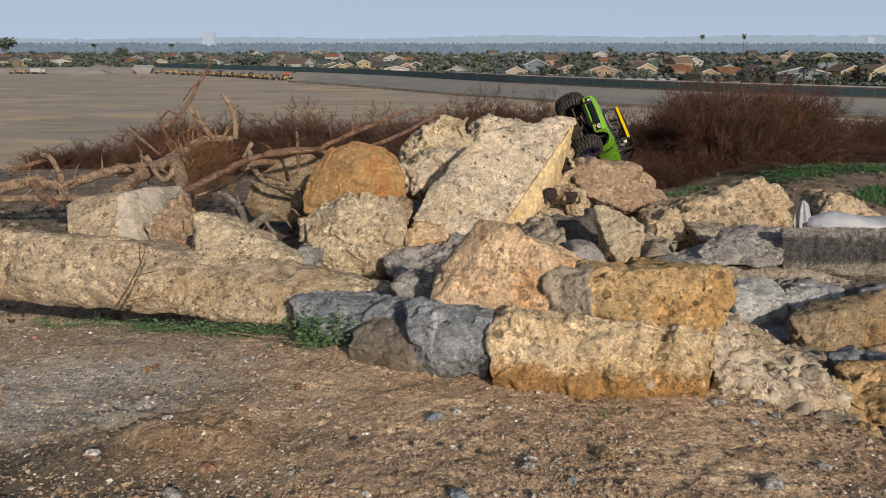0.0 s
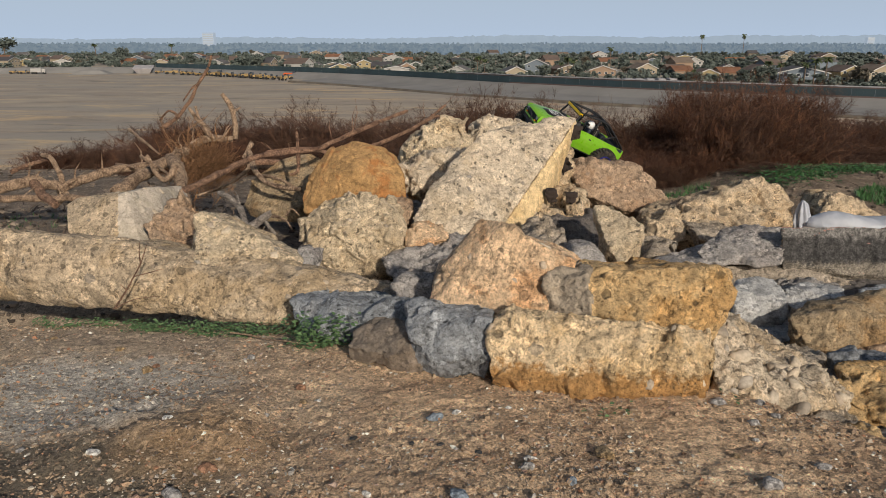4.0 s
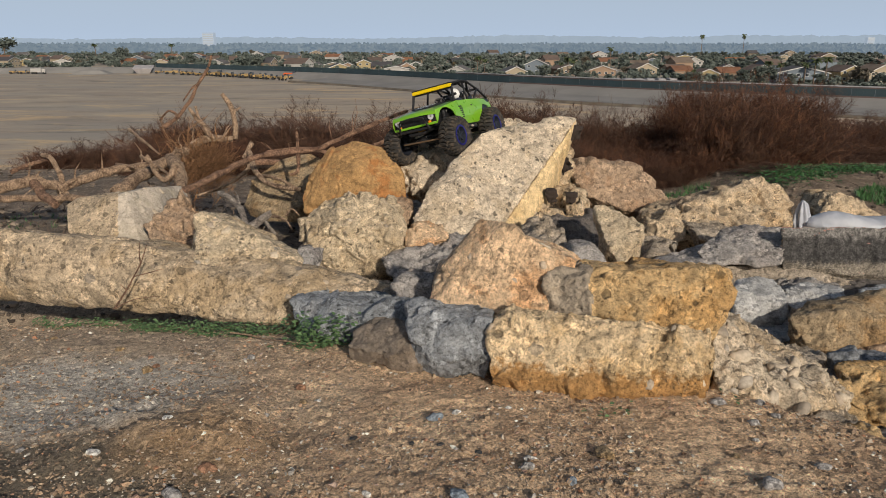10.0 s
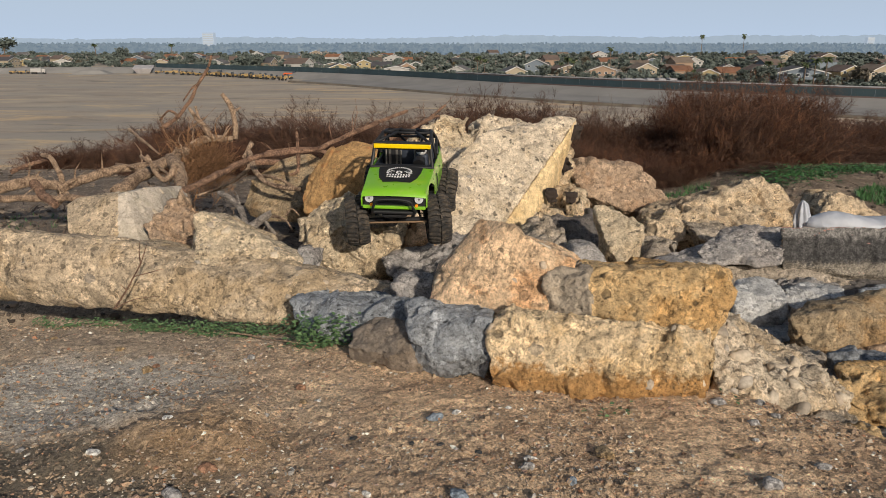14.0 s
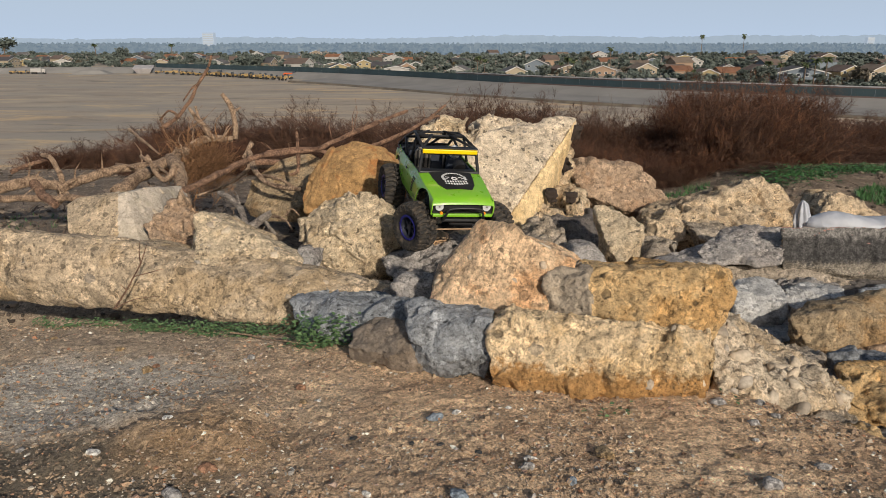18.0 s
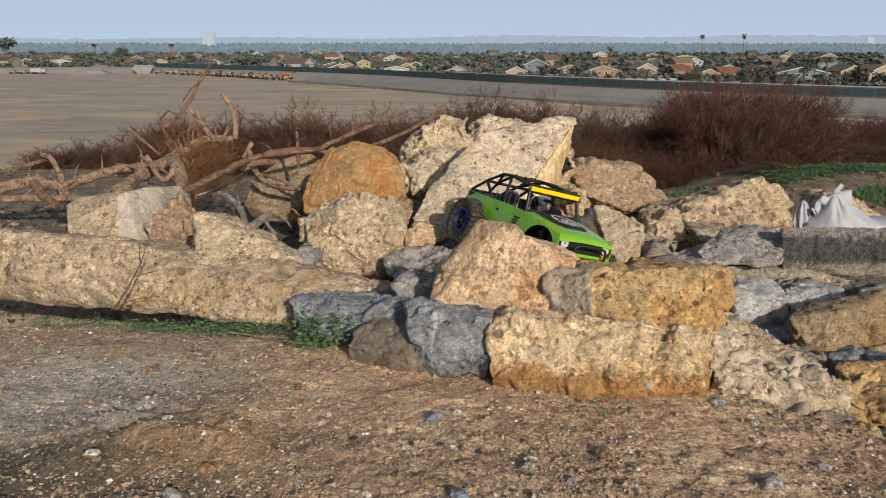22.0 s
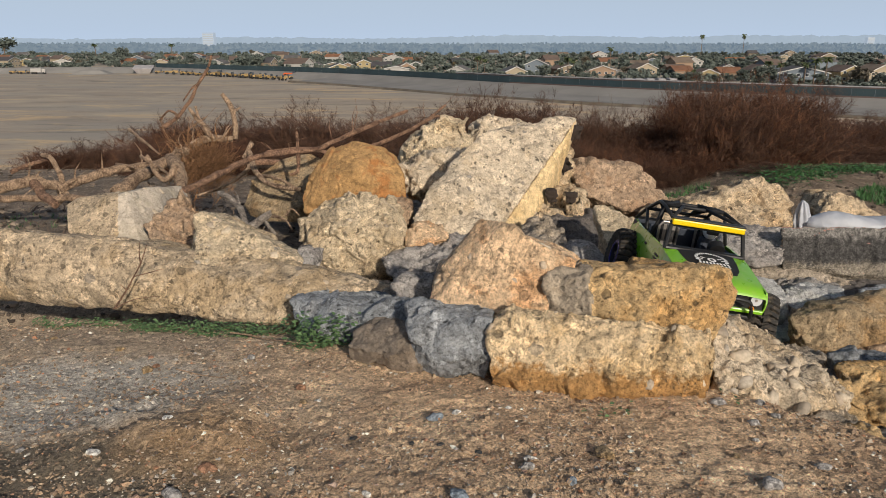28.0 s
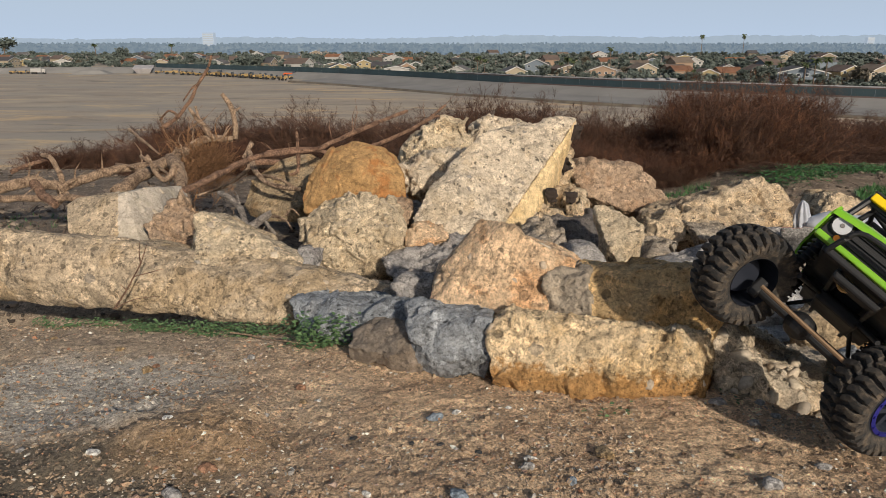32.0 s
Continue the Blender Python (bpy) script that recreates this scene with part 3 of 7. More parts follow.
    ("cobble", "smooth round grey cobble", GREY, (0.33, 1.63, -0.08), 10, 0.7, 0.3, [(-4.2, -0.6, 2.5), (-2.3, 1.9, 4.2), (1.9, 3.1, 4.3), (4.3, 1.9, 2.4), (5.3, -1.9, 0.1), (-4.2, -4.3, 0.5)]),
    ("concrete_shard", "upright tan shard of concrete", SAND, (0.44, 1.78, -0.09), 5, 0.6, 0.45, [(-5.0, 8.0, 10.2), (0.4, 10.0, 10.8), (6.3, 2.0, 6.5), (5.7, -2.0, 4.6), (0.0, -8.0, 0.2), (-2.0, -9.0, -0.3), (-4.4, -2.0, 4.6)]),
    ("boulder", "large brown rounded stone at the back", BROWN, (0.58, 2.39, -0.13), 30, 0.8, 0.7, [(-15.2, 1.9, 14.6), (-11.0, 4.3, 17.2), (-0.6, 4.3, 16.0), (7.7, 6.8, 14.5), (11.3, 5.6, 12.0), (16.4, -1.9, 4.0), (14.7, -5.6, 0.1), (1.1, -8.1, 3.1), (-11.4, -5.6, 7.5), (-14.5, -1.9, 10.5)]),
    ("boulder", "long pitted tan boulder beside the grass", PITTED, (0.760, 2.090, -0.150), 20, 0.6, 0.84, [(-17.2, -1.8, 2.3), (-15.5, 0.7, 6.0), (-1.2, 5.6, 11.7), (13.3, 9.3, 15.2), (12.5, 0.7, 6.8), (25.9, 0.7, 5.1), (9.6, -3.1, 5.2), (-8.8, -5.5, 1.7), (-16.7, -5.5, -0.0)]),
    ("boulder", "tan knobbly boulder head full of holes", PITTED, (0.980, 2.200, -0.130), 14, 0.6, 0.8, [(-8.7, 1.1, 10.0), (-5.1, 3.6, 14.8), (-0.6, 4.2, 15.4), (4.4, 3.0, 13.2), (9.6, -1.3, 4.4), (6.7, -5.1, 0.4), (-9.7, -7.5, 1.6)]),
    ("concrete_chunk", "buff stone wedged under the long boulder", BUFF, (0.76, 1.96, -0.11), 14, 0.8, 0.7, [(-6.8, 2.6, 3.0), (5.0, 2.6, 2.5), (7.3, 0.2, 1.6), (1.9, -2.3, -0.0), (-5.5, -1.1, 0.8)]),
    ("concrete_chunk", "small pale chunk in a gap", BUFF, (0.57, 1.84, -0.12), 12, 0.8, 0.8, [(-5.0, -0.2, 0.2), (-1.3, 2.3, 3.0), (5.4, 2.3, 2.7), (3.2, -2.6, 1.7), (-4.3, -3.9, 0.2)]),
    ("concrete_shard", "low grey slab between rocks", GREY, (0.560, 1.670, -0.080), 2, 0.7, 0.45, [(-12.6, -5.0, 0.0), (-3.0, 5.0, -0.2), (7.1, 13.0, -0.1), (12.5, 15.0, 0.2), (10.3, 7.0, 0.4), (5.4, -1.0, -0.1), (-3.9, -7.0, 0.1)]),
    ("concrete_block", "grey end block beside the long kerb slab", GREY, (0.740, 1.720, -0.080), 2, 0.7, 0.55, [(-13.3, -2.0, 1.5), (-9.2, 4.0, 3.0), (-3.4, 10.0, 3.8), (5.3, 12.0, 4.3), (11.8, 8.0, 5.5), (6.3, -6.0, -0.4), (-4.0, -6.0, -1.2), (-12.0, -5.0, -0.1)]),
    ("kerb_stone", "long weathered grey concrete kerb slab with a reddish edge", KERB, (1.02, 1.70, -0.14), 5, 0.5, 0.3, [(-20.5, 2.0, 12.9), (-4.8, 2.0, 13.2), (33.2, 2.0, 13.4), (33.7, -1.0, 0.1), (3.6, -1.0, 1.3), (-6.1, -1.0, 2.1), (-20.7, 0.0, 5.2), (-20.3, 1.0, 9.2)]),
    ("boulder", "pitted tan boulder beside the plastic sheet", PITTED, (1.410, 2.520, -0.190), 20, 0.9, 0.8, [(-9.3, 0.0, 3.7), (-6.0, 3.7, 8.0), (0.3, 5.0, 9.8), (8.1, 3.7, 7.0), (11.8, -2.5, 1.7), (6.3, -5.0, 0.3), (-9.3, -5.0, 0.3)]),
    ("concrete_shard", "grey slab layer in the heap", BUFF, (0.84, 1.67, -0.15), 10, 0.6, 0.45, [(-24.0, 3.0, 5.4), (-13.3, 4.1, 5.3), (7.0, 3.0, 3.4), (17.0, 0.9, 1.1), (20.0, -1.3, 0.1), (8.2, -3.5, -0.1), (-15.8, -3.5, 1.3)]),
    ("concrete_block", "smooth pale blue-grey concrete piece", LIGHT_GREY, (0.670, 1.490, -0.150), 2, 0.5, 0.35, [(-6.6, -3.0, 7.3), (-3.1, 3.0, 7.0), (1.9, 5.0, 7.4), (5.9, 5.0, 7.0), (6.4, -1.0, 5.6), (4.2, -5.0, 5.0), (3.2, -7.0, 2.0), (-5.8, -7.0, 1.5), (-7.1, -6.0, 4.8)]),
    ("concrete_block", "pale blue-grey concrete fragment under another", LIGHT_GREY, (0.670, 1.440, -0.180), 2, 0.6, 0.4, [(-5.2, 0.0, 3.2), (0.6, 2.0, 3.5), (6.0, 1.0, 4.6), (3.8, -6.0, 3.6), (1.6, -8.0, 2.3), (-5.3, -7.0, 2.1), (-6.2, -4.0, 2.8)]),
    ("concrete_chunk", "grey rough concrete lump", GREY, (0.84, 1.58, -0.16), 14, 0.6, 0.9, [(-6.8, -1.7, 1.7), (-2.9, 2.4, 3.9), (2.8, 3.7, 4.6), (6.9, 2.4, 3.4), (5.1, -3.0, 0.8), (-4.8, -5.7, -0.2)]),
    ("concrete_chunk", "pale blue-grey concrete chunk behind a boulder", LIGHT_GREY, (0.930, 1.470, -0.130), 2, 0.7, 0.6, [(-20.1, 3.0, 3.9), (-13.0, 9.0, 3.7), (-7.8, 7.0, 4.1), (-6.1, 3.0, 3.6), (-10.3, -1.0, 1.7), (-18.3, -3.0, 1.0), (-20.8, -1.0, 2.0)]),
    ("boulder", "tan angular boulder with a cracked face", TAN, (0.790, 1.350, -0.130), 2, 0.45, 0.4, [(-11.8, -1.0, 3.6), (-8.5, 3.0, 4.3), (-4.3, 5.0, 5.0), (-0.0, 1.0, 6.8), (9.8, 3.0, 8.0), (19.1, 7.0, 7.5), (10.3, -5.0, 2.5), (3.3, -6.0, 2.5), (-3.3, -7.0, 0.7), (-7.5, -7.0, -0.9), (-10.3, -5.0, 0.1), (-10.7, -2.0, 0.7), (-3.6, -4.0, 6.3)]),
    ("boulder", "dark tan stone below the angular boulder", BROWN, (0.830, 1.310, -0.170), 2, 0.6, 0.5, [(-10.6, 5.0, 0.8), (-11.5, -2.0, 0.6), (-7.4, -4.0, 1.5), (-0.5, -4.0, 4.7), (6.4, -1.0, 5.9), (9.3, 7.0, 4.5)]),
    ("concrete_chunk", "blue-grey rounded stone low in the heap", BUFF, (0.610, 1.140, -0.120), 2, 0.6, 0.6, [(-3.6, 4.0, 2.9), (1.1, 8.0, 2.2), (5.2, 8.0, 1.4), (5.2, 2.0, 1.5), (0.4, -2.0, 1.2), (-3.1, 0.0, 2.4)]),
    ("concrete_chunk", "blue-grey stone beside the ochre boulder", BLUE_GREY, (0.710, 1.100, -0.110), 2, 0.6, 0.6, [(-5.0, 6.0, 0.5), (0.3, 10.0, -0.1), (6.1, 10.0, 0.6), (6.4, 4.0, 1.4), (0.2, 0.0, 1.7), (-5.0, 2.0, 0.7)]),
    ("boulder", "cavernous ochre boulder above a hollow", OCHRE, (0.660, 1.020, -0.120), 2, 0.45, 0.8, [(-5.8, 2.0, 4.2), (-2.4, 6.0, 3.9), (2.2, 8.0, 4.2), (8.6, 8.0, 4.6), (4.3, -2.0, 4.1), (0.6, -6.0, 2.1), (-3.8, -5.0, 2.2), (-6.2, -3.0, 3.2)]),
    ("concrete_shard", "crumbling conglomerate slope of mortar and gravel", MORTAR, (0.490, 1.000, -0.090), 16, 0.45, 0.95, [(-5.1, 10.0, 9.0), (-1.8, 12.0, 8.0), (1.4, 8.0, 5.9), (5.6, 6.0, 3.9), (9.5, 2.0, 2.5), (11.1, -1.0, 1.2), (7.7, -7.0, -0.2), (1.2, -10.0, 1.9), (-4.8, -9.0, 4.8), (-12.3, -8.0, 8.1), (-10.5, -2.0, 11.0), (-13.5, -9.0, 1.0), (-7.0, -11.0, -0.5), (-13.0, -3.0, 9.5)]),
    # added filler, coloured dark to stand in for shade in the gap
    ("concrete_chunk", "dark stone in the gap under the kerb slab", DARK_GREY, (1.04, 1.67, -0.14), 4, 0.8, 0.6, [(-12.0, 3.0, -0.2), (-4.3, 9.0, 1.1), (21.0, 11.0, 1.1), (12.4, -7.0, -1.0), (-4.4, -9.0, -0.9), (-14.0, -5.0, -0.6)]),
    ("concrete_chunk", "blue-grey stone behind the angular boulder", BLUE_GREY, (0.98, 1.52, -0.12), 3, 0.6, 0.6, [(-9.2, -2.0, -0.7), (-3.8, 4.0, 0.3), (6.0, 8.0, 1.1), (13.7, 6.0, 1.1), (2.7, -8.0, -1.0), (-9.0, -8.0, -1.3)]),
    ("concrete_chunk", "low pale mortar lump at the edge of the bench", BUFF, (0.55, 0.84, -0.11), 10, 0.5, 1.1, [(-5.8, 1.4, 3.6), (-2.8, 3.9, 3.8), (1.1, 2.7, 3.3), (4.3, 0.2, 2.2), (2.8, -2.9, 0.1), (-2.0, -2.3, 1.3)]),
    ("concrete_chunk", "small broken ochre concrete piece on sand", OCHRE, (0.52, 0.79, -0.07), 4, 0.4, 0.7, [(-2.0, 0.5, 1.5), (-0.4, 1.1, 2.6), (2.0, 0.5, 2.8), (2.2, -1.4, 1.1), (-1.4, -2.0, 0.3), (-2.4, -0.7, 0.9)]),
    ("concrete_chunk", "dark blue-grey stone at the foot of the heap", BLUE_GREY, (0.66, 0.96, -0.14), 10, 0.5, 0.7, [(-3.2, 1.2, 1.1), (-0.0, 2.5, 1.5), (6.0, 2.5, 0.9), (2.2, -3.7, 0.4), (-3.5, -2.5, 0.5)]),
    ("tar_patch", "black patch of tar on the slab edge", TAR_AND_SHADE, (0.423, 2.335, 0.155), 2, 0.35, 1.2, [(-2.6, -0.6, 0.2), (-1.0, 0.5, 0.9), (1.6, 0.6, 1.3), (2.6, 0.2, 0.7), (1.2, -0.6, -0.5), (-1.4, -0.8, -0.6)]),
    ("tar_patch", "black splash of tar below the slab", TAR_AND_SHADE, (0.318, 2.118, 0.000), 2, 0.3, 0.7, [(-2.4, 0.0, 0.4), (-0.6, 0.2, 0.9), (1.8, 0.3, 0.6), (1.4, 0.0, 0.0), (-0.8, -0.3, -0.2)]),
    ("tar_patch", "small black splash of tar below the slab", TAR_AND_SHADE, (0.372, 2.122, -0.008), 2, 0.3, 0.7, [(-1.6, 0.0, 0.2), (-0.3, 0.2, 0.5), (2.4, 0.3, 0.1), (1.2, 0.0, -0.2), (-0.8, -0.3, -0.3)]),
    # this black lump stands in for the shade inside the rock's cavity
    ("tar_patch", "black patch of tar in a hollow of the ochre rock", TAR_AND_SHADE, (0.399, 2.372, 0.031), 3, 0.4, 1.5, [(-2.2, -0.1, 1.8), (-0.4, 1.2, 4.6), (1.4, 0.5, 3.9), (0.9, -1.3, 0.9), (-1.3, -1.3, 0.0)]),
    ("concrete_shard", "long low cream concrete beam lying along the bench", CREAM, (-0.570, 1.320, -0.050), 6, 0.55, 0.36, [(-45.6, 6.0, 13.7), (-27.5, 4.5, 12.8), (-13.7, 2.5, 11.7), (-4.9, 1.5, 10.9), (18.7, 0.0, 8.7), (33.8, -3.0, 6.1), (47.4, -5.0, 4.4), (49.7, -8.0, -0.1), (38.8, -11.0, -0.7), (28.7, -10.0, -1.0), (6.8, -4.5, -1.1), (-16.6, 0.5, -1.6), (-29.0, 3.5, 0.4), (-47.4, 5.0, 1.3), (6.7, -2.5, 6.4), (-26.9, 2.0, 7.8), (34.6, -8.5, 4.1), (-44.7, 3.0, 8.0), (-32.1, 12.0, 11.1), (16.1, 9.0, 6.4)]),
    ("concrete_block", "squared block of cream concrete with a pale cut side", CREAM, (-0.77, 1.73, -0.06), 18, 0.5, 0.16, [(-13.8, 1.0, 9.9), (-12.2, 3.0, 11.2), (1.7, -1.0, 13.7), (3.9, 7.0, 13.3), (5.6, 11.0, 12.5), (7.5, 11.0, 7.2), (10.7, -1.0, -0.2), (8.7, -11.0, 1.0), (5.8, -11.0, 2.1), (-9.5, -7.0, 2.8), (-11.0, -5.0, 6.4)]),
    ("boulder", "rough brown stone leaning on a squared block", BROWN, (-0.62, 1.64, -0.04), 8, 0.5, 1.7, [(-6.1, 0.0, 5.4), (-2.4, 6.0, 9.1), (0.8, 6.0, 8.3), (5.1, 2.0, 4.9), (7.4, -8.0, 0.7), (-3.0, -8.0, 0.3)]),
    ("concrete_shard", "cream wedge of concrete rising from the beam", SAND, (-0.41, 1.36, 0.01), 10, 0.6, 0.45, [(-6.8, -0.9, 2.4), (-7.0, 2.7, 8.8), (-5.7, 4.5, 9.4), (-1.4, 2.7, 7.7), (9.8, -0.9, 1.4), (14.8, -4.5, 0.2), (-4.6, -6.3, 1.8)]),
    ("concrete_shard", "smooth tan concrete slab lying tilted under the dead wood", TAN, (-0.44, 2.52, -0.05), 3, 0.4, 0.25, [(-24.9, -2.0, -7.2), (-22.7, 4.0, 0.4), (-16.2, 10.0, 5.4), (-9.1, 14.0, 7.7), (-3.4, 14.0, 8.5), (1.2, 10.0, 6.1), (0.5, -2.0, -0.9), (-3.8, -12.0, -6.2), (-15.7, -10.0, -8.6)]),
    ("concrete_chunk", "small grey concrete chunk in the shade", GREY, (-0.32, 1.61, -0.09), 12, 0.8, 0.9, [(-4.1, 0.5, 1.7), (-1.2, 3.0, 3.7), (2.8, 1.8, 2.4), (3.6, -3.2, 0.2), (-2.1, -3.2, 0.4)]),
])


# ---- deadwood ----
def bark(name, light, dark):
    m = Nodes(name, 0.9)
    c = m.ramp(m.noise(0.025, 8, 0.8), (0.38, dark), (0.50, light), (0.62, tuple(min(1, x * 1.45) for x in light)))
    c = m.mix(m.ramp(m.noise(0.006, 4), (0.4, 0.5), (0.6, 0.0)), c, tuple(x * 0.5 for x in dark))
    return m.done(c, m.noise(0.009, 6, 0.8), 0.012, 1.0)


BARK = bark("grey_brown_bark", (0.46, 0.32, 0.21), (0.13, 0.075, 0.045))
BARK_RED = bark("reddish_bark", (0.34, 0.20, 0.125), (0.11, 0.055, 0.034))
BARK_GREY = bark("stripped_wood", (0.42, 0.36, 0.30), (0.18, 0.15, 0.13))
ROOT = bark("root_bark", (0.40, 0.215, 0.10), (0.17, 0.08, 0.04))


def smooth_line(pts, n=4, jitter=0.0):
    """Points along a soft curve through the given ones."""
    p = [Vector(q) for q in pts]
    out = []
    for i in range(len(p) - 1):
        a, b, c, d = p[max(i - 1, 0)], p[i], p[i + 1], p[min(i + 2, len(p) - 1)]
        for k in range(n):
            t = k / n
            q = 0.5 * (2 * b + (c - a) * t + (2 * a - 5 * b + 4 * c - d) * t * t + (3 * b - a - 3 * c + d) * t ** 3)
            out.append(q + noise.noise_vector(q * 19) * jitter)
    return out + [p[-1]]


def branch(name, label, material, place, limbs):
    """A bare branch: its stem is the thing, side limbs and stubs are parts."""
    stem = None
    for r0, r1, pts in limbs:
        bm = bmesh.new()
        tube(bm, smooth_line(pts, 9, r0 * 0.45), r0, r1, 12, 0.28)
        if stem is None:
            stem = part(name, bm, material, None, label, True)
            stem.location = place
            tagged(stem, category="dead tree" if "tree" in name else "branch", group="dead wood in the tangle")
        else:
            part("limb", bm, material, stem, "", True)
    rnd = random.Random(len(label) + len(limbs))
    lines = []
    r0, r1, pts = limbs[0]
    line = smooth_line(pts, 5)
    far = (Vector(pts[-1]) - Vector(pts[0])).length
    if far < 0.5:
        return
    for k in range(12):
        q = line[rnd.randrange(len(line) // 4, len(line))]
        e = Vector((rnd.gauss(0, 1), rnd.gauss(0, 1), rnd.gauss(0.4, 0.8))).normalized()
        s = rnd.uniform(0.04, 0.14)
        bend = e * s * 0.5 + Vector((rnd.gauss(0, 0.01), 0, 0.012))
        lines.append(([q, q + bend, q + e * s], r1 * 0.35, 0.0006))
    twigs = new("twig_spray", strands("twig_spray", lines, material))
    twigs.parent = stem
    tagged(twigs, "fine bare twigs", kind="stuff")


branch("fallen_branch", "tall bare reddish branch standing out of the tangle", BARK_RED, (-1.13, 3.00, 0.09), [(0.0094, 0.0044, [(0.00, 0.00, -0.00), (0.05, 0.00, 0.03), (0.11, 0.00, 0.09), (0.16, 0.00, 0.17), (0.20, 0.00, 0.23), (0.22, 0.00, 0.28)]), (0.0060, 0.0034, [(0.07, 0.00, 0.04), (0.02, 0.02, 0.06), (-0.03, 0.05, 0.02)]), (0.0051, 0.0026, [(0.16, 0.00, 0.17), (0.13, 0.00, 0.15), (0.09, 0.00, 0.10)])])
branch("fallen_branch", "long straight bare pole resting on the rocks", BARK_RED, (-0.74, 1.95, 0.01), [(0.0100, 0.0066, [(0.00, 0.00, -0.00), (0.07, 0.15, 0.03), (0.14, 0.30, 0.06), (0.23, 0.40, 0.07), (0.32, 0.47, 0.07), (0.46, 0.60, 0.12), (0.61, 0.75, 0.17)]), (0.0054, 0.0040, [(0.27, 0.43, 0.06), (0.27, 0.43, 0.10), (0.27, 0.43, 0.13)]), (0.0067, 0.0040, [(0.27, 0.43, 0.06), (0.27, 0.41, 0.01), (0.25, 0.39, -0.00)])])
branch("fallen_branch", "thin reddish bare branch behind the boulders", BARK_RED, (-0.67, 2.60, 0.01), [(0.0118, 0.0044, [(0.00, 0.00, -0.00), (0.20, 0.10, -0.02), (0.38, 0.20, 0.02), (0.49, 0.25, 0.06), (0.58, 0.30, 0.10), (0.68, 0.35, 0.17)]), (0.0066, 0.0033, [(0.58, 0.30, 0.10), (0.64, 0.30, 0.13), (0.66, 0.32, 0.13)]), (0.0078, 0.0047, [(0.28, 0.15, 0.00), (0.16, 0.12, 0.03), (0.02, 0.10, 0.02)])])
branch("dead_tree", "long grey-brown fallen trunk lying on the ground", BARK, (-1.80, 2.55, -0.08), [(0.0217, 0.0130, [(0.00, 0.00, -0.00), (0.24, 0.00, 0.01), (0.34, 0.05, 0.02), (0.44, 0.05, -0.00), (0.52, 0.10, 0.03), (0.60, 0.20, 0.04), (0.74, 0.30, 0.05), (0.85, 0.35, 0.06)]), (0.0103, 0.0074, [(0.44, 0.05, -0.00), (0.43, 0.05, 0.06), (0.40, 0.07, 0.10), (0.36, 0.09, 0.11)]), (0.0103, 0.0074, [(0.44, 0.05, -0.01), (0.46, 0.00, -0.03), (0.45, -0.05, -0.05)])])
branch("fallen_branch", "broken reddish stump of a limb", BARK_RED, (-1.45, 2.58, -0.06), [(0.0176, 0.0132, [(0.00, 0.00, 0.00), (0.07, -0.08, -0.03), (0.14, -0.14, -0.05)]), (0.0089, 0.0059, [(-0.10, 0.04, 0.03), (-0.05, 0.06, 0.05), (0.02, 0.08, 0.07)])])
branch("dead_tree", "thick pale fallen trunk of a dead tree", BARK, (-1.04, 2.35, -0.05), [(0.0215, 0.0130, [(0.002, -0.050, 0.011), (0.022, 0.100, 0.032), (0.060, 0.270, 0.063), (0.086, 0.390, 0.082), (0.128, 0.450, 0.110), (0.230, 0.500, 0.110)]), (0.0095, 0.0064, [(0.17, 0.45, 0.12), (0.11, 0.45, 0.20), (0.09, 0.45, 0.23)]), (0.0113, 0.0081, [(0.24, 0.50, 0.11), (0.24, 0.50, 0.21), (0.20, 0.50, 0.28)]), (0.0048, 0.0032, [(0.24, 0.50, 0.21), (0.27, 0.50, 0.23)])])
branch("dead_tree", "thick pale root limb reaching down to the stones", BARK, (-0.96, 2.60, 0.06), [(0.0235, 0.0165, [(-0.010, 0.020, -0.045), (0.053, -0.100, -0.052), (0.092, -0.200, -0.084), (0.139, -0.300, -0.120), (0.184, -0.380, -0.171)]), (0.0111, 0.0069, [(0.06, -0.15, -0.04), (0.04, -0.20, -0.08), (-0.01, -0.20, 0.00)])])
branch("fallen_branch", "twisted grey branch among the stones", BARK_GREY, (-0.68, 2.20, -0.02), [(0.0075, 0.0100, [(-0.00, 0.00, 0.00), (0.05, -0.05, -0.01), (0.09, -0.10, -0.03), (0.13, -0.20, -0.06)]), (0.0048, 0.0036, [(0.09, -0.10, -0.03), (0.07, -0.05, 0.00)])])
branch("fallen_branch", "stubby pale bark-stripped limb on the ground", BARK_GREY, (-0.55, 1.95, -0.09), [(0.0122, 0.0100, [(0.00, 0.00, -0.00), (0.03, 0.05, 0.02), (0.06, 0.10, 0.04)]), (0.0057, 0.0046, [(0.05, 0.07, 0.02), (0.08, 0.05, -0.01)])])
branch("fallen_branch", "bare branch lying across the tangle", BARK, (-0.66, 2.50, 0.06), [(0.0099, 0.0071, [(-0.00, 0.00, -0.00), (0.05, -0.10, -0.06), (0.12, -0.15, -0.09), (0.21, -0.20, -0.09)]), (0.0069, 0.0042, [(0.01, -0.05, -0.05), (-0.06, -0.10, -0.10), (-0.14, -0.15, -0.12)]), (0.0087, 0.0058, [(-0.00, 0.05, 0.02), (-0.02, 0.00, -0.02)])])
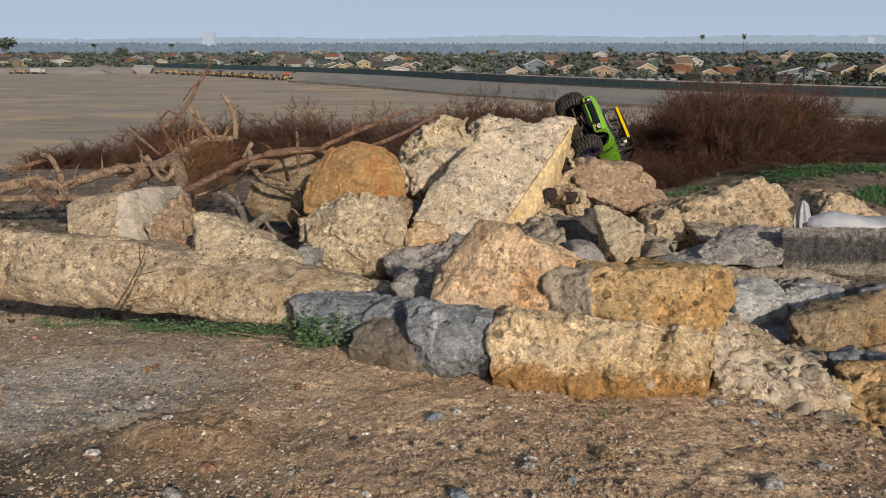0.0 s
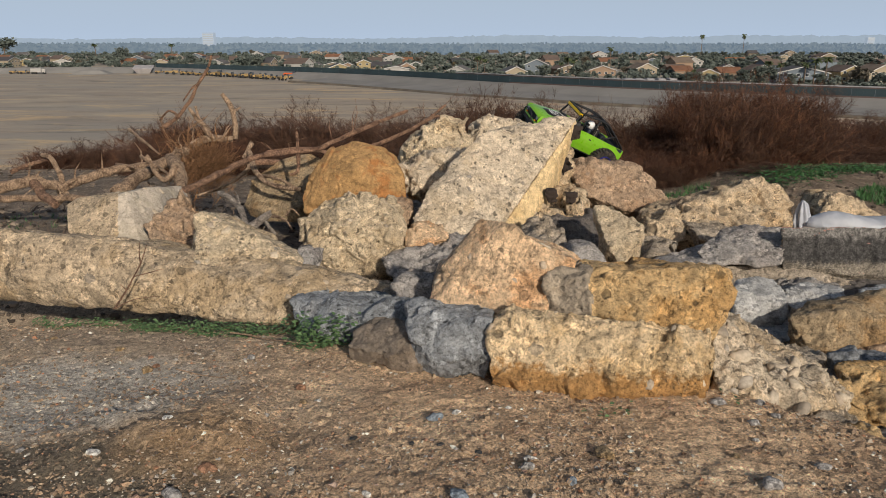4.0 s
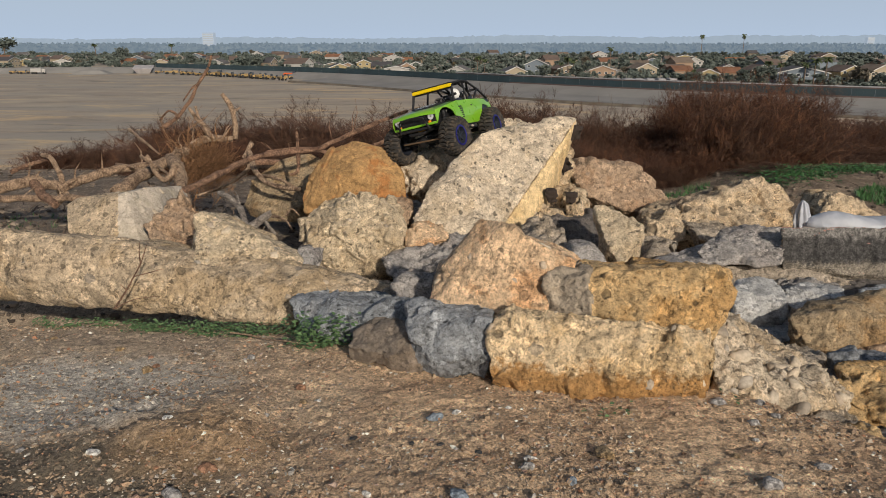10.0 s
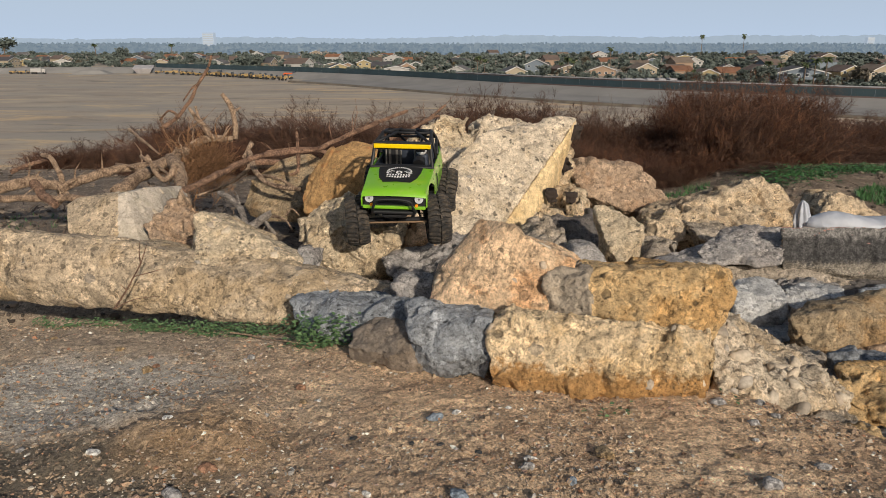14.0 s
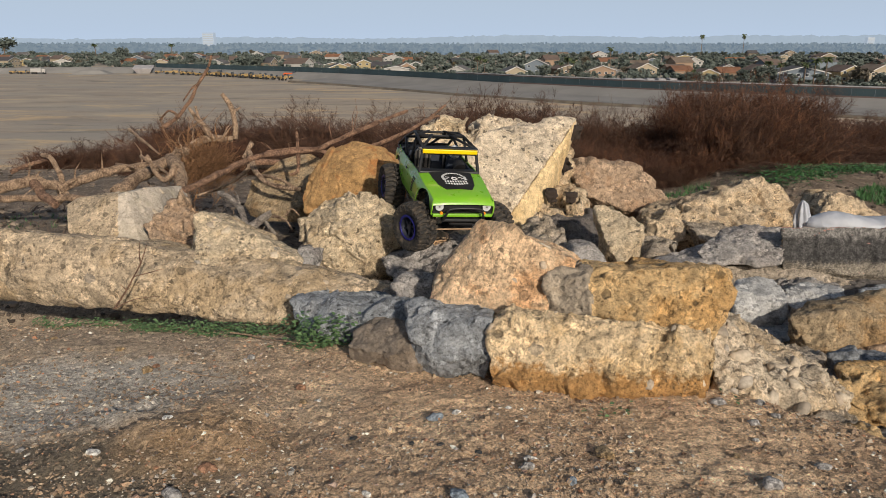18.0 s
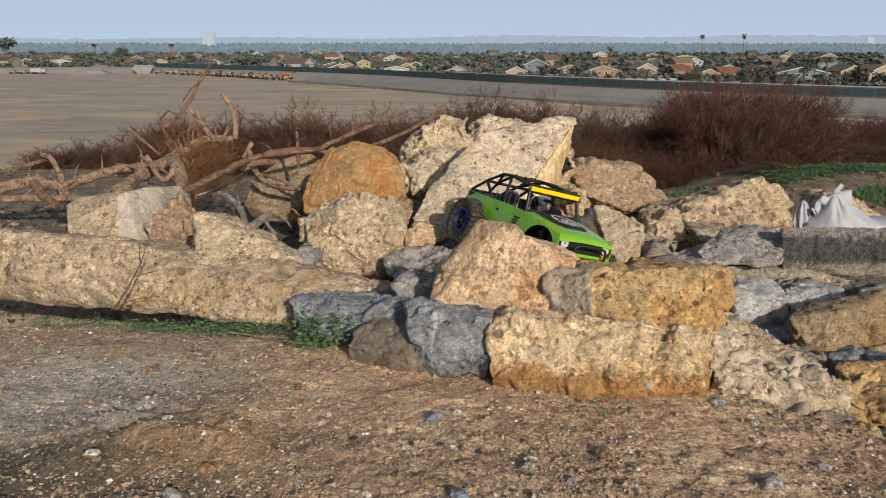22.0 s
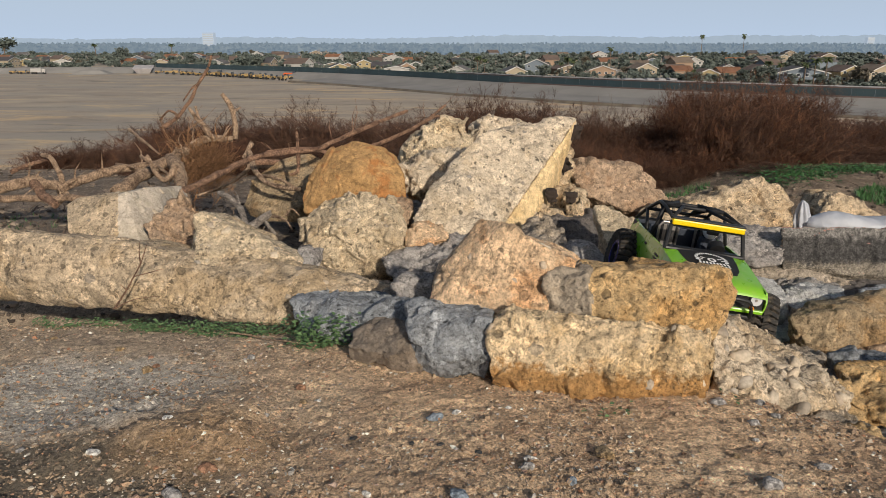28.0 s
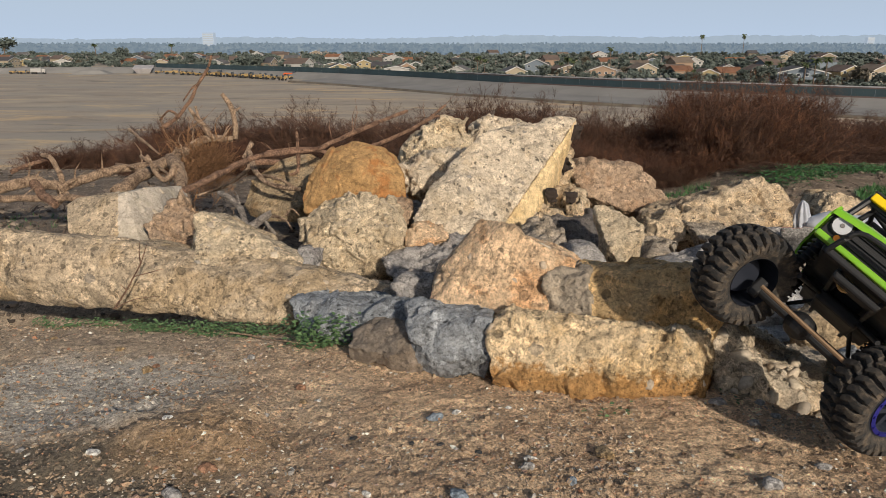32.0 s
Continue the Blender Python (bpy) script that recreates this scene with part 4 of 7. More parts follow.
branch("fallen_branch", "bare branch lying low between stones", BARK, (-0.72, 2.70, -0.02), [(0.0107, 0.0061, [(0.00, 0.00, 0.00), (0.13, 0.00, -0.01), (0.26, -0.05, -0.03)]), (0.0071, 0.0043, [(0.09, -0.20, 0.00), (0.19, -0.30, -0.00), (0.28, -0.35, -0.04)]), (0.0048, 0.0024, [(0.22, -0.60, -0.05), (0.27, -0.65, -0.05), (0.30, -0.70, -0.07)])])
branch("fallen_branch", "thin bare twigs crossing the pile", BARK, (-1.27, 3.00, 0.08), [(0.0068, 0.0034, [(0.00, 0.00, 0.00), (0.10, -0.10, -0.04), (0.19, -0.20, -0.07)]), (0.0059, 0.0029, [(0.20, -0.40, -0.05), (0.31, -0.50, -0.08), (0.39, -0.60, -0.10)]), (0.0048, 0.0032, [(0.02, -0.20, -0.11), (0.14, -0.30, -0.11), (0.22, -0.40, -0.15)]), (0.0049, 0.0025, [(0.31, -0.10, 0.10), (0.33, -0.10, 0.02), (0.37, -0.15, -0.02)]), (0.0036, 0.0018, [(0.81, -0.90, -0.15), (0.83, -0.90, -0.13), (0.85, -0.90, -0.15)])])
branch("dry_twig", "small dry forked twig standing before the beam", BARK_RED, (-0.55, 1.16, -0.01), [(0.0017, 0.0008, [(0.00, 0.00, 0.00), (0.02, 0.01, 0.03), (0.03, 0.02, 0.05), (0.04, 0.03, 0.07), (0.05, 0.04, 0.10)]), (0.0011, 0.0005, [(0.03, 0.02, 0.05), (0.06, 0.01, 0.06), (0.09, 0.00, 0.07)]), (0.0011, 0.0005, [(0.04, 0.03, 0.07), (0.04, 0.03, 0.09), (0.04, 0.04, 0.11)]), (0.0011, 0.0005, [(0.02, 0.01, 0.03), (0.01, 0.01, 0.04)]), (0.0011, 0.0005, [(0.00, 0.00, 0.00), (0.04, -0.01, 0.02), (0.09, -0.02, 0.03)])])
branch("dead_tree", "dark half-buried trunk on the ground", BARK, (-1.65, 2.50, -0.10), [(0.0128, 0.0099, [(0.00, 0.00, -0.00), (0.24, 0.00, -0.00), (0.47, 0.00, 0.00), (0.73, -0.10, 0.03)])])
branch("dry_twig", "thin dark twig lying on the sand by the weeds", BARK, (-0.35, 1.13, -0.04), [(0.0015, 0.0008, [(0.00, -0.00, -0.00), (0.03, -0.01, -0.00), (0.07, -0.03, -0.00), (0.11, -0.04, -0.00)]), (0.0009, 0.0005, [(0.07, -0.03, -0.00), (0.09, -0.01, -0.00), (0.10, 0.00, -0.00)])])
branch("dry_twig", "forked dark twig lying on the sand", BARK, (-0.18, 1.05, -0.04), [(0.0015, 0.0008, [(0.00, 0.00, -0.00), (0.06, -0.01, -0.00), (0.09, -0.00, -0.00), (0.11, 0.02, -0.00)]), (0.0011, 0.0005, [(0.02, -0.00, -0.00), (-0.01, -0.03, -0.00), (-0.03, -0.05, -0.00)]), (0.0008, 0.0005, [(0.07, -0.01, -0.00), (0.10, -0.02, -0.00), (0.13, -0.02, -0.00)])])
branch("dry_twig", "short broken twig on the bench", BARK, (-0.39, 0.99, -0.04), [(0.0012, 0.0007, [(-0.00, -0.00, -0.00), (0.04, -0.02, -0.00), (0.08, -0.03, -0.00)])])
branch("dry_twig", "thin bent twig near the concrete block", BARK_RED, (0.40, 1.02, -0.04), [(0.0010, 0.0005, [(0.00, -0.00, -0.00), (0.00, -0.03, -0.00), (0.03, -0.05, -0.00)])])


def root_ball():
    """The torn-out root tangle of the dead tree."""
    rnd = random.Random(4)
    lines = []
    for i in range(620):
        p = Vector((rnd.gauss(0, 0.045), rnd.gauss(0, 0.05), rnd.gauss(0.0, 0.045)))
        d = Vector((rnd.gauss(0.1, 1), rnd.gauss(0, 1), rnd.gauss(-0.2, 1))).normalized()
        pts = [p]
        for k in range(5):
            d = (d + noise.noise_vector(p * 14 + Vector((i, 0, 0))) * 0.7).normalized()
            p = p + d * rnd.uniform(0.012, 0.034)
            pts.append(p)
        lines.append((pts, rnd.uniform(0.0008, 0.0028), 0.0004))
    ob = new("root_ball", strands("root_ball", lines, ROOT))
    ob.location = (-0.93, 2.75, -0.02)
    tagged(ob, "tangled reddish root ball of a dead tree", "roots")
    copy_thing(ob, pose(-0.86, 2.72, -0.03, 20, 60, 40) @ Matrix.Scale(0.75, 4))


root_ball()


# ---- dry brush behind the heap ----
def dry_material(name, dark, mid, light):
    m = Nodes(name, 0.9)
    c = m.ramp(m.island(), (0.0, dark), (0.55, mid), (1.0, light))
    return m.done(m.mix(m.ramp(m.noise(0.25, 3), (0.35, 0.5), (0.6, 0.0)), c, dark))


DRY = dry_material("dry_stems", (0.026, 0.013, 0.008), (0.080, 0.037, 0.021), (0.20, 0.098, 0.054))
DRY_RED = dry_material("dry_reddish_stems", (0.030, 0.012, 0.007), (0.105, 0.040, 0.019), (0.24, 0.105, 0.046))


def bush_mesh(name, seed, material, stems=210, twigs=26):
    """A dry bush one metre wide: arching stems, each with many fine twigs."""
    rnd = random.Random(seed)
    lines, fine = [], []
    for i in range(stems):
        a, out = rnd.uniform(0, 2 * math.pi), rnd.random() ** 0.6
        p = Vector((math.cos(a) * out * 0.22, math.sin(a) * out * 0.22, 0))
        d = Vector((math.cos(a) * out * 0.9, math.sin(a) * out * 0.9, 1.15 - 0.5 * out)).normalized()
        length = rnd.choice((0.6, 0.75, 0.85, 0.9, 1.15)) * rnd.uniform(0.85, 1.1) * (1.0 - 0.2 * out)
        pts = [p]
        for k in range(5):
            d = (d + noise.noise_vector(p * 5 + Vector((i * 2.1, seed, 0))) * 0.75).normalized()
            p = p + d * length / 5
            pts.append(p)
        lines.append((pts, 0.0048, 0.0012))
        for k in range(twigs):
            u = rnd.uniform(0.8, 4.9)
            j = int(u)
            q = pts[j].lerp(pts[j + 1], u - j)
            e = (d * 0.4 + Vector((rnd.gauss(0, 0.9), rnd.gauss(0, 0.9), rnd.gauss(0.15, 0.7)))).normalized()
            s = rnd.uniform(0.05, 0.14)
            mid = q + e * s * 0.5 + Vector((0, 0, 0.01))
            fine.append(([q, mid, q + (e + Vector((0, 0, 0.3))) * s], 0.0018, 0.0010))
            for _ in range(4):
                g = (e + Vector((rnd.gauss(0, 0.9), rnd.gauss(0, 0.9), rnd.gauss(0.2, 0.6)))) * s * 0.5
                fine.append(([mid, mid + g], 0.0016, 0.0011))
    ob = new(name, strands(name, lines, material))
    spray = new("twig_spray", strands("twig_spray", fine, material))
    spray.parent = ob
    tagged(spray, "fine dry twigs", kind="stuff")
    return ob


def brush():
    rnd = random.Random(12)
    kinds = [bush_mesh("dry_bush", 20 + k, (DRY, DRY_RED, DRY)[k]) for k in range(3)]
    labels = ("dense dry brown bush on the bank", "dry reddish-brown bush on the bank", "dead brown brush beside the bank")
    for ob, text in zip(kinds, labels):
        tagged(ob, text, "bush", "dry bushes along the bank")
    # x, y, height, width
    spots = []
    for i in range(16):
        spots.append((-1.9 + i * 0.19 + rnd.uniform(-0.06, 0.06), rnd.uniform(4.6, 5.6), rnd.uniform(0.32, 0.47), rnd.uniform(0.46, 0.64)))
    for i in range(5):
        spots.append((-2.75 + i * 0.22, rnd.uniform(5.0, 5.6), rnd.uniform(0.16, 0.24), 0.34))
    for i in range(22):
        x = 1.05 + i * 0.155
        h = 0.40 + 0.27 * math.exp(-((x - 2.05) / 0.42) ** 2)
        spots.append((x, rnd.uniform(5.0, 5.8) + (1.0 if x > 2.2 else 0), h * rnd.uniform(0.95, 1.25), rnd.uniform(0.42, 0.62)))
    for i in range(7):
        spots.append((0.75 + i * 0.14, rnd.uniform(5.0, 5.3), rnd.uniform(0.24, 0.36), rnd.uniform(0.34, 0.46)))
    for i in range(6):
        spots.append((2.4 + i * 0.22, rnd.uniform(5.5, 5.8), rnd.uniform(0.20, 0.34), rnd.uniform(0.34, 0.46)))
    for i in range(12):
        spots.append((-1.8 + i * 0.24, rnd.uniform(4.2, 4.6), rnd.uniform(0.16, 0.28), rnd.uniform(0.30, 0.42)))
    for i in range(20):
        spots.append((-1.9 + i * 0.16, rnd.uniform(5.2, 6.0), rnd.uniform(0.28, 0.41), rnd.uniform(0.42, 0.60)))
    for i in range(9):
        spots.append((0.22 + i * 0.12, rnd.uniform(5.0, 5.6), rnd.uniform(0.46, 0.58), rnd.uniform(0.40, 0.56)))
    for i in range(10):
        spots.append((1.75 + i * 0.08, rnd.uniform(4.9, 5.5), rnd.uniform(0.60, 0.74), rnd.uniform(0.48, 0.66)))
    for i in range(12):
        spots.append((0.65 + i * 0.08, rnd.uniform(4.4, 4.9), rnd.uniform(0.20, 0.32), rnd.uniform(0.30, 0.42)))
    for i in range(2):
        spots.append((2.0 + i * 0.5, rnd.uniform(4.2, 4.6), rnd.uniform(0.12, 0.22), rnd.uniform(0.26, 0.36)))
    for k, (x, y, h, w) in enumerate(spots):
        h -= 0.10 * ease(1.3, 2.0, x)
        ob = kinds[k] if k < 3 else copy_thing(kinds[k % 3], Matrix())
        ob.matrix_basis = Matrix.LocRotScale((x, y, ground_height(x, y) - 0.03), Euler((0, 0, rnd.uniform(0, 6.28))), (w, w, h))


brush()


# ---- gravel, stones, weeds ----
def pebble_material():
    m = Nodes("pebbles", 0.9)
    c = m.ramp(m.island(), (0.0, (0.058, 0.048, 0.039)), (0.04, (0.19, 0.138, 0.096)), (0.40, (0.351, 0.247, 0.159)), (0.72, (0.468, 0.351, 0.234)), (0.80, (0.429, 0.208, 0.111)), (0.86, (0.338, 0.319, 0.293)), (0.95, (0.598, 0.507, 0.390)), (1.0, (0.850, 0.850, 0.754)))
    return m.done(m.mix(0.6, c, m.ramp(m.noise(0.004, 3), (0.3, 0.6), (0.7, 1.15)), "MULTIPLY"), m.noise(0.003, 3), 0.003, 0.8)


PEBBLES = pebble_material()


def lump(rnd, r, squash, sub=1):
    bm = bmesh.new()
    bmesh.ops.create_icosphere(bm, subdivisions=sub, radius=r)
    s = Vector((rnd.uniform(0, 90), rnd.uniform(0, 90), 0))
    k = Vector((rnd.uniform(0.8, 1.5), rnd.uniform(0.7, 1.1), squash))
    for v in bm.verts:
        v.co *= 1 + 0.45 * noise.noise(v.co / r * 1.1 + s)
        v.co = Vector((v.co.x * k.x, v.co.y * k.y, v.co.z * k.z))
    return bm


def gravel():
    rnd = random.Random(7)
    shapes = []
    for k in range(14):
        bm = bmesh.new()
        for _ in range(9):
            v = Vector((rnd.gauss(0, 1), rnd.gauss(0, 1), rnd.gauss(0, 1))).normalized() * rnd.uniform(0.75, 1.25)
            bm.verts.new((v.x * rnd.uniform(0.9, 1.4), v.y, v.z * 0.75))
        bmesh.ops.convex_hull(bm, input=bm.verts)
        bmesh.ops.delete(bm, geom=[v for v in bm.verts if not v.link_faces], context="VERTS")
        bm.verts.ensure_lookup_table()
        shapes.append((np.array([v.co[:] for v in bm.verts]), [[v.index for v in f.verts] for f in bm.faces]))
        bm.free()
    verts, faces = [], []
    n = 0
    while n < 46000:
        y = 0.48 + 1.0 * rnd.random() ** 1.5
        x = rnd.uniform(-0.72, 0.72) * (y + 0.1)
        if x + y > 1.36 or noise.noise(Vector((x, y, 0)) * 5) + rnd.uniform(-0.5, 0.5) < -0.12:
            continue
        r = 0.0007 + 0.0026 * rnd.random() ** 4 + (0.0035 * rnd.random() if rnd.random() < 0.02 else 0)
        co, fs = shapes[rnd.randrange(14)]
        a = rnd.uniform(0, 6.28)
        c, s = math.cos(a) * r, math.sin(a) * r
        q = co @ np.array([[c, s, 0], [-s, c, 0], [0, 0, r]])
        q += (x, y, ground_height(x, y) + r * 0.15)
        base = len(verts)
        verts += q.tolist()
        faces += [[i + base for i in f] for f in fs]
        n += 1
    tagged(new("gravel", mesh_of("gravel", verts, faces, PEBBLES)), "scattered fine gravel on sandy soil", "gravel", kind="stuff")


gravel()


CLODS = dry_material("dark_clods", (0.05, 0.038, 0.028), (0.15, 0.115, 0.085), (0.33, 0.265, 0.20))


def clods():
    """Clods, bark scraps and stones on the dark ground behind the beam."""
    rnd = random.Random(19)
    shapes = []
    for k in range(8):
        bm = lump(rnd, 1.0, rnd.uniform(0.4, 0.8))
        bm.verts.ensure_lookup_table()
        shapes.append((np.array([v.co[:] for v in bm.verts]), [[v.index for v in f.verts] for f in bm.faces]))
        bm.free()
    verts, faces = [], []
    for i in range(5200):
        y = 1.7 + 3.6 * rnd.random() ** 1.4
        x = rnd.uniform(-0.72, 0.78) * y
        r = 0.003 + 0.014 * rnd.random() ** 3
        co, fs = shapes[rnd.randrange(8)]
        a = rnd.uniform(0, 6.28)
        c, s = math.cos(a) * r, math.sin(a) * r
        base = len(verts)
        verts += (co @ np.array([[c, s, 0], [-s, c, 0], [0, 0, r]]) + (x, y, ground_height(x, y) + r * 0.2)).tolist()
        faces += [[j + base for j in f] for f in fs]
    tagged(new("clods", mesh_of("clods", verts, faces, CLODS)), "clods and small stones on the dark soil", "clods", kind="stuff")


clods()


def litter():
    """Twigs and dead stalks on the dark ground round the dead wood."""
    rnd = random.Random(15)
    lines = []
    for i in range(2600):
        y = rnd.uniform(1.75, 4.6)
        x = rnd.uniform(-0.85, 0.2) * y * 0.8 if y < 3 else rnd.uniform(-0.75, 0.75) * y
        z = ground_height(x, y)
        a, s = rnd.uniform(0, 6.28), rnd.uniform(0.02, 0.10)
        p = Vector((x, y, z + rnd.uniform(0, 0.02)))
        q = p + Vector((math.cos(a) * s, math.sin(a) * s, rnd.uniform(-0.01, 0.03)))
        lines.append(([p, p.lerp(q, 0.5) + Vector((0, 0, 0.006)), q], rnd.uniform(0.0008, 0.0028), 0.0007))
    tagged(new("twig_litter", strands("twig_litter", lines, LITTER)), "dead twigs and stalks littering the dark soil", "twigs", kind="stuff")


LITTER = dry_material("dead_twigs", (0.05, 0.035, 0.028), (0.16, 0.11, 0.08), (0.34, 0.26, 0.19))
litter()

STONE_GREY = concrete("grey_pebble", (0.40, 0.38, 0.36), (0.30, 0.28, 0.26), 0.1, 0.1)
STONE_WHITE = concrete("white_pebble", (0.78, 0.75, 0.70), (0.66, 0.60, 0.52), 0.0, 0.1)
STONE_TAN = concrete("tan_pebble", (0.33, 0.24, 0.14), (0.28, 0.18, 0.08), 0.1, 0.1)
STONE_RED = concrete("red_pebble", (0.34, 0.18, 0.105), (0.28, 0.16, 0.10), 0.1, 0.1)
STONE_BLACK = plain("black_pebble", (0.03, 0.03, 0.03), 0.6, 0, 0.01)
STONE_BLUE = concrete("blue_grey_pebble", (0.26, 0.31, 0.36), (0.20, 0.23, 0.26), 0.1, 0.2)


def stones(rows):
    rnd = random.Random(3)
    for x, y, r, material, label in rows:
        bm = lump(rnd, r, rnd.uniform(0.5, 0.75), 3)
        for v in bm.verts:
            v.co += v.co.normalized() * 0.10 * r * noise.noise(v.co * (3.2 / r) + Vector((x * 9, y * 7, 0)))
        ob = part("stone", bm, material, None, label, True)
        ob.matrix_basis = pose(x, y, ground_height(x, y) + r * 0.22, 0, 0, rnd.uniform(-40, 40))
        tagged(ob, category="stone", group="loose stones on the sand")


stones([
    (-0.379, 0.709, 0.0057, STONE_WHITE, "small white rounded stone on sand"),
    (0.180, 0.729, 0.0106, STONE_TAN, "flat tan stone on sand"),
    (-0.630, 1.109, 0.0069, STONE_TAN, "small tan stone near the beam"),
    (-0.432, 0.990, 0.0090, STONE_TAN, "flat tan stone on soil"),
    (-0.428, 1.011, 0.0057, STONE_RED, "small red-brown stone on soil"),
    (-0.506, 1.068, 0.0059, STONE_TAN, "small tan stone near the weeds"),
    (-0.292, 1.033, 0.0065, STONE_GREY, "small pale grey stone near the weeds"),
    (-0.388, 0.900, 0.0051, STONE_TAN, "small tan stone on soil"),
    (-0.323, 0.777, 0.0039, STONE_WHITE, "small pale stone on soil"),
    (-0.250, 0.691, 0.0071, STONE_RED, "reddish stone pressed into soil"),
    (-0.272, 0.644, 0.0096, STONE_GREY, "dark grey stone pressed into soil"),
    (-0.076, 0.639, 0.0038, STONE_WHITE, "small pale stone on sand"),
    (-0.183, 0.878, 0.0056, STONE_TAN, "small tan stone on sand"),
    (-0.105, 0.774, 0.0034, STONE_BLACK, "small black stone on sand"),
    (-0.036, 0.757, 0.0038, STONE_BLACK, "small black stone on sand"),
    (-0.011, 0.827, 0.0077, STONE_BLUE, "blue-grey stone pressed into sand"),
    (0.017, 0.845, 0.0048, STONE_WHITE, "small white stone on sand"),
    (-0.003, 0.754, 0.0038, STONE_BLACK, "small black stone on sand"),
    (0.015, 0.630, 0.0084, STONE_BLUE, "blue-grey stone pressed into sand"),
    (0.040, 0.734, 0.0037, STONE_BLACK, "small dark stone on sand"),
    (0.132, 0.666, 0.0059, STONE_BLUE, "dark blue-grey stone on sand"),
    (0.096, 0.717, 0.0058, STONE_WHITE, "broken white pebble on sand"),
    (0.090, 0.691, 0.0071, STONE_GREY, "grey stone on sand"),
    (0.329, 0.734, 0.0053, STONE_TAN, "tan stone on sand"),
    (0.370, 0.777, 0.0039, STONE_WHITE, "thin white chip on sand"),
    (0.339, 0.666, 0.0098, STONE_GREY, "flat grey stone on sand"),
    (0.418, 0.714, 0.0063, STONE_GREY, "grey stone on sand"),
    (0.416, 0.878, 0.0069, STONE_GREY, "grey stone at the foot of the slope"),
    (0.363, 0.883, 0.0082, STONE_GREY, "rounded grey stone at the foot of the slope"),
    (0.422, 0.842, 0.0060, STONE_GREY, "grey stone at the foot of the slope"),
    (0.119, 0.865, 0.0037, STONE_WHITE, "small white pebble by the block"),
    (0.084, 0.858, 0.0031, STONE_WHITE, "small white pebble by the block"),
    (-0.196, 0.927, 0.0066, STONE_RED, "small reddish stone on sand"),
    (-0.167, 0.891, 0.0038, STONE_WHITE, "small pale stone on sand"),
    (-0.179, 0.680, 0.0035, STONE_TAN, "small tan stone on sand"),
    (0.354, 0.625, 0.0056, STONE_TAN, "small tan stone on sand"),
    (0.274, 0.744, 0.0032, STONE_RED, "small reddish stone on sand"),
    (0.388, 0.827, 0.0083, STONE_GREY, "flat grey stone by the slope"),
    (-0.205, 0.625, 0.0056, STONE_RED, "reddish stone pressed into soil"),
    (-0.480, 0.744, 0.0054, STONE_GREY, "grey stone pressed into soil"),
    (-0.219, 0.827, 0.0041, STONE_GREY, "small grey stone on sand"),
    (0.064, 0.697, 0.0031, STONE_TAN, "small tan stone on sand"),
    (-0.062, 0.878, 0.0037, STONE_TAN, "small tan stone on sand"),
    (0.199, 0.686, 0.0035, STONE_TAN, "small tan stone on sand"),
    (0.403, 0.644, 0.0038, STONE_TAN, "small tan stone on sand"),
])


# ---- weeds ----
def leaf_material(name, dark, light):
    m = Nodes(name, 0.6)
    c = m.ramp(m.island(), (0.0, dark), (1.0, light))
    m.bsdf.inputs["Subsurface Weight"].default_value = 0.0
    return m.done(c)


WEED = leaf_material("weed_leaves", (0.047, 0.101, 0.041), (0.149, 0.243, 0.095))
GRASS = leaf_material("grass_blades", (0.026, 0.08, 0.022), (0.068, 0.18, 0.048))


def leaf_patch(name, label, spots, material, size, count, flat=0.5, tall=2.0):
    """Low weeds: many small bent leaves round the given spots (x, y, spread)."""
    rnd = random.Random(len(name) + count)
    verts, faces = [], []
    for x, y, w in spots:
        for i in range(int(count * w / 0.06)):
            px, py = x + rnd.gauss(0, w * 0.5), y + rnd.gauss(0, w * 0.25)
            h = ground_height(px, py) + rnd.random() ** 1.5 * size * tall
            a, s = rnd.uniform(0, 6.28), size * rnd.uniform(0.5, 1.2)
            up = rnd.uniform(-0.2, 0.9) * flat
            d = Vector((math.cos(a), math.sin(a), up)).normalized()
            e = Vector((-math.sin(a), math.cos(a), rnd.uniform(-0.4, 0.4))).normalized()
            o = Vector((px, py, h))
            b = len(verts)
            for p in (o, o + d * s * 0.5 + e * s * 0.33, o + d * s + Vector((0, 0, -0.2 * s)), o + d * s * 0.5 - e * s * 0.33):
                verts.append(p[:])
            faces.append((b, b + 1, b + 2, b + 3))
    tagged(new(name, mesh_of(name, verts, faces, material)), label, "weeds", kind="stuff")


def grass_patch(name, label, rows, material, count):
    """Thin upright blades over boxes (x0, x1, y0, y1, height)."""
    rnd = random.Random(count)
    verts, faces = [], []
    for x0, x1, y0, y1, h in rows:
        for i in range(count):
            x, y = rnd.uniform(x0, x1), rnd.uniform(y0, y1)
            if noise.noise(Vector((x, y, 3)) * 3.1) < 0.04:
                continue
            z, a, k = ground_height(x, y) - 0.004, rnd.uniform(0, 6.28), h * rnd.uniform(0.5, 1.2)
            w = Vector((math.cos(a), math.sin(a), 0)) * 0.0028
            tip = Vector((rnd.gauss(0, 0.4), rnd.gauss(0, 0.4), 1)) * k
            o, b = Vector((x, y, z)), len(verts)
            verts += [(o - w)[:], (o + w)[:], (o + tip * 0.6 + w * 0.7)[:], (o + tip)[:]]
            faces.append((b, b + 1, b + 2, b + 3))
    tagged(new(name, mesh_of(name, verts, faces, material)), label, "grass", kind="stuff")


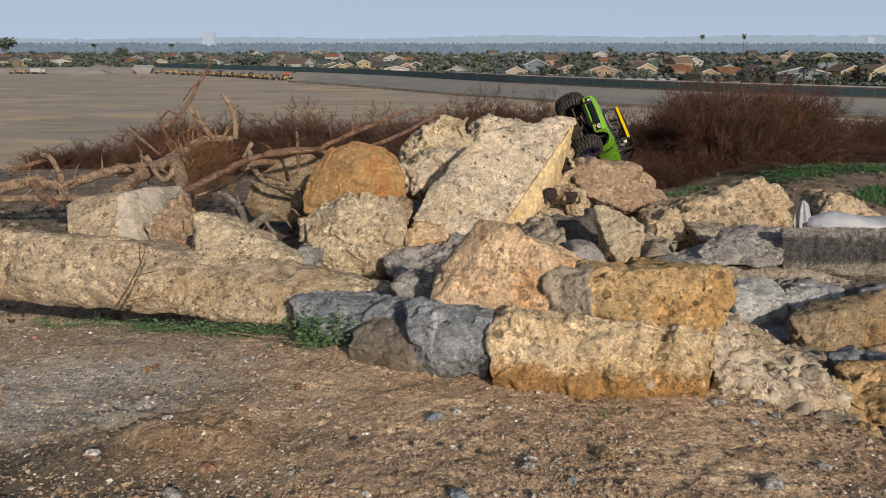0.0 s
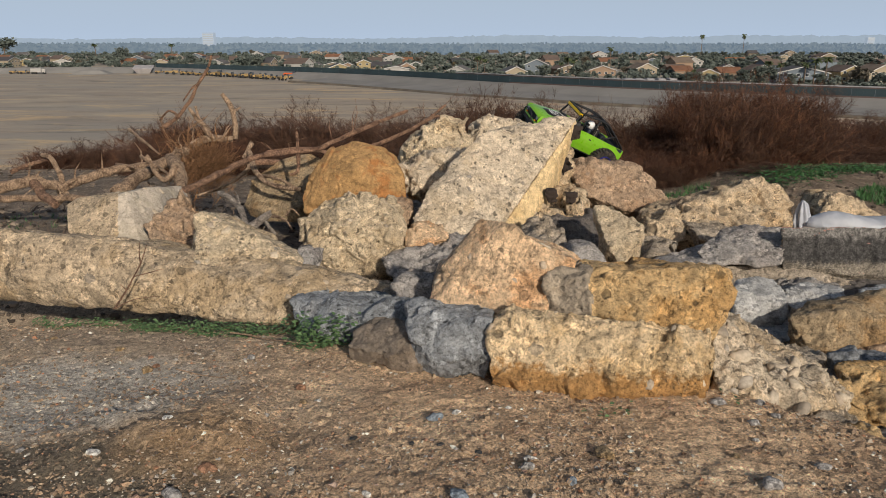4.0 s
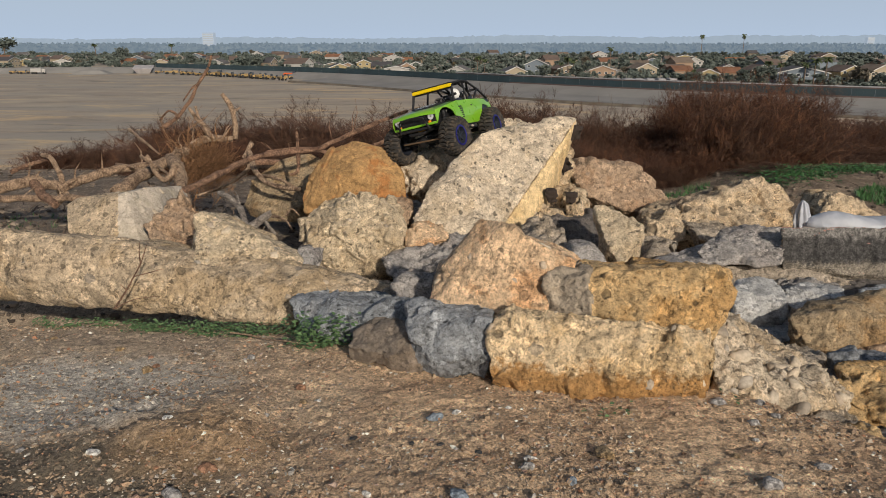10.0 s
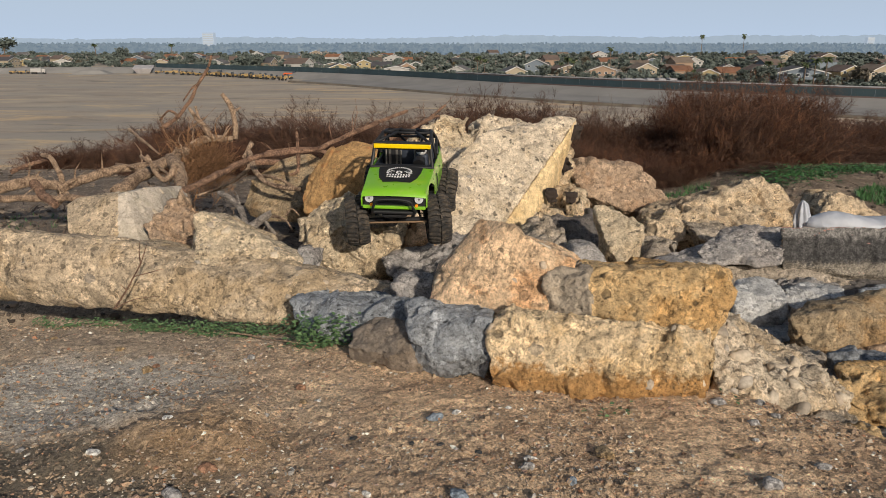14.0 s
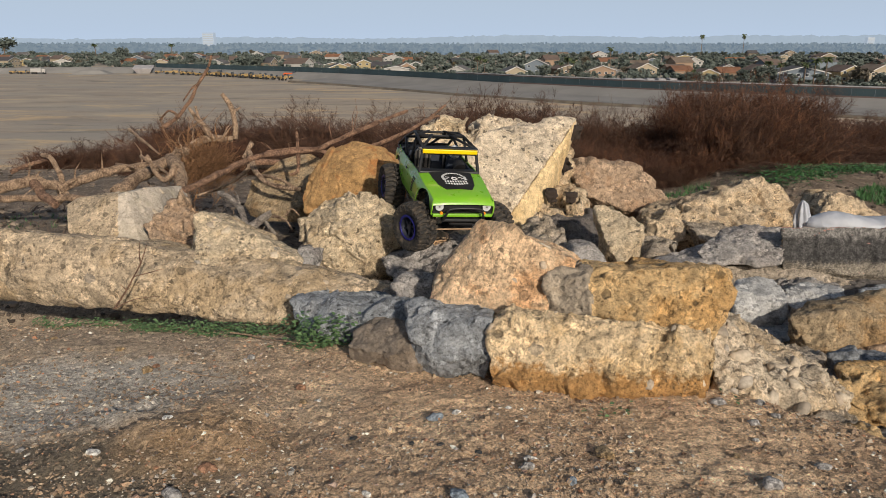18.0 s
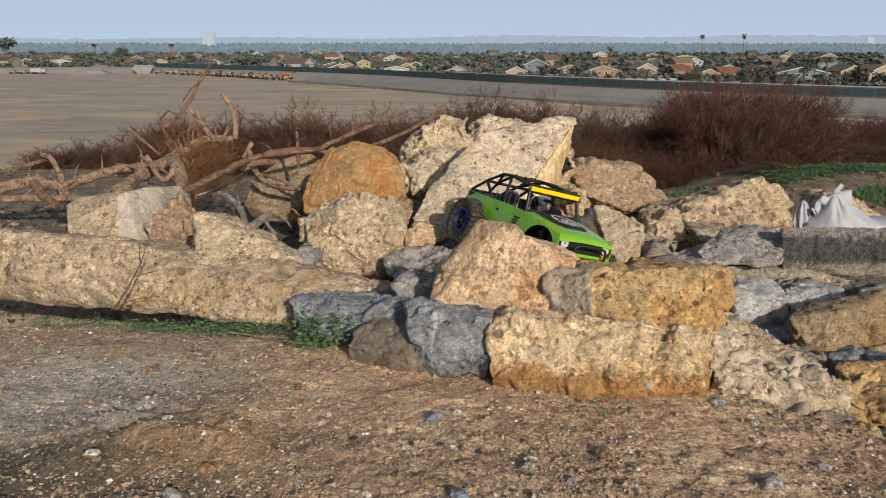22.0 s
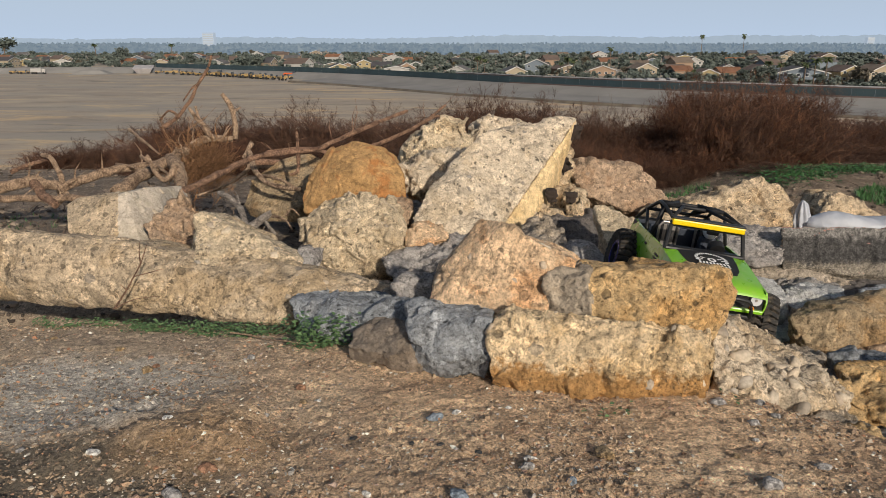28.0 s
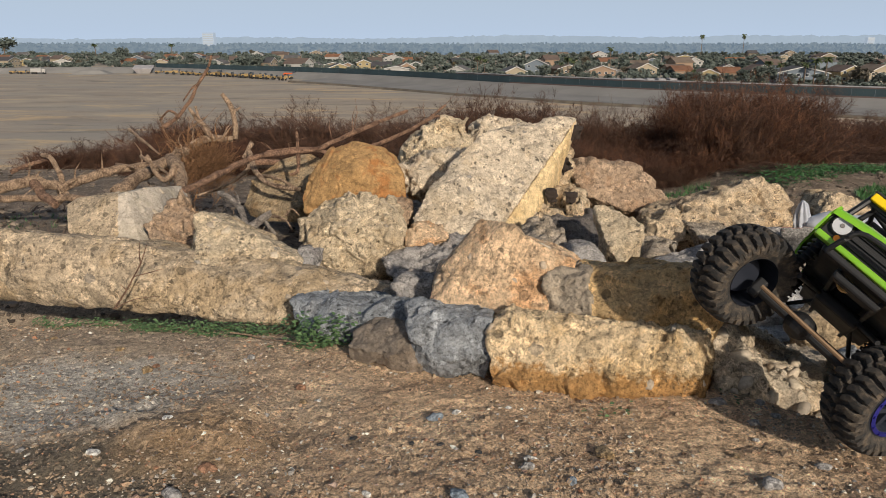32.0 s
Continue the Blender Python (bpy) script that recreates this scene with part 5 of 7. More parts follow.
leaf_patch("weeds", "low green weeds growing along the concrete", [(-0.30, 1.18, 0.055), (-0.36, 1.195, 0.05), (-0.43, 1.20, 0.055), (-0.48, 1.20, 0.04), (-0.54, 1.21, 0.025), (-0.24, 1.17, 0.04), (-0.60, 1.215, 0.03), (-0.66, 1.21, 0.03), (-0.71, 1.22, 0.02), (-0.40, 1.17, 0.05), (-0.50, 1.175, 0.04), (-0.33, 1.15, 0.04)], WEED, 0.0085, 200)
leaf_patch("weeds", "small green sprouts on the bench", [(0.20, 0.84, 0.03), (0.23, 0.85, 0.02), (0.38, 0.88, 0.02), (-0.03, 1.0, 0.02), (0.62, 0.95, 0.05), (0.66, 0.98, 0.04)], WEED, 0.008, 30)
leaf_patch("weeds", "low green weeds on the ground behind the beam", [(-1.3, 2.2, 0.12), (-1.15, 2.3, 0.10), (-1.5, 2.3, 0.15)], WEED, 0.014, 60)
grass_patch("grass", "short green grass behind the boulders", [(0.95, 2.6, 3.2, 4.3, 0.035), (1.3, 2.2, 3.2, 3.9, 0.035), (1.9, 3.6, 3.4, 4.7, 0.022)], GRASS, 5000)
grass_patch("grass", "sparse green weeds near the dead wood", [(-2.4, -1.0, 2.0, 2.9, 0.02)], GRASS, 900)
leaf_patch("weeds", "bright green weeds spreading behind the boulders", [(1.12, 3.45, 0.34), (1.32, 3.65, 0.30), (1.05, 3.75, 0.25), (1.75, 3.9, 0.36), (2.05, 4.1, 0.40), (2.4, 4.2, 0.40)], GRASS, 0.020, 150)
leaf_patch("weeds", "leafy green weed clump before a grey chunk", [(-0.20, 1.085, 0.05), (-0.17, 1.09, 0.045), (-0.225, 1.10, 0.035)], WEED, 0.010, 260, 0.5, 5.0)


# ---- the plain, the channel and the town ----
TOWN = PLAIN + 1.2
BANK_SOIL = plain("packed_bank_soil", (0.255, 0.243, 0.225), 0.95, 0, 1.2, 0.25)
WEED_LINE = plain("dry_weed_line", (0.17, 0.142, 0.108), 0.95, 0, 0.5, 0.5)
SCREEN = plain("green_fence_screen", (0.030, 0.055, 0.065), 0.8, 0, 0.6, 0.3)
POST = plain("galvanised_post", (0.25, 0.27, 0.28), 0.5, 0.4, 0.1)
CAP = plain("pale_wall_cap", (0.42, 0.40, 0.40), 0.8, 0, 0.4)
RUST = plain("reddish_brown_wall", (0.12, 0.085, 0.075), 0.9, 0, 0.8)


def strip(name, line, profile, material, label, category):
    """A band along a plan line; profile: (offset outwards, height) points."""
    verts, faces = [], []
    for i, (x, y) in enumerate(line):
        a, b = Vector(line[max(i - 1, 0)]), Vector(line[min(i + 1, len(line) - 1)])
        d = (b - a).normalized()
        n = Vector((d.y, -d.x))
        for o, z in profile:
            verts.append((x + n.x * o, y + n.y * o, z))
    k = len(profile)
    for i in range(len(line) - 1):
        for j in range(k - 1):
            a = i * k + j
            faces.append((a, a + 1, a + 1 + k, a + k))
    return tagged(new(name, mesh_of(name, verts, faces, material)), label, category, kind="structure")


def along(line, step):
    """Points every step metres along a plan line, with the heading."""
    out = []
    for a, b in zip(line, line[1:]):
        a, b = Vector(a), Vector(b)
        n = max(1, round((b - a).length / step))
        out += [(a.lerp(b, i / n), (b - a) / n) for i in range(n)]
    return out


def channel():
    foot, top = PLAIN - 0.4, PLAIN + 3.2
    crown = [(2.2, top - 0.5), (0.5, top), (-4, top), (-14, TOWN - 0.3)]
    strip("bank", [(p.x, p.y) for p, d in along(FENCE[:6], 6)] + [FENCE[5]], [(9, foot), (7.5, PLAIN + 0.4)] + crown, BANK_SOIL, "bare earth bank of the drainage channel", "bank")
    strip("bank", [(p.x, p.y) for p, d in along(FENCE[5:], 6)] + [FENCE[-1]], [(27, foot), (26, PLAIN + 0.3), (9, PLAIN + 1.1)] + crown, BANK_SOIL, "broad bare earth bank sloping to the plain", "bank")
    low = [(p.x, p.y) for p, d in along(FENCE[5:15], 6)]
    strip("weed_line", low, [(29.5, PLAIN - 0.4), (28.8, PLAIN + 0.65), (27.2, PLAIN + 0.7), (26.2, PLAIN + 0.2)], WEED_LINE, "dark line of dry weeds at the foot of the bank", "weeds")
    fence = holder("fence")
    tagged(fence, "long screened chain-link fence along the channel bank", "fence", kind="structure")
    for k, (p, d) in enumerate(along(FENCE[2:14], 3.0)):
        yaw = math.atan2(d.y, d.x)
        if k % 2 == 0:
            bm = bmesh.new()
            tube(bm, [(p.x, p.y, top), (p.x, p.y, top + 2.7)], 0.04, None, 5)
            part("post", bm, POST, fence)
        bm = bmesh.new()
        L = d.length * 0.992
        lift = 0.02 * noise.noise(Vector((k * 0.7, 0, 0)))
        box(bm, (0, -0.03, 0.10 + lift), (L, 0.0, 2.45 + lift * 2), 0, 1, Matrix.Translation((p.x, p.y, top)) @ Matrix.Rotation(yaw, 4, "Z"))
        part("screen_panel", bm, SCREEN, fence)
    wall = holder("flood_wall")
    tagged(wall, "low brown channel wall with a pale cap", "wall", kind="structure")
    for p, d in along(FENCE[7:15], 8.0):
        yaw, L = math.atan2(d.y, d.x), d.length * 0.998
        m = Matrix.Translation((p.x, p.y, top)) @ Matrix.Rotation(yaw, 4, "Z") @ Matrix.Translation((0, 1.6, 0))
        bm = bmesh.new()
        box(bm, (0, 0, -0.5), (L, 0.3, 2.75), 0, 1, m)
        part("wall_panel", bm, RUST, wall)
        bm = bmesh.new()
        box(bm, (0, -0.15, 2.75), (L, 0.45, 3.05), 0, 1, m)
        part("wall_cap", bm, CAP, wall)
    near = [(p.x, p.y) for p, d in along(FENCE[8:15], 8)]
    strip("kerb_strip", near, [(0.45, top + 0.02), (0.4, top + 0.42), (0.1, top + 0.42), (0.05, top + 0.02)], RUST, "dark footing at the base of the fence", "footing")


channel()

WALLS = [plain("wall_" + n, c, 0.85, 0, 0.8, 0.12) for n, c in (("cream", (0.34, 0.286, 0.204)), ("white", (0.394, 0.381, 0.36)), ("tan", (0.245, 0.197, 0.143)), ("blue_grey", (0.163, 0.197, 0.231)), ("peach", (0.306, 0.211, 0.143)), ("yellow", (0.34, 0.272, 0.143)))]
ROOFS = [plain("roof_" + n, c, 0.9, 0, 0.5, 0.3) for n, c in (("grey", (0.136, 0.129, 0.126)), ("brown", (0.15, 0.109, 0.0884)), ("terracotta", (0.272, 0.129, 0.068)), ("dark", (0.0816, 0.0782, 0.0816)), ("tan", (0.204, 0.156, 0.116)))]
FAR_WINDOW = plain("pale_far_window", (0.42, 0.46, 0.50), 0.6, 0, 0.5, 0.1)
GLASS = plain("dark_window", (0.05, 0.06, 0.07), 0.15, 0, 0.5, 0.2)
TRIM = plain("white_trim", (0.55, 0.545, 0.52), 0.7, 0, 0.5, 0.1)


def house_at(x, y, yaw, w, d, h, rise, wall_m, roof_m, label, gables=1):
    """A house with a gabled roof (ridge along its depth), windows, door, fascia and chimney."""
    home = holder("house", pose(x, y, TOWN - 0.2, 0, 0, yaw))
    tagged(home, label, "house", "houses of the town")
    bm = bmesh.new()
    vs = [bm.verts.new(p) for p in ((-w / 2, -d / 2, 0), (w / 2, -d / 2, 0), (w / 2, d / 2, 0), (-w / 2, d / 2, 0), (-w / 2, -d / 2, h), (w / 2, -d / 2, h), (w / 2, d / 2, h), (-w / 2, d / 2, h), (0, -d / 2, h + rise), (0, d / 2, h + rise))]
    for q in ((0, 1, 5, 8, 4), (2, 3, 7, 9, 6), (1, 2, 6, 5), (3, 0, 4, 7)):
        bm.faces.new([vs[i] for i in q])
    part("wall", bm, wall_m, home)
    bm = bmesh.new()
    over, t = 0.6, 0.25
    for s in (-1, 1):
        e = s * (w / 2 + over)
        ze = h - rise * over / (w / 2)
        a = [(0, h + rise), (e, ze), (e, ze + t), (0, h + rise + t)]
        lo = [bm.verts.new((px, -d / 2 - over, pz)) for px, pz in a]
        hi = [bm.verts.new((px, d / 2 + over, pz)) for px, pz in a]
        bm.faces.new(lo)
        bm.faces.new(hi[::-1])
        for i in range(4):
            bm.faces.new((lo[i], lo[(i + 1) % 4], hi[(i + 1) % 4], hi[i]))
    bmesh.ops.recalc_face_normals(bm, faces=bm.faces)
    roof = part("roof", bm, roof_m, home)
    bm = bmesh.new()
    for s in (-1, 1):
        e = s * (w / 2 + over)
        ze = h - rise * over / (w / 2)
        y0 = -d / 2 - over - 0.06
        q = [(0, h + rise + t), (e, ze + t), (e, ze - 0.12), (0, h + rise - 0.12)]
        bm.faces.new([bm.verts.new((px, y0, pz)) for px, pz in q])
    part("fascia", bm, TRIM, roof, "white fascia boards")
    n = max(2, int(w / 3.2))
    floors = 2 if h > 4.5 else 1
    for f in range(floors):
        for k in range(n):
            cx, cz = -w / 2 + w * (k + 0.5) / n, 1.0 + 2.7 * f
            bm = bmesh.new()
            box(bm, (cx - 0.75, -d / 2 - 0.10, cz), (cx + 0.75, -d / 2 + 0.02, cz + 1.15))
            win = part("window", bm, TRIM, home)
            bm = bmesh.new()
            box(bm, (cx - 0.62, -d / 2 - 0.13, cz + 0.12), (cx + 0.62, -d / 2 - 0.09, cz + 1.03))
            part("pane", bm, GLASS, win)
    if int(abs(x) * 7) % 3 == 0:
        bm = bmesh.new()
        box(bm, (w * 0.22, d * 0.1, h), (w * 0.22 + 0.9, d * 0.1 + 0.7, h + rise + 0.9))
        part("chimney", bm, WALLS[2], roof)
    return home


def town():
    rnd = random.Random(31)
    # bearing (x over y), distance, width, depth, wall height, rise, wall, roof, yaw, label
    named = [(0.093, 352, 10, 12, 3.2, 2.2, 0, 0, 8, "cream gabled house with a grey roof"), (0.022, 385, 9, 13, 2.6, 2.0, 1, 0, -14, "white gabled house with a grey roof"),
             (-0.062, 388, 17, 9, 2.6, 1.8, 1, 0, 4, "low white house with a grey roof"), (-0.105, 425, 8, 8, 5.2, 1.6, 5, 1, 10, "tan two-storey house behind the fence"),
             (-0.05, 410, 10, 10, 3.0, 2.6, 4, 4, 12, "peach house with a brown roof"), (0.160, 390, 14, 10, 3.0, 2.0, 2, 1, 20, "tan house with a brown roof"), (0.21, 372, 13, 10, 3, 2.2, 4, 1, -8, "peach house with a brown roof"),
             (0.262, 385, 12, 11, 3.4, 2.6, 0, 4, 14, "cream house with a tan roof and white gable"), (0.312, 370, 20, 9, 3.0, 2.0, 4, 2, 86, "long house with a terracotta roof"), (0.345, 330, 10, 9, 3.0, 2.0, 5, 1, 6, "yellow house with a brown roof"),
             (0.375, 345, 17, 10, 3.0, 2.2, 4, 2, 84, "peach house with a terracotta roof"), (0.415, 370, 12, 10, 3.2, 2.4, 0, 1, 10, "cream house with a brown roof"), (0.468, 290, 20, 12, 5.0, 2.4, 3, 3, -6, "blue-grey two-storey house with white trim"),
             (0.53, 315, 12, 10, 4.6, 2.4, 5, 1, 12, "yellow two-storey house with a brown roof"), (0.57, 300, 13, 10, 5.0, 2.8, 0, 4, 10, "cream two-storey house with gables"), (0.62, 300, 12, 10, 3.4, 2.4, 2, 1, 0, "tan house with a brown roof"),
             (-0.57, 500, 11, 11, 3.0, 2.6, 0, 1, 10, "cream house with a brown roof"), (-0.535, 505, 10, 10, 3.0, 2.4, 1, 0, -10, "white house with a grey roof"), (-0.50, 520, 12, 10, 3.0, 2.0, 1, 1, 20, "white house with a brown roof"),
             (-0.37, 520, 10, 10, 3.0, 2.0, 0, 2, 12, "cream house with a terracotta roof"), (-0.295, 500, 12, 10, 3.0, 2.2, 1, 0, -12, "white house with a grey roof"), (-0.24, 480, 12, 10, 3.0, 2.2, 4, 1, 10, "peach house with a brown roof"), (-0.145, 450, 14, 10, 2.8, 1.8, 2, 0, 8, "tan house with a grey roof")]
    for b, d, w, dp, h, r, wm, rm, yaw, label in named:
        house_at(b * d * 1.06, d * 1.06, yaw, w, dp, h, r, WALLS[wm], ROOFS[rm], label)
    for k in range(85):
        d = rnd.choice((430, 470, 520, 580, 650, 740, 860)) * rnd.uniform(0.96, 1.04)
        b = rnd.uniform(-0.68, 0.70)
        if d < fence_y(b * d) + 30:
            continue
        wm, rm = rnd.randrange(6), rnd.choice((0, 1, 1, 2, 4, 3))
        words = ("cream", "white", "tan", "blue-grey", "peach", "yellow")[wm], ("grey", "brown", "terracotta", "dark", "tan")[rm]
        house_at(b * d, d, rnd.choice((0, 90)) + rnd.uniform(-15, 15), rnd.uniform(9, 15), rnd.uniform(9, 13), rnd.choice((2.8, 3.0, 5.2)), rnd.uniform(1.8, 2.8), WALLS[wm], ROOFS[rm], "distant %s house with a %s roof" % words)
    # the long brown shed by the channel and the pale tower blocks far off
    bm = bmesh.new()
    box(bm, (-18, -3, 0), (18, 3, 3.6), 0.1)
    shed = part("shed", bm, ROOFS[3], None, "long dark brown storage shed by the channel")
    shed.matrix_basis = pose(67, 274, TOWN, 0, 0, -2)
    tagged(shed, category="shed")
    for k in range(9):
        bm = bmesh.new()
        box(bm, (-17.5 + k * 4, -2.9, 3.6), (-15.0 + k * 4, 2.9, 4.1), 0.05)
        part("roof_sheet", bm, CAP, shed, "pale roof sheet")
    # haze before the towers is faked in their walls as a pale bluish emission
    m = Nodes("hazy_pale_wall", 0.9)
    m.bsdf.inputs["Emission Color"].default_value, m.bsdf.inputs["Emission Strength"].default_value = (0.42, 0.51, 0.62, 1), 0.85
    hazy = m.done((0.10, 0.11, 0.12))
    for b, d, w, h in ((-0.305, 1500, 22, 34), (0.557, 2300, 22, 30)):
        block = holder("tower_block", pose(b * d, d, TOWN))
        tagged(block, "pale tower block far off in the haze", "building")
        bm = bmesh.new()
        box(bm, (-w / 2, -8, 0), (w / 2, 8, h), 0.2)
        part("wall", bm, hazy, block)
        bm = bmesh.new()
        for k in range(9):
            box(bm, (-w * 0.45, -8.15, 2 + k * 3.4), (w * 0.45, -7.95, 3.4 + k * 3.4))
        part("window", bm, FAR_WINDOW, block, "rows of pale windows")


town()


# ---- trees of the town ----
def foliage(name, dark, light):
    m = Nodes(name, 0.8)
    c = m.ramp(m.island(), (0.0, dark), (1.0, light))
    return m.done(m.mix(0.5, c, m.ramp(m.random(), (0.0, (0.55, 0.6, 0.5)), (1.0, (1.0, 1.0, 0.9))), "MULTIPLY"))


LEAF = foliage("tree_leaves", (0.066, 0.083, 0.079), (0.150, 0.173, 0.152))
LEAF_DRY = foliage("dull_tree_leaves", (0.085, 0.075, 0.06), (0.17, 0.145, 0.11))
PALM = foliage("palm_fronds", (0.035, 0.055, 0.02), (0.11, 0.13, 0.05))
# the far woods' distance haze is put in as a bluish emission
FAR_LEAF = foliage("hazed_woods", (0.03, 0.04, 0.04), (0.07, 0.08, 0.08))
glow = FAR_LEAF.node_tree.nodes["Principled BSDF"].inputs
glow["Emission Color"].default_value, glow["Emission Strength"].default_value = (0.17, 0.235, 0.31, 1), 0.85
TRUNK = plain("tree_trunk", (0.16, 0.12, 0.09), 0.9, 0, 0.2)


def crown_mesh(name, seed, material, wide, tall, leaves=520, size=0.5):
    """An uneven crown: leafy clumps round several boughs, for a tree one unit of ten metres high."""
    rnd = random.Random(seed)
    boughs = [(Vector((rnd.gauss(0, wide * 0.30), rnd.gauss(0, wide * 0.30), rnd.uniform(3.2, 3.2 + tall))), rnd.uniform(0.9, 2.1)) for _ in range(11)]
    verts, faces = [], []
    for i in range(leaves):
        c, r = boughs[rnd.randrange(11)]
        v = Vector((rnd.gauss(0, 1), rnd.gauss(0, 1), rnd.gauss(0.1, 1)))
        v = v.normalized() * r * rnd.uniform(0.6, 1.08)
        o = c + Vector((v.x, v.y, v.z * 0.8))
        a = Vector((rnd.gauss(0, 1), rnd.gauss(0, 1), rnd.gauss(0, 1))).normalized() * size * rnd.uniform(0.6, 1.5)
        b = a.cross(Vector((rnd.gauss(0, 1), rnd.gauss(0, 1), rnd.gauss(0, 1)))).normalized() * size * rnd.uniform(0.5, 1.1)
        n = len(verts)
        verts += [(o + q)[:] for q in (a, b, -a * 0.8, -b * 0.9)]
        faces.append((n, n + 1, n + 2, n + 3))
    return mesh_of(name, verts, faces, material), boughs


def tree_kind(seed, material, wide, tall, label):
    t = holder("tree")
    tagged(t, label, "tree", "trees of the town")
    crown, boughs = crown_mesh("crown", seed, material, wide, tall)
    bm = bmesh.new()
    tube(bm, smooth_line([(0, 0, 0), (0.1, 0, 1.6), (0, 0.1, 3.6), (0, 0, 3.2 + tall * 0.6)], 2), 0.28, 0.10, 6)
    for c, r in boughs[:5]:
        tube(bm, [(0, 0, 2.6), ((c.x) * 0.5, c.y * 0.5, (2.6 + c.z) / 2 + 0.2), c], 0.13, 0.04, 5)
    part("trunk", bm, TRUNK, t)
    ob = new("crown", crown)
    ob.parent = t
    return t


def palm_kind(seed):
    rnd = random.Random(seed)
    t = holder("palm_tree")
    tagged(t, "tall palm tree among the houses", "palm", "palms of the town")
    bm = bmesh.new()
    tube(bm, smooth_line([(0, 0, 0), (0.1, 0, 3), (0.15, 0, 6), (0.1, 0, 8.6)], 3), 0.24, 0.17, 7)
    part("trunk", bm, TRUNK, t)
    verts, faces = [], []
    for k in range(34):
        a, lift = rnd.uniform(0, 6.28), rnd.uniform(-0.5, 1.1)
        p, d = Vector((0.1, 0, 8.6)), Vector((math.cos(a), math.sin(a), lift)).normalized()
        e = Vector((-math.sin(a), math.cos(a), 0))
        L = rnd.uniform(1.7, 2.6)
        n = len(verts)
        for j in range(6):
            w = 0.34 * math.sin(math.pi * (0.1 + 0.85 * j / 5))
            verts += [(p + e * w - Vector((0, 0, w * 0.7)))[:], p[:], (p - e * w - Vector((0, 0, w * 0.7)))[:]]
            p = p + d * L / 5
            d = (d + Vector((0, 0, -0.30))).normalized()
        for j in range(5):
            q = n + 3 * j
            faces += [(q, q + 1, q + 4, q + 3), (q + 1, q + 2, q + 5, q + 4)]
    ob = new("crown", mesh_of("crown", verts, faces, PALM))
    ob.parent = t
    return t


def trees():
    rnd = random.Random(77)
    kinds = [tree_kind(1, LEAF, 3.4, 3.6, "dark green broadleaf tree by the houses"), tree_kind(2, LEAF, 2.4, 5.6, "tall dark green tree by the houses"), tree_kind(3, LEAF_DRY, 3.0, 3.4, "dull brownish tree by the houses"), tree_kind(4, LEAF, 4.6, 2.8, "spreading green tree by the houses")]
    used = [False] * 4

    def put(k, x, y, s, wide=1.0):
        m = Matrix.LocRotScale((x, y, TOWN - 0.3), Euler((0, 0, rnd.uniform(0, 6.28))), (s * wide, s * wide, s))
        if not used[k]:
            used[k] = True
            kinds[k].matrix_basis = m
        else:
            c = copy_thing(kinds[k], Matrix())
            c.matrix_basis = m
    # bearing, distance, height in metres, kind
    for b, d, h, k in ((-0.262, 440, 11, 3), (-0.245, 450, 12, 3), (0.135, 345, 8, 0), (0.175, 340, 8, 0), (0.55, 282, 9, 2), (0.585, 275, 7.5, 3), (0.61, 270, 8, 0), (0.64, 272, 9, 3), (0.50, 282, 6.5, 0), (0.395, 315, 7, 0), (0.325, 318, 5.5, 0), (0.335, 322, 6, 3), (0.43, 300, 8, 1), (0.415, 298, 9, 0), (-0.575, 900, 26, 3), (-0.42, 560, 13, 1), (-0.33, 540, 10, 0)):
        put(k, b * d, d, h / 8.6, 1.25)
    grove = []
    for i in range(3000):
        d = 260 + 760 * rnd.random() ** 1.15
        b = rnd.uniform(-0.72, 0.72)
        if d < fence_y(b * d) + 26:
            continue
        k, s, wide = rnd.choice((0, 0, 1, 2, 3)), rnd.uniform(0.45, 0.95), rnd.uniform(1.0, 1.7)
        if d < 420:
            s *= 0.72
        if i % 24 == 0:
            put(k, b * d, d, s, wide)
        else:
            grove.append((k, b * d, d, s, s * wide))
    # a belt of shrubs close behind the channel fence
    for p, d in along(FENCE[1:14], 5.0):
        n = Vector((-d.y, d.x)).normalized()
        if p.x < -60 and rnd.random() < 0.35:
            continue
        q = p + n * rnd.uniform(9, 24)
        put(rnd.choice((0, 3, 3, 2)), q.x, q.y, rnd.uniform(0.32, 0.62), rnd.uniform(1.2, 2.0))
    palm = palm_kind(5)
    spots = [(0.045, 380, 10.5), (0.055, 385, 9), (0.165, 350, 10.5), (0.172, 355, 9.5), (0.49, 288, 11.5), (0.505, 292, 12), (0.478, 285, 10), (0.43, 305, 10), (0.445, 300, 9.5), (0.155, 360, 8), (0.338, 900, 26), (0.393, 920, 27), (-0.455, 700, 16), (-0.355, 720, 16), (0.33, 320, 6), (0.62, 400, 14), (0.22, 520, 14)]
    for i, (b, d, h) in enumerate(spots):
        ob = palm if i == 0 else copy_thing(palm, Matrix())
        ob.matrix_basis = Matrix.LocRotScale((b * d, d, TOWN - 0.2), Euler((0, 0, i * 1.3)), (h / 9.6 if h < 15 else 1.6,) * 2 + (h / 9.6,))
    # far woods in one sheet of clumps, the trees between the houses first
    crowns = []
    for t in kinds:
        me = crown_mesh("crown", 40 + len(crowns), LEAF, 3.6, 3.2, 110, 0.95)[0]
        co = np.empty(len(me.vertices) * 3)
        me.vertices.foreach_get("co", co)
        bpy.data.meshes.remove(me)
        crowns.append(co.reshape(-1, 3))
    verts, faces = [], []
    for k, x, y, s, w in grove:
        n = len(verts)
        verts += (crowns[k] * (w, w, s) + (x, y, TOWN - 1.6 * s)).tolist()
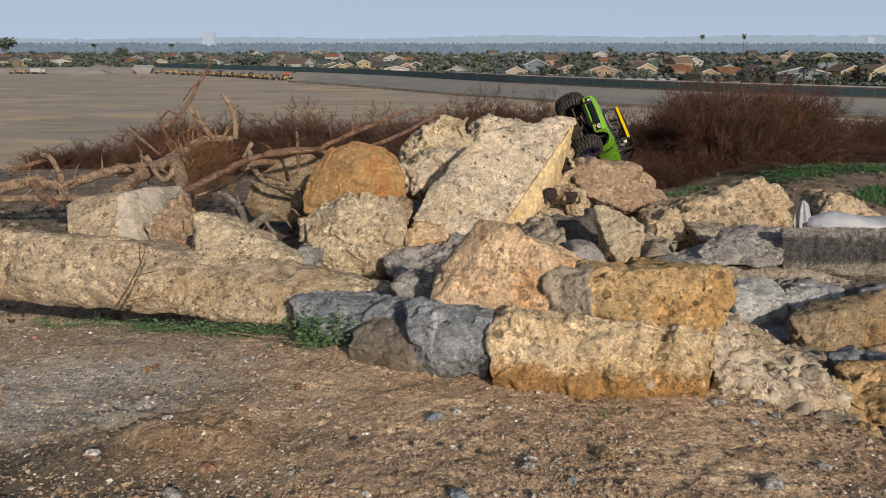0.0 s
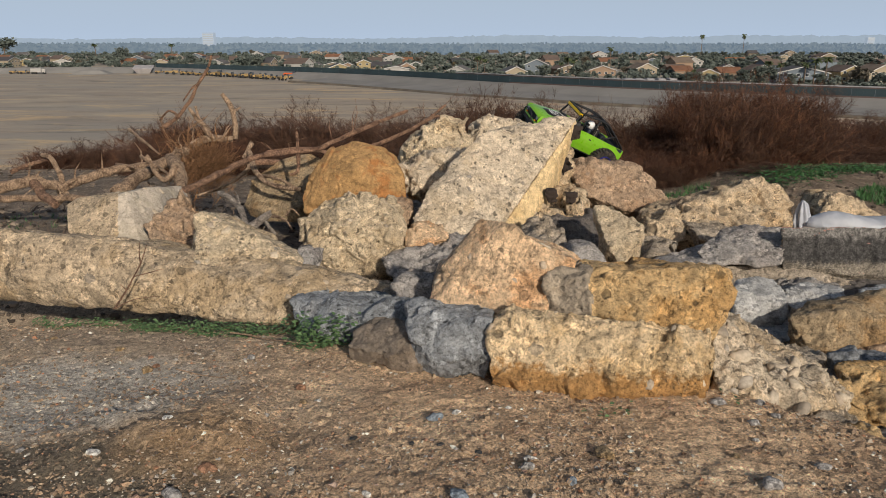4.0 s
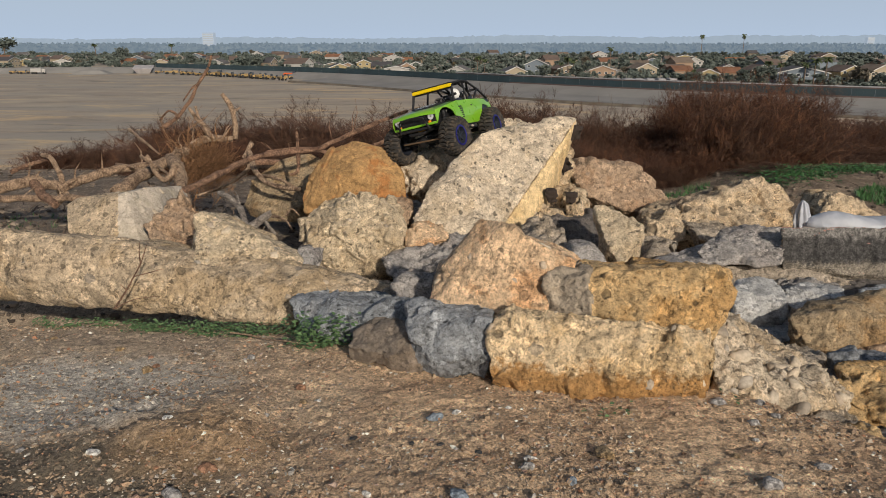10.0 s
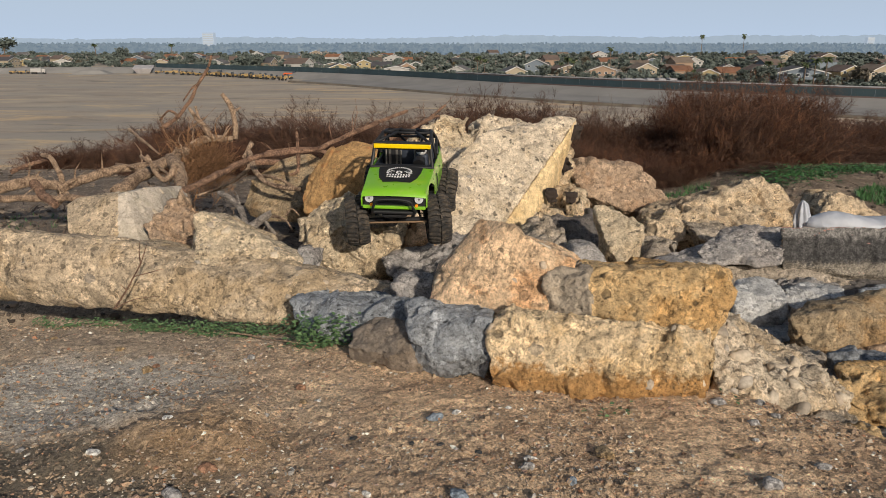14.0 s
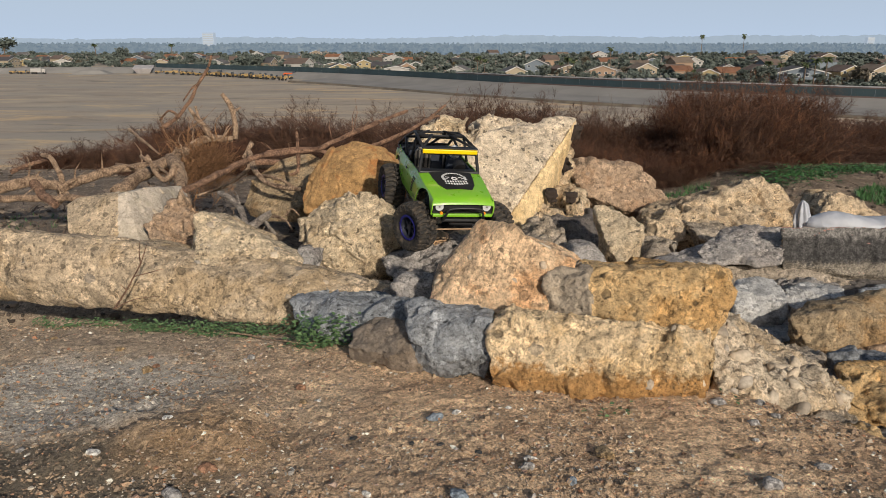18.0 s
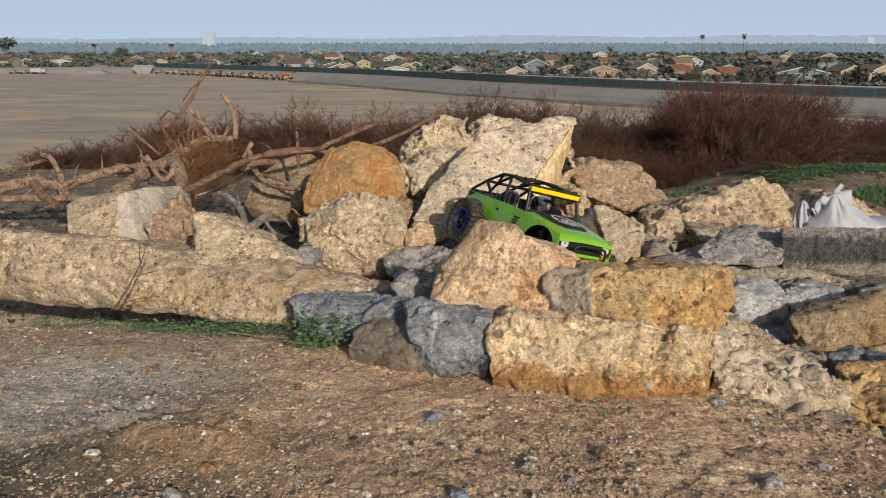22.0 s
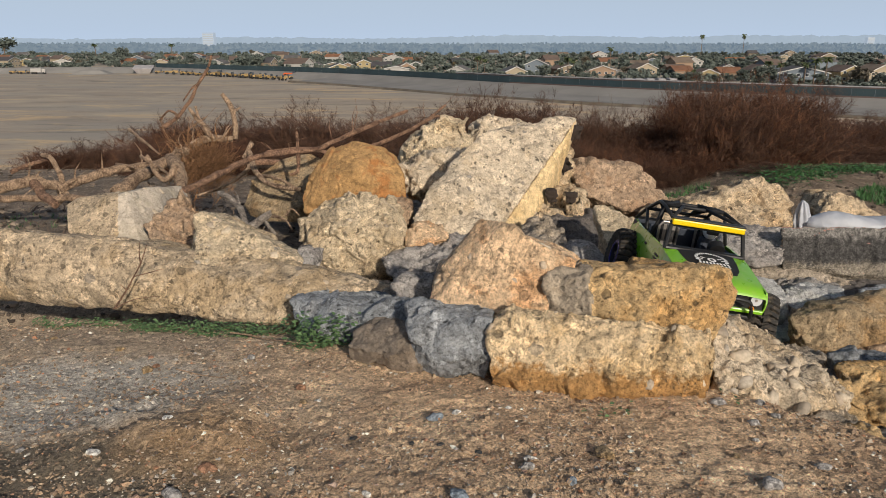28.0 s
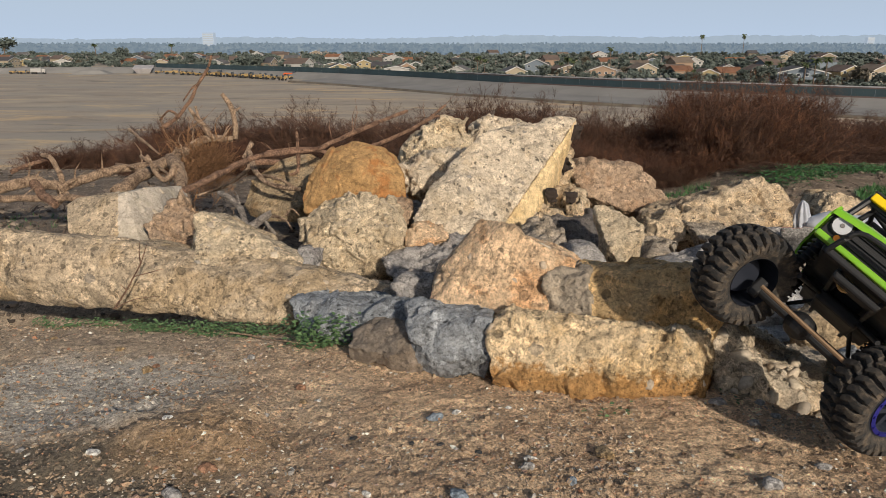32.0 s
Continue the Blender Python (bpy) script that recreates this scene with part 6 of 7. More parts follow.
        faces += [(q, q + 1, q + 2, q + 3) for q in range(n, len(verts), 4)]
    tagged(new("town_trees", mesh_of("town_trees", verts, faces, LEAF)), "dark green trees crowding between the houses", "woods", kind="stuff")
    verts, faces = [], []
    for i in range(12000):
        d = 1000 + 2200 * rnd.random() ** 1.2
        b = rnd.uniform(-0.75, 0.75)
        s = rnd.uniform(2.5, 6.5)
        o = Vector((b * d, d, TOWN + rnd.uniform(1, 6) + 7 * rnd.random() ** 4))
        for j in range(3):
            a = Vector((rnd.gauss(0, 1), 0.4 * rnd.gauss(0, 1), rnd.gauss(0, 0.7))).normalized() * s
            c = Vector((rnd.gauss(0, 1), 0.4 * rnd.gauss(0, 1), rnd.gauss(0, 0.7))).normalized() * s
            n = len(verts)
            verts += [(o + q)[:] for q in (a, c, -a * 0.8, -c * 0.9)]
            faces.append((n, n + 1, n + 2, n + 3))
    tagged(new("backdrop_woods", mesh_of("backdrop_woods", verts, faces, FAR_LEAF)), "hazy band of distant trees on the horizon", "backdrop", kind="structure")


trees()


def skyline():
    """Far hills beyond the town, pale with distance haze put in as a blue glow."""
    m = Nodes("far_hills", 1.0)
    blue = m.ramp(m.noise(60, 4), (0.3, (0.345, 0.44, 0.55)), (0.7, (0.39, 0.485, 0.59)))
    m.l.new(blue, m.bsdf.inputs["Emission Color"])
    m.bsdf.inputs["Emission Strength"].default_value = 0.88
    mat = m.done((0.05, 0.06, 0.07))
    verts, faces = [], []
    n = 700
    for i in range(n + 1):
        x = -4200 + 8400 * i / n
        h = 14 + 12 * ease(-1500, 1800, x) + 10 * noise.noise(Vector((x * 0.0016, 0, 0))) + 7 * noise.noise(Vector((x * 0.02, 4, 0))) + 5 * noise.noise(Vector((x * 0.08, 9, 0)))
        for y, z in ((3350, PLAIN - 30), (3400, max(h, 4) + 2), (3700, PLAIN - 30)):
            verts.append((x, y, z))
    for i in range(n):
        a = 3 * i
        faces += [(a, a + 3, a + 4, a + 1), (a + 1, a + 4, a + 5, a + 2)]
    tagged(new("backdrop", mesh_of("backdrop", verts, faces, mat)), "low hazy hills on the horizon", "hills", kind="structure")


skyline()

# ---- machines on the plain ----
MACHINE = plain("machine_yellow", (0.36, 0.24, 0.09), 0.6, 0, 0.3, 0.25)
MACHINE_RED = plain("machine_orange", (0.75, 0.13, 0.03), 0.5, 0, 0.3, 0.15)
TYRE = plain("machine_tyre", (0.03, 0.03, 0.03), 0.9, 0, 0.3)


def scraper(x, y, yaw, paint, label, s=1.0):
    t = holder("earth_mover", Matrix.LocRotScale((x, y, PLAIN), Euler((0, 0, radians(yaw))), (s, s, s)))
    tagged(t, label, "earth mover", "machines parked on the plain")
    bm = bmesh.new()
    box(bm, (-3.4, -0.9, 0.9), (0.2, 0.9, 2.1), 0.12)
    part("bowl", bm, paint, t)
    bm = bmesh.new()
    box(bm, (0.9, -0.8, 0.9), (3.2, 0.8, 1.8), 0.12)
    part("engine_cover", bm, paint, t)
    bm = bmesh.new()
    box(bm, (0.3, -0.6, 1.5), (1.4, 0.6, 2.9), 0.1, 0.85)
    part("cab", bm, GLASS, t)
    for px in (-2.4, 2.2):
        for s in (-1, 1):
            bm = bmesh.new()
            tube(bm, [(px, s * 0.75, 0.85), (px, s * 1.25, 0.85)], 0.85, None, 12)
            part("wheel", bm, TYRE, t)
    return t


def machines():
    rnd = random.Random(8)
    first = scraper(-165, 442, 20, MACHINE, "yellow earth mover parked on the plain", 0.85)
    a, b = Vector((-159, 442)), Vector((-76, 364))
    for k in range(30):
        p = a.lerp(b, (k % 15 + 0.5) / 15 + rnd.uniform(-0.02, 0.02)) + Vector((0, 9 * (k // 15)))
        size = rnd.uniform(0.7, 1.0)
        copy_thing(first, Matrix()).matrix_basis = Matrix.LocRotScale((p.x, p.y + rnd.uniform(-3, 3), PLAIN), Euler((0, 0, radians(rnd.uniform(-70, 70)))), (size, size, size * rnd.uniform(0.9, 1.3)))
    scraper(-77, 387, -10, MACHINE_RED, "orange-red machine parked at the row's end", 1.3)
    for x, y in ((-250, 442), (-244, 442)):
        copy_thing(first, Matrix()).matrix_basis = Matrix.LocRotScale((x, y, PLAIN), Euler((0, 0, 0.3)), (0.8, 0.8, 0.8))
    bm = bmesh.new()
    box(bm, (-4, -1.2, 1.0), (2.0, 1.2, 3.2), 0.2)
    box(bm, (2.3, -1.1, 0.8), (4.2, 1.1, 2.8), 0.2)
    truck = part("tank_truck", bm, WALLS[1], None, "white tank truck parked on the plain")
    truck.matrix_basis = pose(-235, 440, PLAIN, 0, 0, 4)
    tagged(truck, category="truck")
    for px in (-3, -1.6, 3.2):
        bm = bmesh.new()
        tube(bm, [(px, -1.25, 0.55), (px, 1.25, 0.55)], 0.55, None, 10)
        part("wheel", bm, TYRE, truck)
    # spillway
    bm = bmesh.new()
    box(bm, (-3.2, -2, -0.5), (3.2, 3, 3.2), 0.1, 1.75)
    ramp = part("spillway", bm, CAP, None, "pale concrete spillway on the bank")
    ramp.matrix_basis = pose(-176, 446, PLAIN + 0.6, 12, 0, 12)
    tagged(ramp, category="spillway", kind="structure")
    bm = bmesh.new()
    box(bm, (-12, -8, -0.5), (12, 8, 2.2), 0.3, 0.45)
    heap = part("gravel_heap", bm, BANK_SOIL, None, "pale heap of gravel on the plain")
    heap.matrix_basis = pose(-204, 440, PLAIN, 0, 0, 10)
    tagged(heap, category="heap", kind="structure")


machines()


# ---- plastic sheet caught behind the kerb ----
def plastic():
    m = Nodes("white_plastic_sheet", 0.6)
    m.bsdf.inputs["Subsurface Weight"].default_value = 0.2
    m.bsdf.inputs["Subsurface Radius"].default_value = (0.02, 0.02, 0.02)
    c = m.ramp(m.noise(0.07, 5), (0.3, (0.34, 0.36, 0.405)), (0.7, (0.47, 0.485, 0.52)))
    return m.done(c, m.noise(0.03, 4, 0.55), 0.006, 0.5)


PLASTIC = plastic()


def crumple(bm, amount, scale=14, seed=0.0):
    s = Vector((seed, seed * 2, 0))
    for v in bm.verts:
        v.co += noise.noise_vector(v.co * scale + s) * amount
        v.co += noise.noise_vector(v.co * scale * 3 + s) * amount * 0.35


def pleat(bm, apex, amount, count, seed):
    """Sharp folds that run down from one point, as in gathered film."""
    bm.normal_update()
    for v in bm.verts:
        d = v.co - Vector(apex)
        a = math.atan2(d.x, -d.z)
        n = 1 - 2.2 * abs(noise.noise(Vector((a * count, d.length * 5, seed))))
        m = 1 - 2.2 * abs(noise.noise(Vector((a * count * 2.3, d.length * 12, seed + 9))))
        v.co += v.normal * amount * (n + 0.45 * m - 0.7) * min(1.0, d.length / 0.05)


def plastic_bag():
    bag = holder("plastic_bag", pose(1.19, 2.16, -0.112))
    tagged(bag, "torn white plastic bag billowing behind the kerb stone", "plastic bag")
    bm = bmesh.new()
    box(bm, (-0.09, 0.0, -0.008), (0.24, 0.10, 0.006), 0)
    bmesh.ops.subdivide_edges(bm, edges=bm.edges, cuts=11, use_grid_fill=True)
    crumple(bm, 0.009, 18)
    part("base_sheet", bm, PLASTIC, bag, "crumpled sheet lying flat", True)
    bm = bmesh.new()
    bmesh.ops.create_uvsphere(bm, u_segments=64, v_segments=24, radius=1.0)
    for v in bm.verts:
        w = math.atan2(v.co.y, v.co.x)
        k = 1 + 0.16 * math.sin(8 * w + 2 * v.co.z)
        v.co = Vector((-0.092 + (0.027 * k - 0.006 * v.co.z) * v.co.x - 0.006 * v.co.z, 0.03 + 0.02 * k * v.co.y, 0.068 * v.co.z))
    crumple(bm, 0.004, 24, 3)
    part("fold", bm, PLASTIC, bag, "hanging pleated fold of white plastic", True)
    bm = bmesh.new()
    bmesh.ops.create_uvsphere(bm, u_segments=64, v_segments=32, radius=1.0)
    for v in bm.verts:
        x, y, z = v.co
        v.co = Vector((0.045 + 0.135 * x, 0.01 + 0.05 * y, z * (0.046 - 0.034 * ease(-0.7, 0.7, x))))
    pleat(bm, (-0.07, -0.02, 0.05), 0.005, 1.6, 2.0)
    crumple(bm, 0.005, 20, 5)
    part("low_fold", bm, PLASTIC, bag, "low crumpled fold", True)
    bm = bmesh.new()
    bmesh.ops.create_uvsphere(bm, u_segments=110, v_segments=64, radius=1.0)
    for v in bm.verts:
        x, y, z = v.co
        up = max(z, 0)
        v.co = Vector((0.050 + x * 0.172 * (1 - 0.70 * up) - 0.070 * up, y * 0.075 * (1 - 0.3 * up), z * (0.150 * (0.72 + 0.28 * up) if z > 0 else 0.03)))
    pleat(bm, (-0.02, 0.0, 0.17), 0.007, 1.5, 4.0)
    crumple(bm, 0.008, 11, 8)
    dome = part("billow", bm, PLASTIC, bag, "billowing part of the bag", True)
    strips = []
    for name, label, r0, r1, line in (("torn_neck", "torn strip at the top of the bag", 0.036, 0.010, [(0.010, 0, -0.036), (0.006, 0, -0.016), (0.002, 0, 0.004), (-0.003, 0, 0.022), (0, 0, 0.048)]),
                                      ("torn_tip", "ragged end of the torn strip", 0.008, 0.012, [(0, 0, 0), (0.004, 0, 0.018), (-0.002, 0, 0.030), (0.004, 0, 0.044)])):
        bm = bmesh.new()
        tube(bm, smooth_line(line, 7), r0, r1, 20)
        for v in bm.verts:
            v.co.y *= 0.45
        crumple(bm, 0.005, 26, 12)
        strips.append(part(name, bm, PLASTIC, bag, label, True))
    bm = bmesh.new()
    tube(bm, smooth_line([(0.012, 0.004, -0.020), (0.024, 0.004, 0.004), (0.036, 0.004, 0.010), (0.050, 0.004, -0.004)], 6), 0.011, 0.006, 14)
    for v in bm.verts:
        v.co.y *= 0.5
    crumple(bm, 0.005, 40, 21)
    part("torn_flap", bm, PLASTIC, strips[0], "ragged edge beside the tear", True)
    return dome, strips[0], strips[1]


BILLOW, NECK, TIP = plastic_bag()


# ---- the model truck ----
def car_paint():
    m = Nodes("green_body_paint", 0.28)
    m.bsdf.inputs["Coat Weight"].default_value = 0.5
    c = m.ramp(m.noise(0.12, 3), (0.3, (0.155, 0.40, 0.012)), (0.7, (0.20, 0.46, 0.018)))
    dust = m.ramp(m.noise(0.02, 5, 0.7), (0.5, 0.0), (0.75, 0.28))
    return m.done(m.mix(dust, c, (0.35, 0.36, 0.14)), None, rough=m.ramp(m.noise(0.03, 4), (0.3, 0.22), (0.7, 0.45)))


PAINT = car_paint()
BLACK = plain("black_plastic", (0.010, 0.010, 0.011), 0.6, 0, 0.01)
NAVY = plain("dark_blue_interior", (0.02, 0.028, 0.045), 0.6, 0, 0.01)
YELLOW = plain("yellow_visor", (0.85, 0.58, 0.0), 0.35, 0, 0.02, 0.08)
WHITE = plain("white_plastic", (0.78, 0.78, 0.76), 0.4, 0, 0.01, 0.1)
STEEL = plain("bare_metal", (0.34, 0.31, 0.28), 0.45, 0.9, 0.01)


def dusty_rubber():
    m = Nodes("dusty_rubber", 0.85)
    c = m.ramp(m.noise(0.014, 6, 0.72), (0.44, (0.020, 0.019, 0.018)), (0.54, (0.050, 0.041, 0.032)), (0.66, (0.120, 0.092, 0.064)))
    return m.done(c, m.noise(0.004, 3), 0.002, 0.5)


RUBBER = dusty_rubber()
RIM_BLUE = plain("blue_anodised_rim", (0.035, 0.035, 0.26), 0.4, 0.5, 0.01)
RIM_DARK = plain("dark_rim", (0.03, 0.035, 0.05), 0.5, 0.3, 0.01)
AMBER = plain("amber_lens", (0.85, 0.30, 0.02), 0.3, 0, 0.01, 0.05)
LENS = plain("clear_lamp_lens", (0.55, 0.56, 0.57), 0.15, 0, 0.01, 0.05)
BRONZE = plain("bronze_rod", (0.30, 0.20, 0.12), 0.55, 0.7, 0.01)
GOLD = plain("gold_horn", (0.70, 0.48, 0.18), 0.35, 0.8, 0.01)
K = 0.9


def cpart(name, bm, material, parent, label="", smooth=False):
    bm.transform(Matrix.Scale(K, 4))
    bmesh.ops.recalc_face_normals(bm, faces=bm.faces)
    return part(name, bm, material, parent, label, smooth)


def tyre_mesh():
    """A knobbly crawler tyre about the x axis, radius 0.065, width 0.056: one moulded skin with raised lugs."""
    bm = bmesh.new()
    lugs, seg, wide = 28, 252, 30

    def near(u, lo, hi):
        u -= math.floor(u)
        return ease(lo - 0.07, lo, u) * (1 - ease(hi, hi + 0.07, u))

    def radius(x, w):
        u = w * lugs / (2 * math.pi)
        base = 0.0590 - 0.0075 * (abs(x) / 0.0285) ** 3
        side = ease(0.0118, 0.0132, abs(x)) * near(u + (0.5 if x > 0 else 0) - 14 * abs(x), 0.15, 0.75)
        mid = (1 - ease(0.0118, 0.0128, abs(x))) * ease(0.0006, 0.0014, abs(x)) * near(u + (0 if x > 0 else 0.5) + 32 * abs(x), 0.15, 0.72)
        return base + 0.0066 * max(side, mid)
    rings = []
    for k in range(seg):
        w = 2 * math.pi * k / seg
        line = [(-0.0215, 0.034), (-0.0262, 0.042), (-0.0272 - 0.0018 * near(w * lugs / 6.2832, 0.2, 0.7), 0.0485)]
        line += [(x, radius(x, w)) for x in (-0.0285 + 0.057 * i / wide for i in range(wide + 1))]
        line += [(0.0272 + 0.0018 * near(w * lugs / 6.2832 + 0.5, 0.2, 0.7), 0.0485), (0.0262, 0.042), (0.0215, 0.034)]
        rings.append([bm.verts.new((x, r * math.sin(w), r * math.cos(w))) for x, r in line])
    for p, q in zip(rings, rings[1:] + rings[:1]):
        for i in range(len(p) - 1):
            bm.faces.new((p[i], p[i + 1], q[i + 1], q[i]))
    return bm


def disc(bm, x0, x1, r0, r1, sides=28):
    """A short drum along x, from radius r0 at x0 to r1 at x1."""
    tube(bm, [(x0, 0, 0), (x1, 0, 0)], r0, r1, sides)


def wheel(car, name, side):
    """side: 1 car's right, -1 left. The rim is the wheel, its tyre and hub are parts of it."""
    bm = bmesh.new()
    for k in range(24):
        a, b = 2 * math.pi * k / 24, 2 * math.pi * (k + 1) / 24
        for (x0, r0), (x1, r1) in (((side * 0.0225, 0.0355), (side * 0.0225, 0.027)), ((side * 0.0225, 0.027), (side * 0.006, 0.025)), ((-side * 0.0225, 0.034), (side * 0.0225, 0.0355))):
            bm.faces.new([bm.verts.new((x, r * math.cos(w), r * math.sin(w))) for x, r, w in ((x0, r0, a), (x0, r0, b), (x1, r1, b), (x1, r1, a))])
    bmesh.ops.remove_doubles(bm, verts=bm.verts, dist=0.0001)
    rim = cpart(name, bm, RIM_DARK, car, "dark beadlock wheel")
    bm = bmesh.new()
    for k in range(24):
        a, b = 2 * math.pi * k / 24, 2 * math.pi * (k + 1) / 24
        bm.faces.new([bm.verts.new((side * x, r * math.cos(w), r * math.sin(w))) for x, r, w in ((0.0238, 0.0335, a), (0.0238, 0.0335, b), (0.0245, 0.0285, b), (0.0245, 0.0285, a))])
        bm.faces.new([bm.verts.new((side * x, r * math.cos(w), r * math.sin(w))) for x, r, w in ((0.0245, 0.0285, a), (0.0245, 0.0285, b), (0.0200, 0.0275, b), (0.0200, 0.0275, a))])
    bmesh.ops.remove_doubles(bm, verts=bm.verts, dist=0.0001)
    for k in range(12):
        w = 2 * math.pi * k / 12
        box(bm, (side * 0.0240, -0.0014, 0.0297), (side * 0.0256, 0.0014, 0.0322), 0, 1, Matrix.Rotation(w, 4, "X"))
    cpart("beadlock_ring", bm, RIM_BLUE, rim, "violet-blue beadlock ring")
    bm = bmesh.new()
    disc(bm, side * 0.002, side * 0.008, 0.025, 0.025)
    cpart("hub", bm, RIM_DARK, rim, "dark wheel centre")
    for k in range(6):
        bm = bmesh.new()
        box(bm, (side * 0.008, -0.0035, 0.006), (side * 0.017, 0.0035, 0.026), 0, 0.8, Matrix.Rotation(math.pi * k / 3, 4, "X"))
        cpart("spoke", bm, RIM_DARK, rim)
    bm = bmesh.new()
    disc(bm, side * 0.008, side * 0.019, 0.0095, 0.007, 16)
    cpart("hub_cap", bm, RIM_DARK, rim)
    cpart("tyre", tyre_mesh(), RUBBER, rim, "dusty black knobbly tyre", False)
    rim.scale = (1.06, 1.03, 1.03)
    return rim


def side_x(y, z):
    """Half width of the body at a place along it and a height."""
    x = 0.096 - 0.011 * ease(0.06, 0.23, y) - 0.012 * ease(-0.12, -0.26, y)
    return x - 0.009 * ease(0.132, 0.178, z) - 0.005 * ease(0.115, 0.085, z)


def body_side(bm, s):
    """One flank: its outline with wheel arches, cut fine and bent to the body's width."""
    def arc(cy, cz, r, a0, a1, n=11):
        return [(cy + r * math.cos(radians(a0 + (a1 - a0) * i / n)), cz + r * math.sin(radians(a0 + (a1 - a0) * i / n))) for i in range(n + 1)]
    line = [(0.214, 0.110), (0.219, 0.128), (0.214, 0.151)] + [(0.214 - 0.157 * i / 6, 0.151 + 0.021 * i / 6) for i in range(1, 7)]
    line += [(0.02, 0.172), (-0.04, 0.172), (-0.10, 0.171), (-0.16, 0.169), (-0.235, 0.166), (-0.242, 0.150), (-0.241, 0.124)]
    line += arc(-0.170, 0.085, 0.065, 148, 4) + [(-0.098, 0.088), (-0.05, 0.087), (0.02, 0.087), (0.070, 0.089)]
    line += arc(0.148, 0.087, 0.068, 176, 20)
    f = bm.faces.new([bm.verts.new((0, y, z)) for y, z in line])
    bmesh.ops.triangulate(bm, faces=[f])
    bmesh.ops.subdivide_edges(bm, edges=bm.edges, cuts=5, use_grid_fill=True)
    for v in bm.verts:
        v.co.x = s * side_x(v.co.y, v.co.z)
    bmesh.ops.recalc_face_normals(bm, faces=bm.faces)
    if sum(f.normal.x for f in bm.faces) * s < 0:
        bmesh.ops.reverse_faces(bm, faces=bm.faces)
    inner = bmesh.ops.extrude_face_region(bm, geom=bm.faces[:])["geom"]
    for v in inner:
        if isinstance(v, bmesh.types.BMVert):
            v.co.x -= s * 0.003


def model_truck():
    car = holder("toy_truck")
    tagged(car, "green radio-controlled rock crawler truck with black roll cage", "toy truck")
    # painted shell
    bm = bmesh.new()
    nx, ny = 12, 8
    grid = []
    for j in range(ny + 1):
        y = 0.057 + 0.160 * j / ny
        z = 0.172 - 0.021 * j / ny - 0.006 * ease(0.19, 0.217, y)
        w = side_x(y, z) - 0.001
        grid.append([bm.verts.new((w * (2 * i / nx - 1), y + 0.004 * (1 - (2 * i / nx - 1) ** 2) * j / ny, z + 0.005 * (1 - abs(2 * i / nx - 1) ** 2.5))) for i in range(nx + 1)])
    lip = [bm.verts.new((v.co.x, v.co.y + 0.003, v.co.z - 0.008)) for v in grid[-1]]
    grid.append(lip)
    for j in range(ny + 1):
        for i in range(nx):
            bm.faces.new((grid[j][i], grid[j][i + 1], grid[j + 1][i + 1], grid[j + 1][i]))
    hood = cpart("hood", bm, PAINT, car, "bright green hood", True)
    for s, text in ((1, "bright green body side with door"), (-1, "bright green body side with door")):
        bm = bmesh.new()
        body_side(bm, s)
        panel = cpart("body_side", bm, PAINT, car, text, False)
        bm = bmesh.new()
        for k in range(6):
            m = Matrix.Translation((0, 0.045 - 0.0022 * k, 0.150 - 0.0075 * k))
            x = side_x(0.045, 0.15 - 0.0075 * k)
            box(bm, (s * x - 0.0012, -0.014 + 0.0016 * k, -0.0022), (s * x + 0.0014, 0.010 - 0.001 * k, 0.0022), 0, 1, m)
        cpart("vent", bm, BLACK, panel, "black side vent bars")
        bm = bmesh.new()
        x = side_x(-0.052, 0.150)
        box(bm, (s * x - 0.001, -0.058, 0.1475), (s * x + 0.0018, -0.046, 0.1525), 0.0006)
        cpart("door_handle", bm, BLACK, panel, "black door handle")
    bm = bmesh.new()
    box(bm, (-0.078, -0.243, 0.120), (0.078, -0.239, 0.165), 0.001)
    cpart("tail_panel", bm, PAINT, car, "green tail panel")
    bm = bmesh.new()
    box(bm, (-0.081, 0.205, 0.106), (0.081, 0.221, 0.114), 0.002)
    cpart("front_lip", bm, PAINT, car, "green lip below the grille")
    # black bonnet panel with its plain white emblem
    bm = bmesh.new()
    tops = []
    for y, w in ((0.060, 0.060), (0.10, 0.057), (0.140, 0.050), (0.168, 0.036)):
        z = 0.172 - 0.021 * (y - 0.057) / 0.16 + 0.0056
        tops.append([bm.verts.new((x, y, z - 0.004 * (abs(x) / 0.08) ** 2.5 + (0.002 if abs(x) < w * 0.8 else 0))) for x in (-w, -w * 0.8, 0, w * 0.8, w)])
    for a, b in zip(tops, tops[1:]):
        for i in range(4):
            bm.faces.new((a[i], a[i + 1], b[i + 1], b[i]))
    panel = cpart("hood_panel", bm, BLACK, hood, "black hood panel")
    bm = bmesh.new()

    def spot(x, y):
        return Vector((x, y, 0.1814 - 0.021 * (y - 0.057) / 0.16))
    for k in range(22):
        a0, a1 = radians(-20 + 220 * k / 22), radians(-20 + 220 * (k + 0.72) / 22)
        bm.faces.new([bm.verts.new(spot(r * 1.15 * math.cos(a), 0.108 - r * math.sin(a))) for r, a in ((0.030, a0), (0.030, a1), (0.024, a1), (0.024, a0))])
    for k in range(16):
        w = 2 * math.pi * k / 16
        bm.faces.new([bm.verts.new(spot(0.009 * math.cos(w + d) * r, 0.112 + 0.010 * math.sin(w + d) * r)) for r, d in ((1, 0), (1, 0.39), (0.45, 0.39), (0.45, 0))])
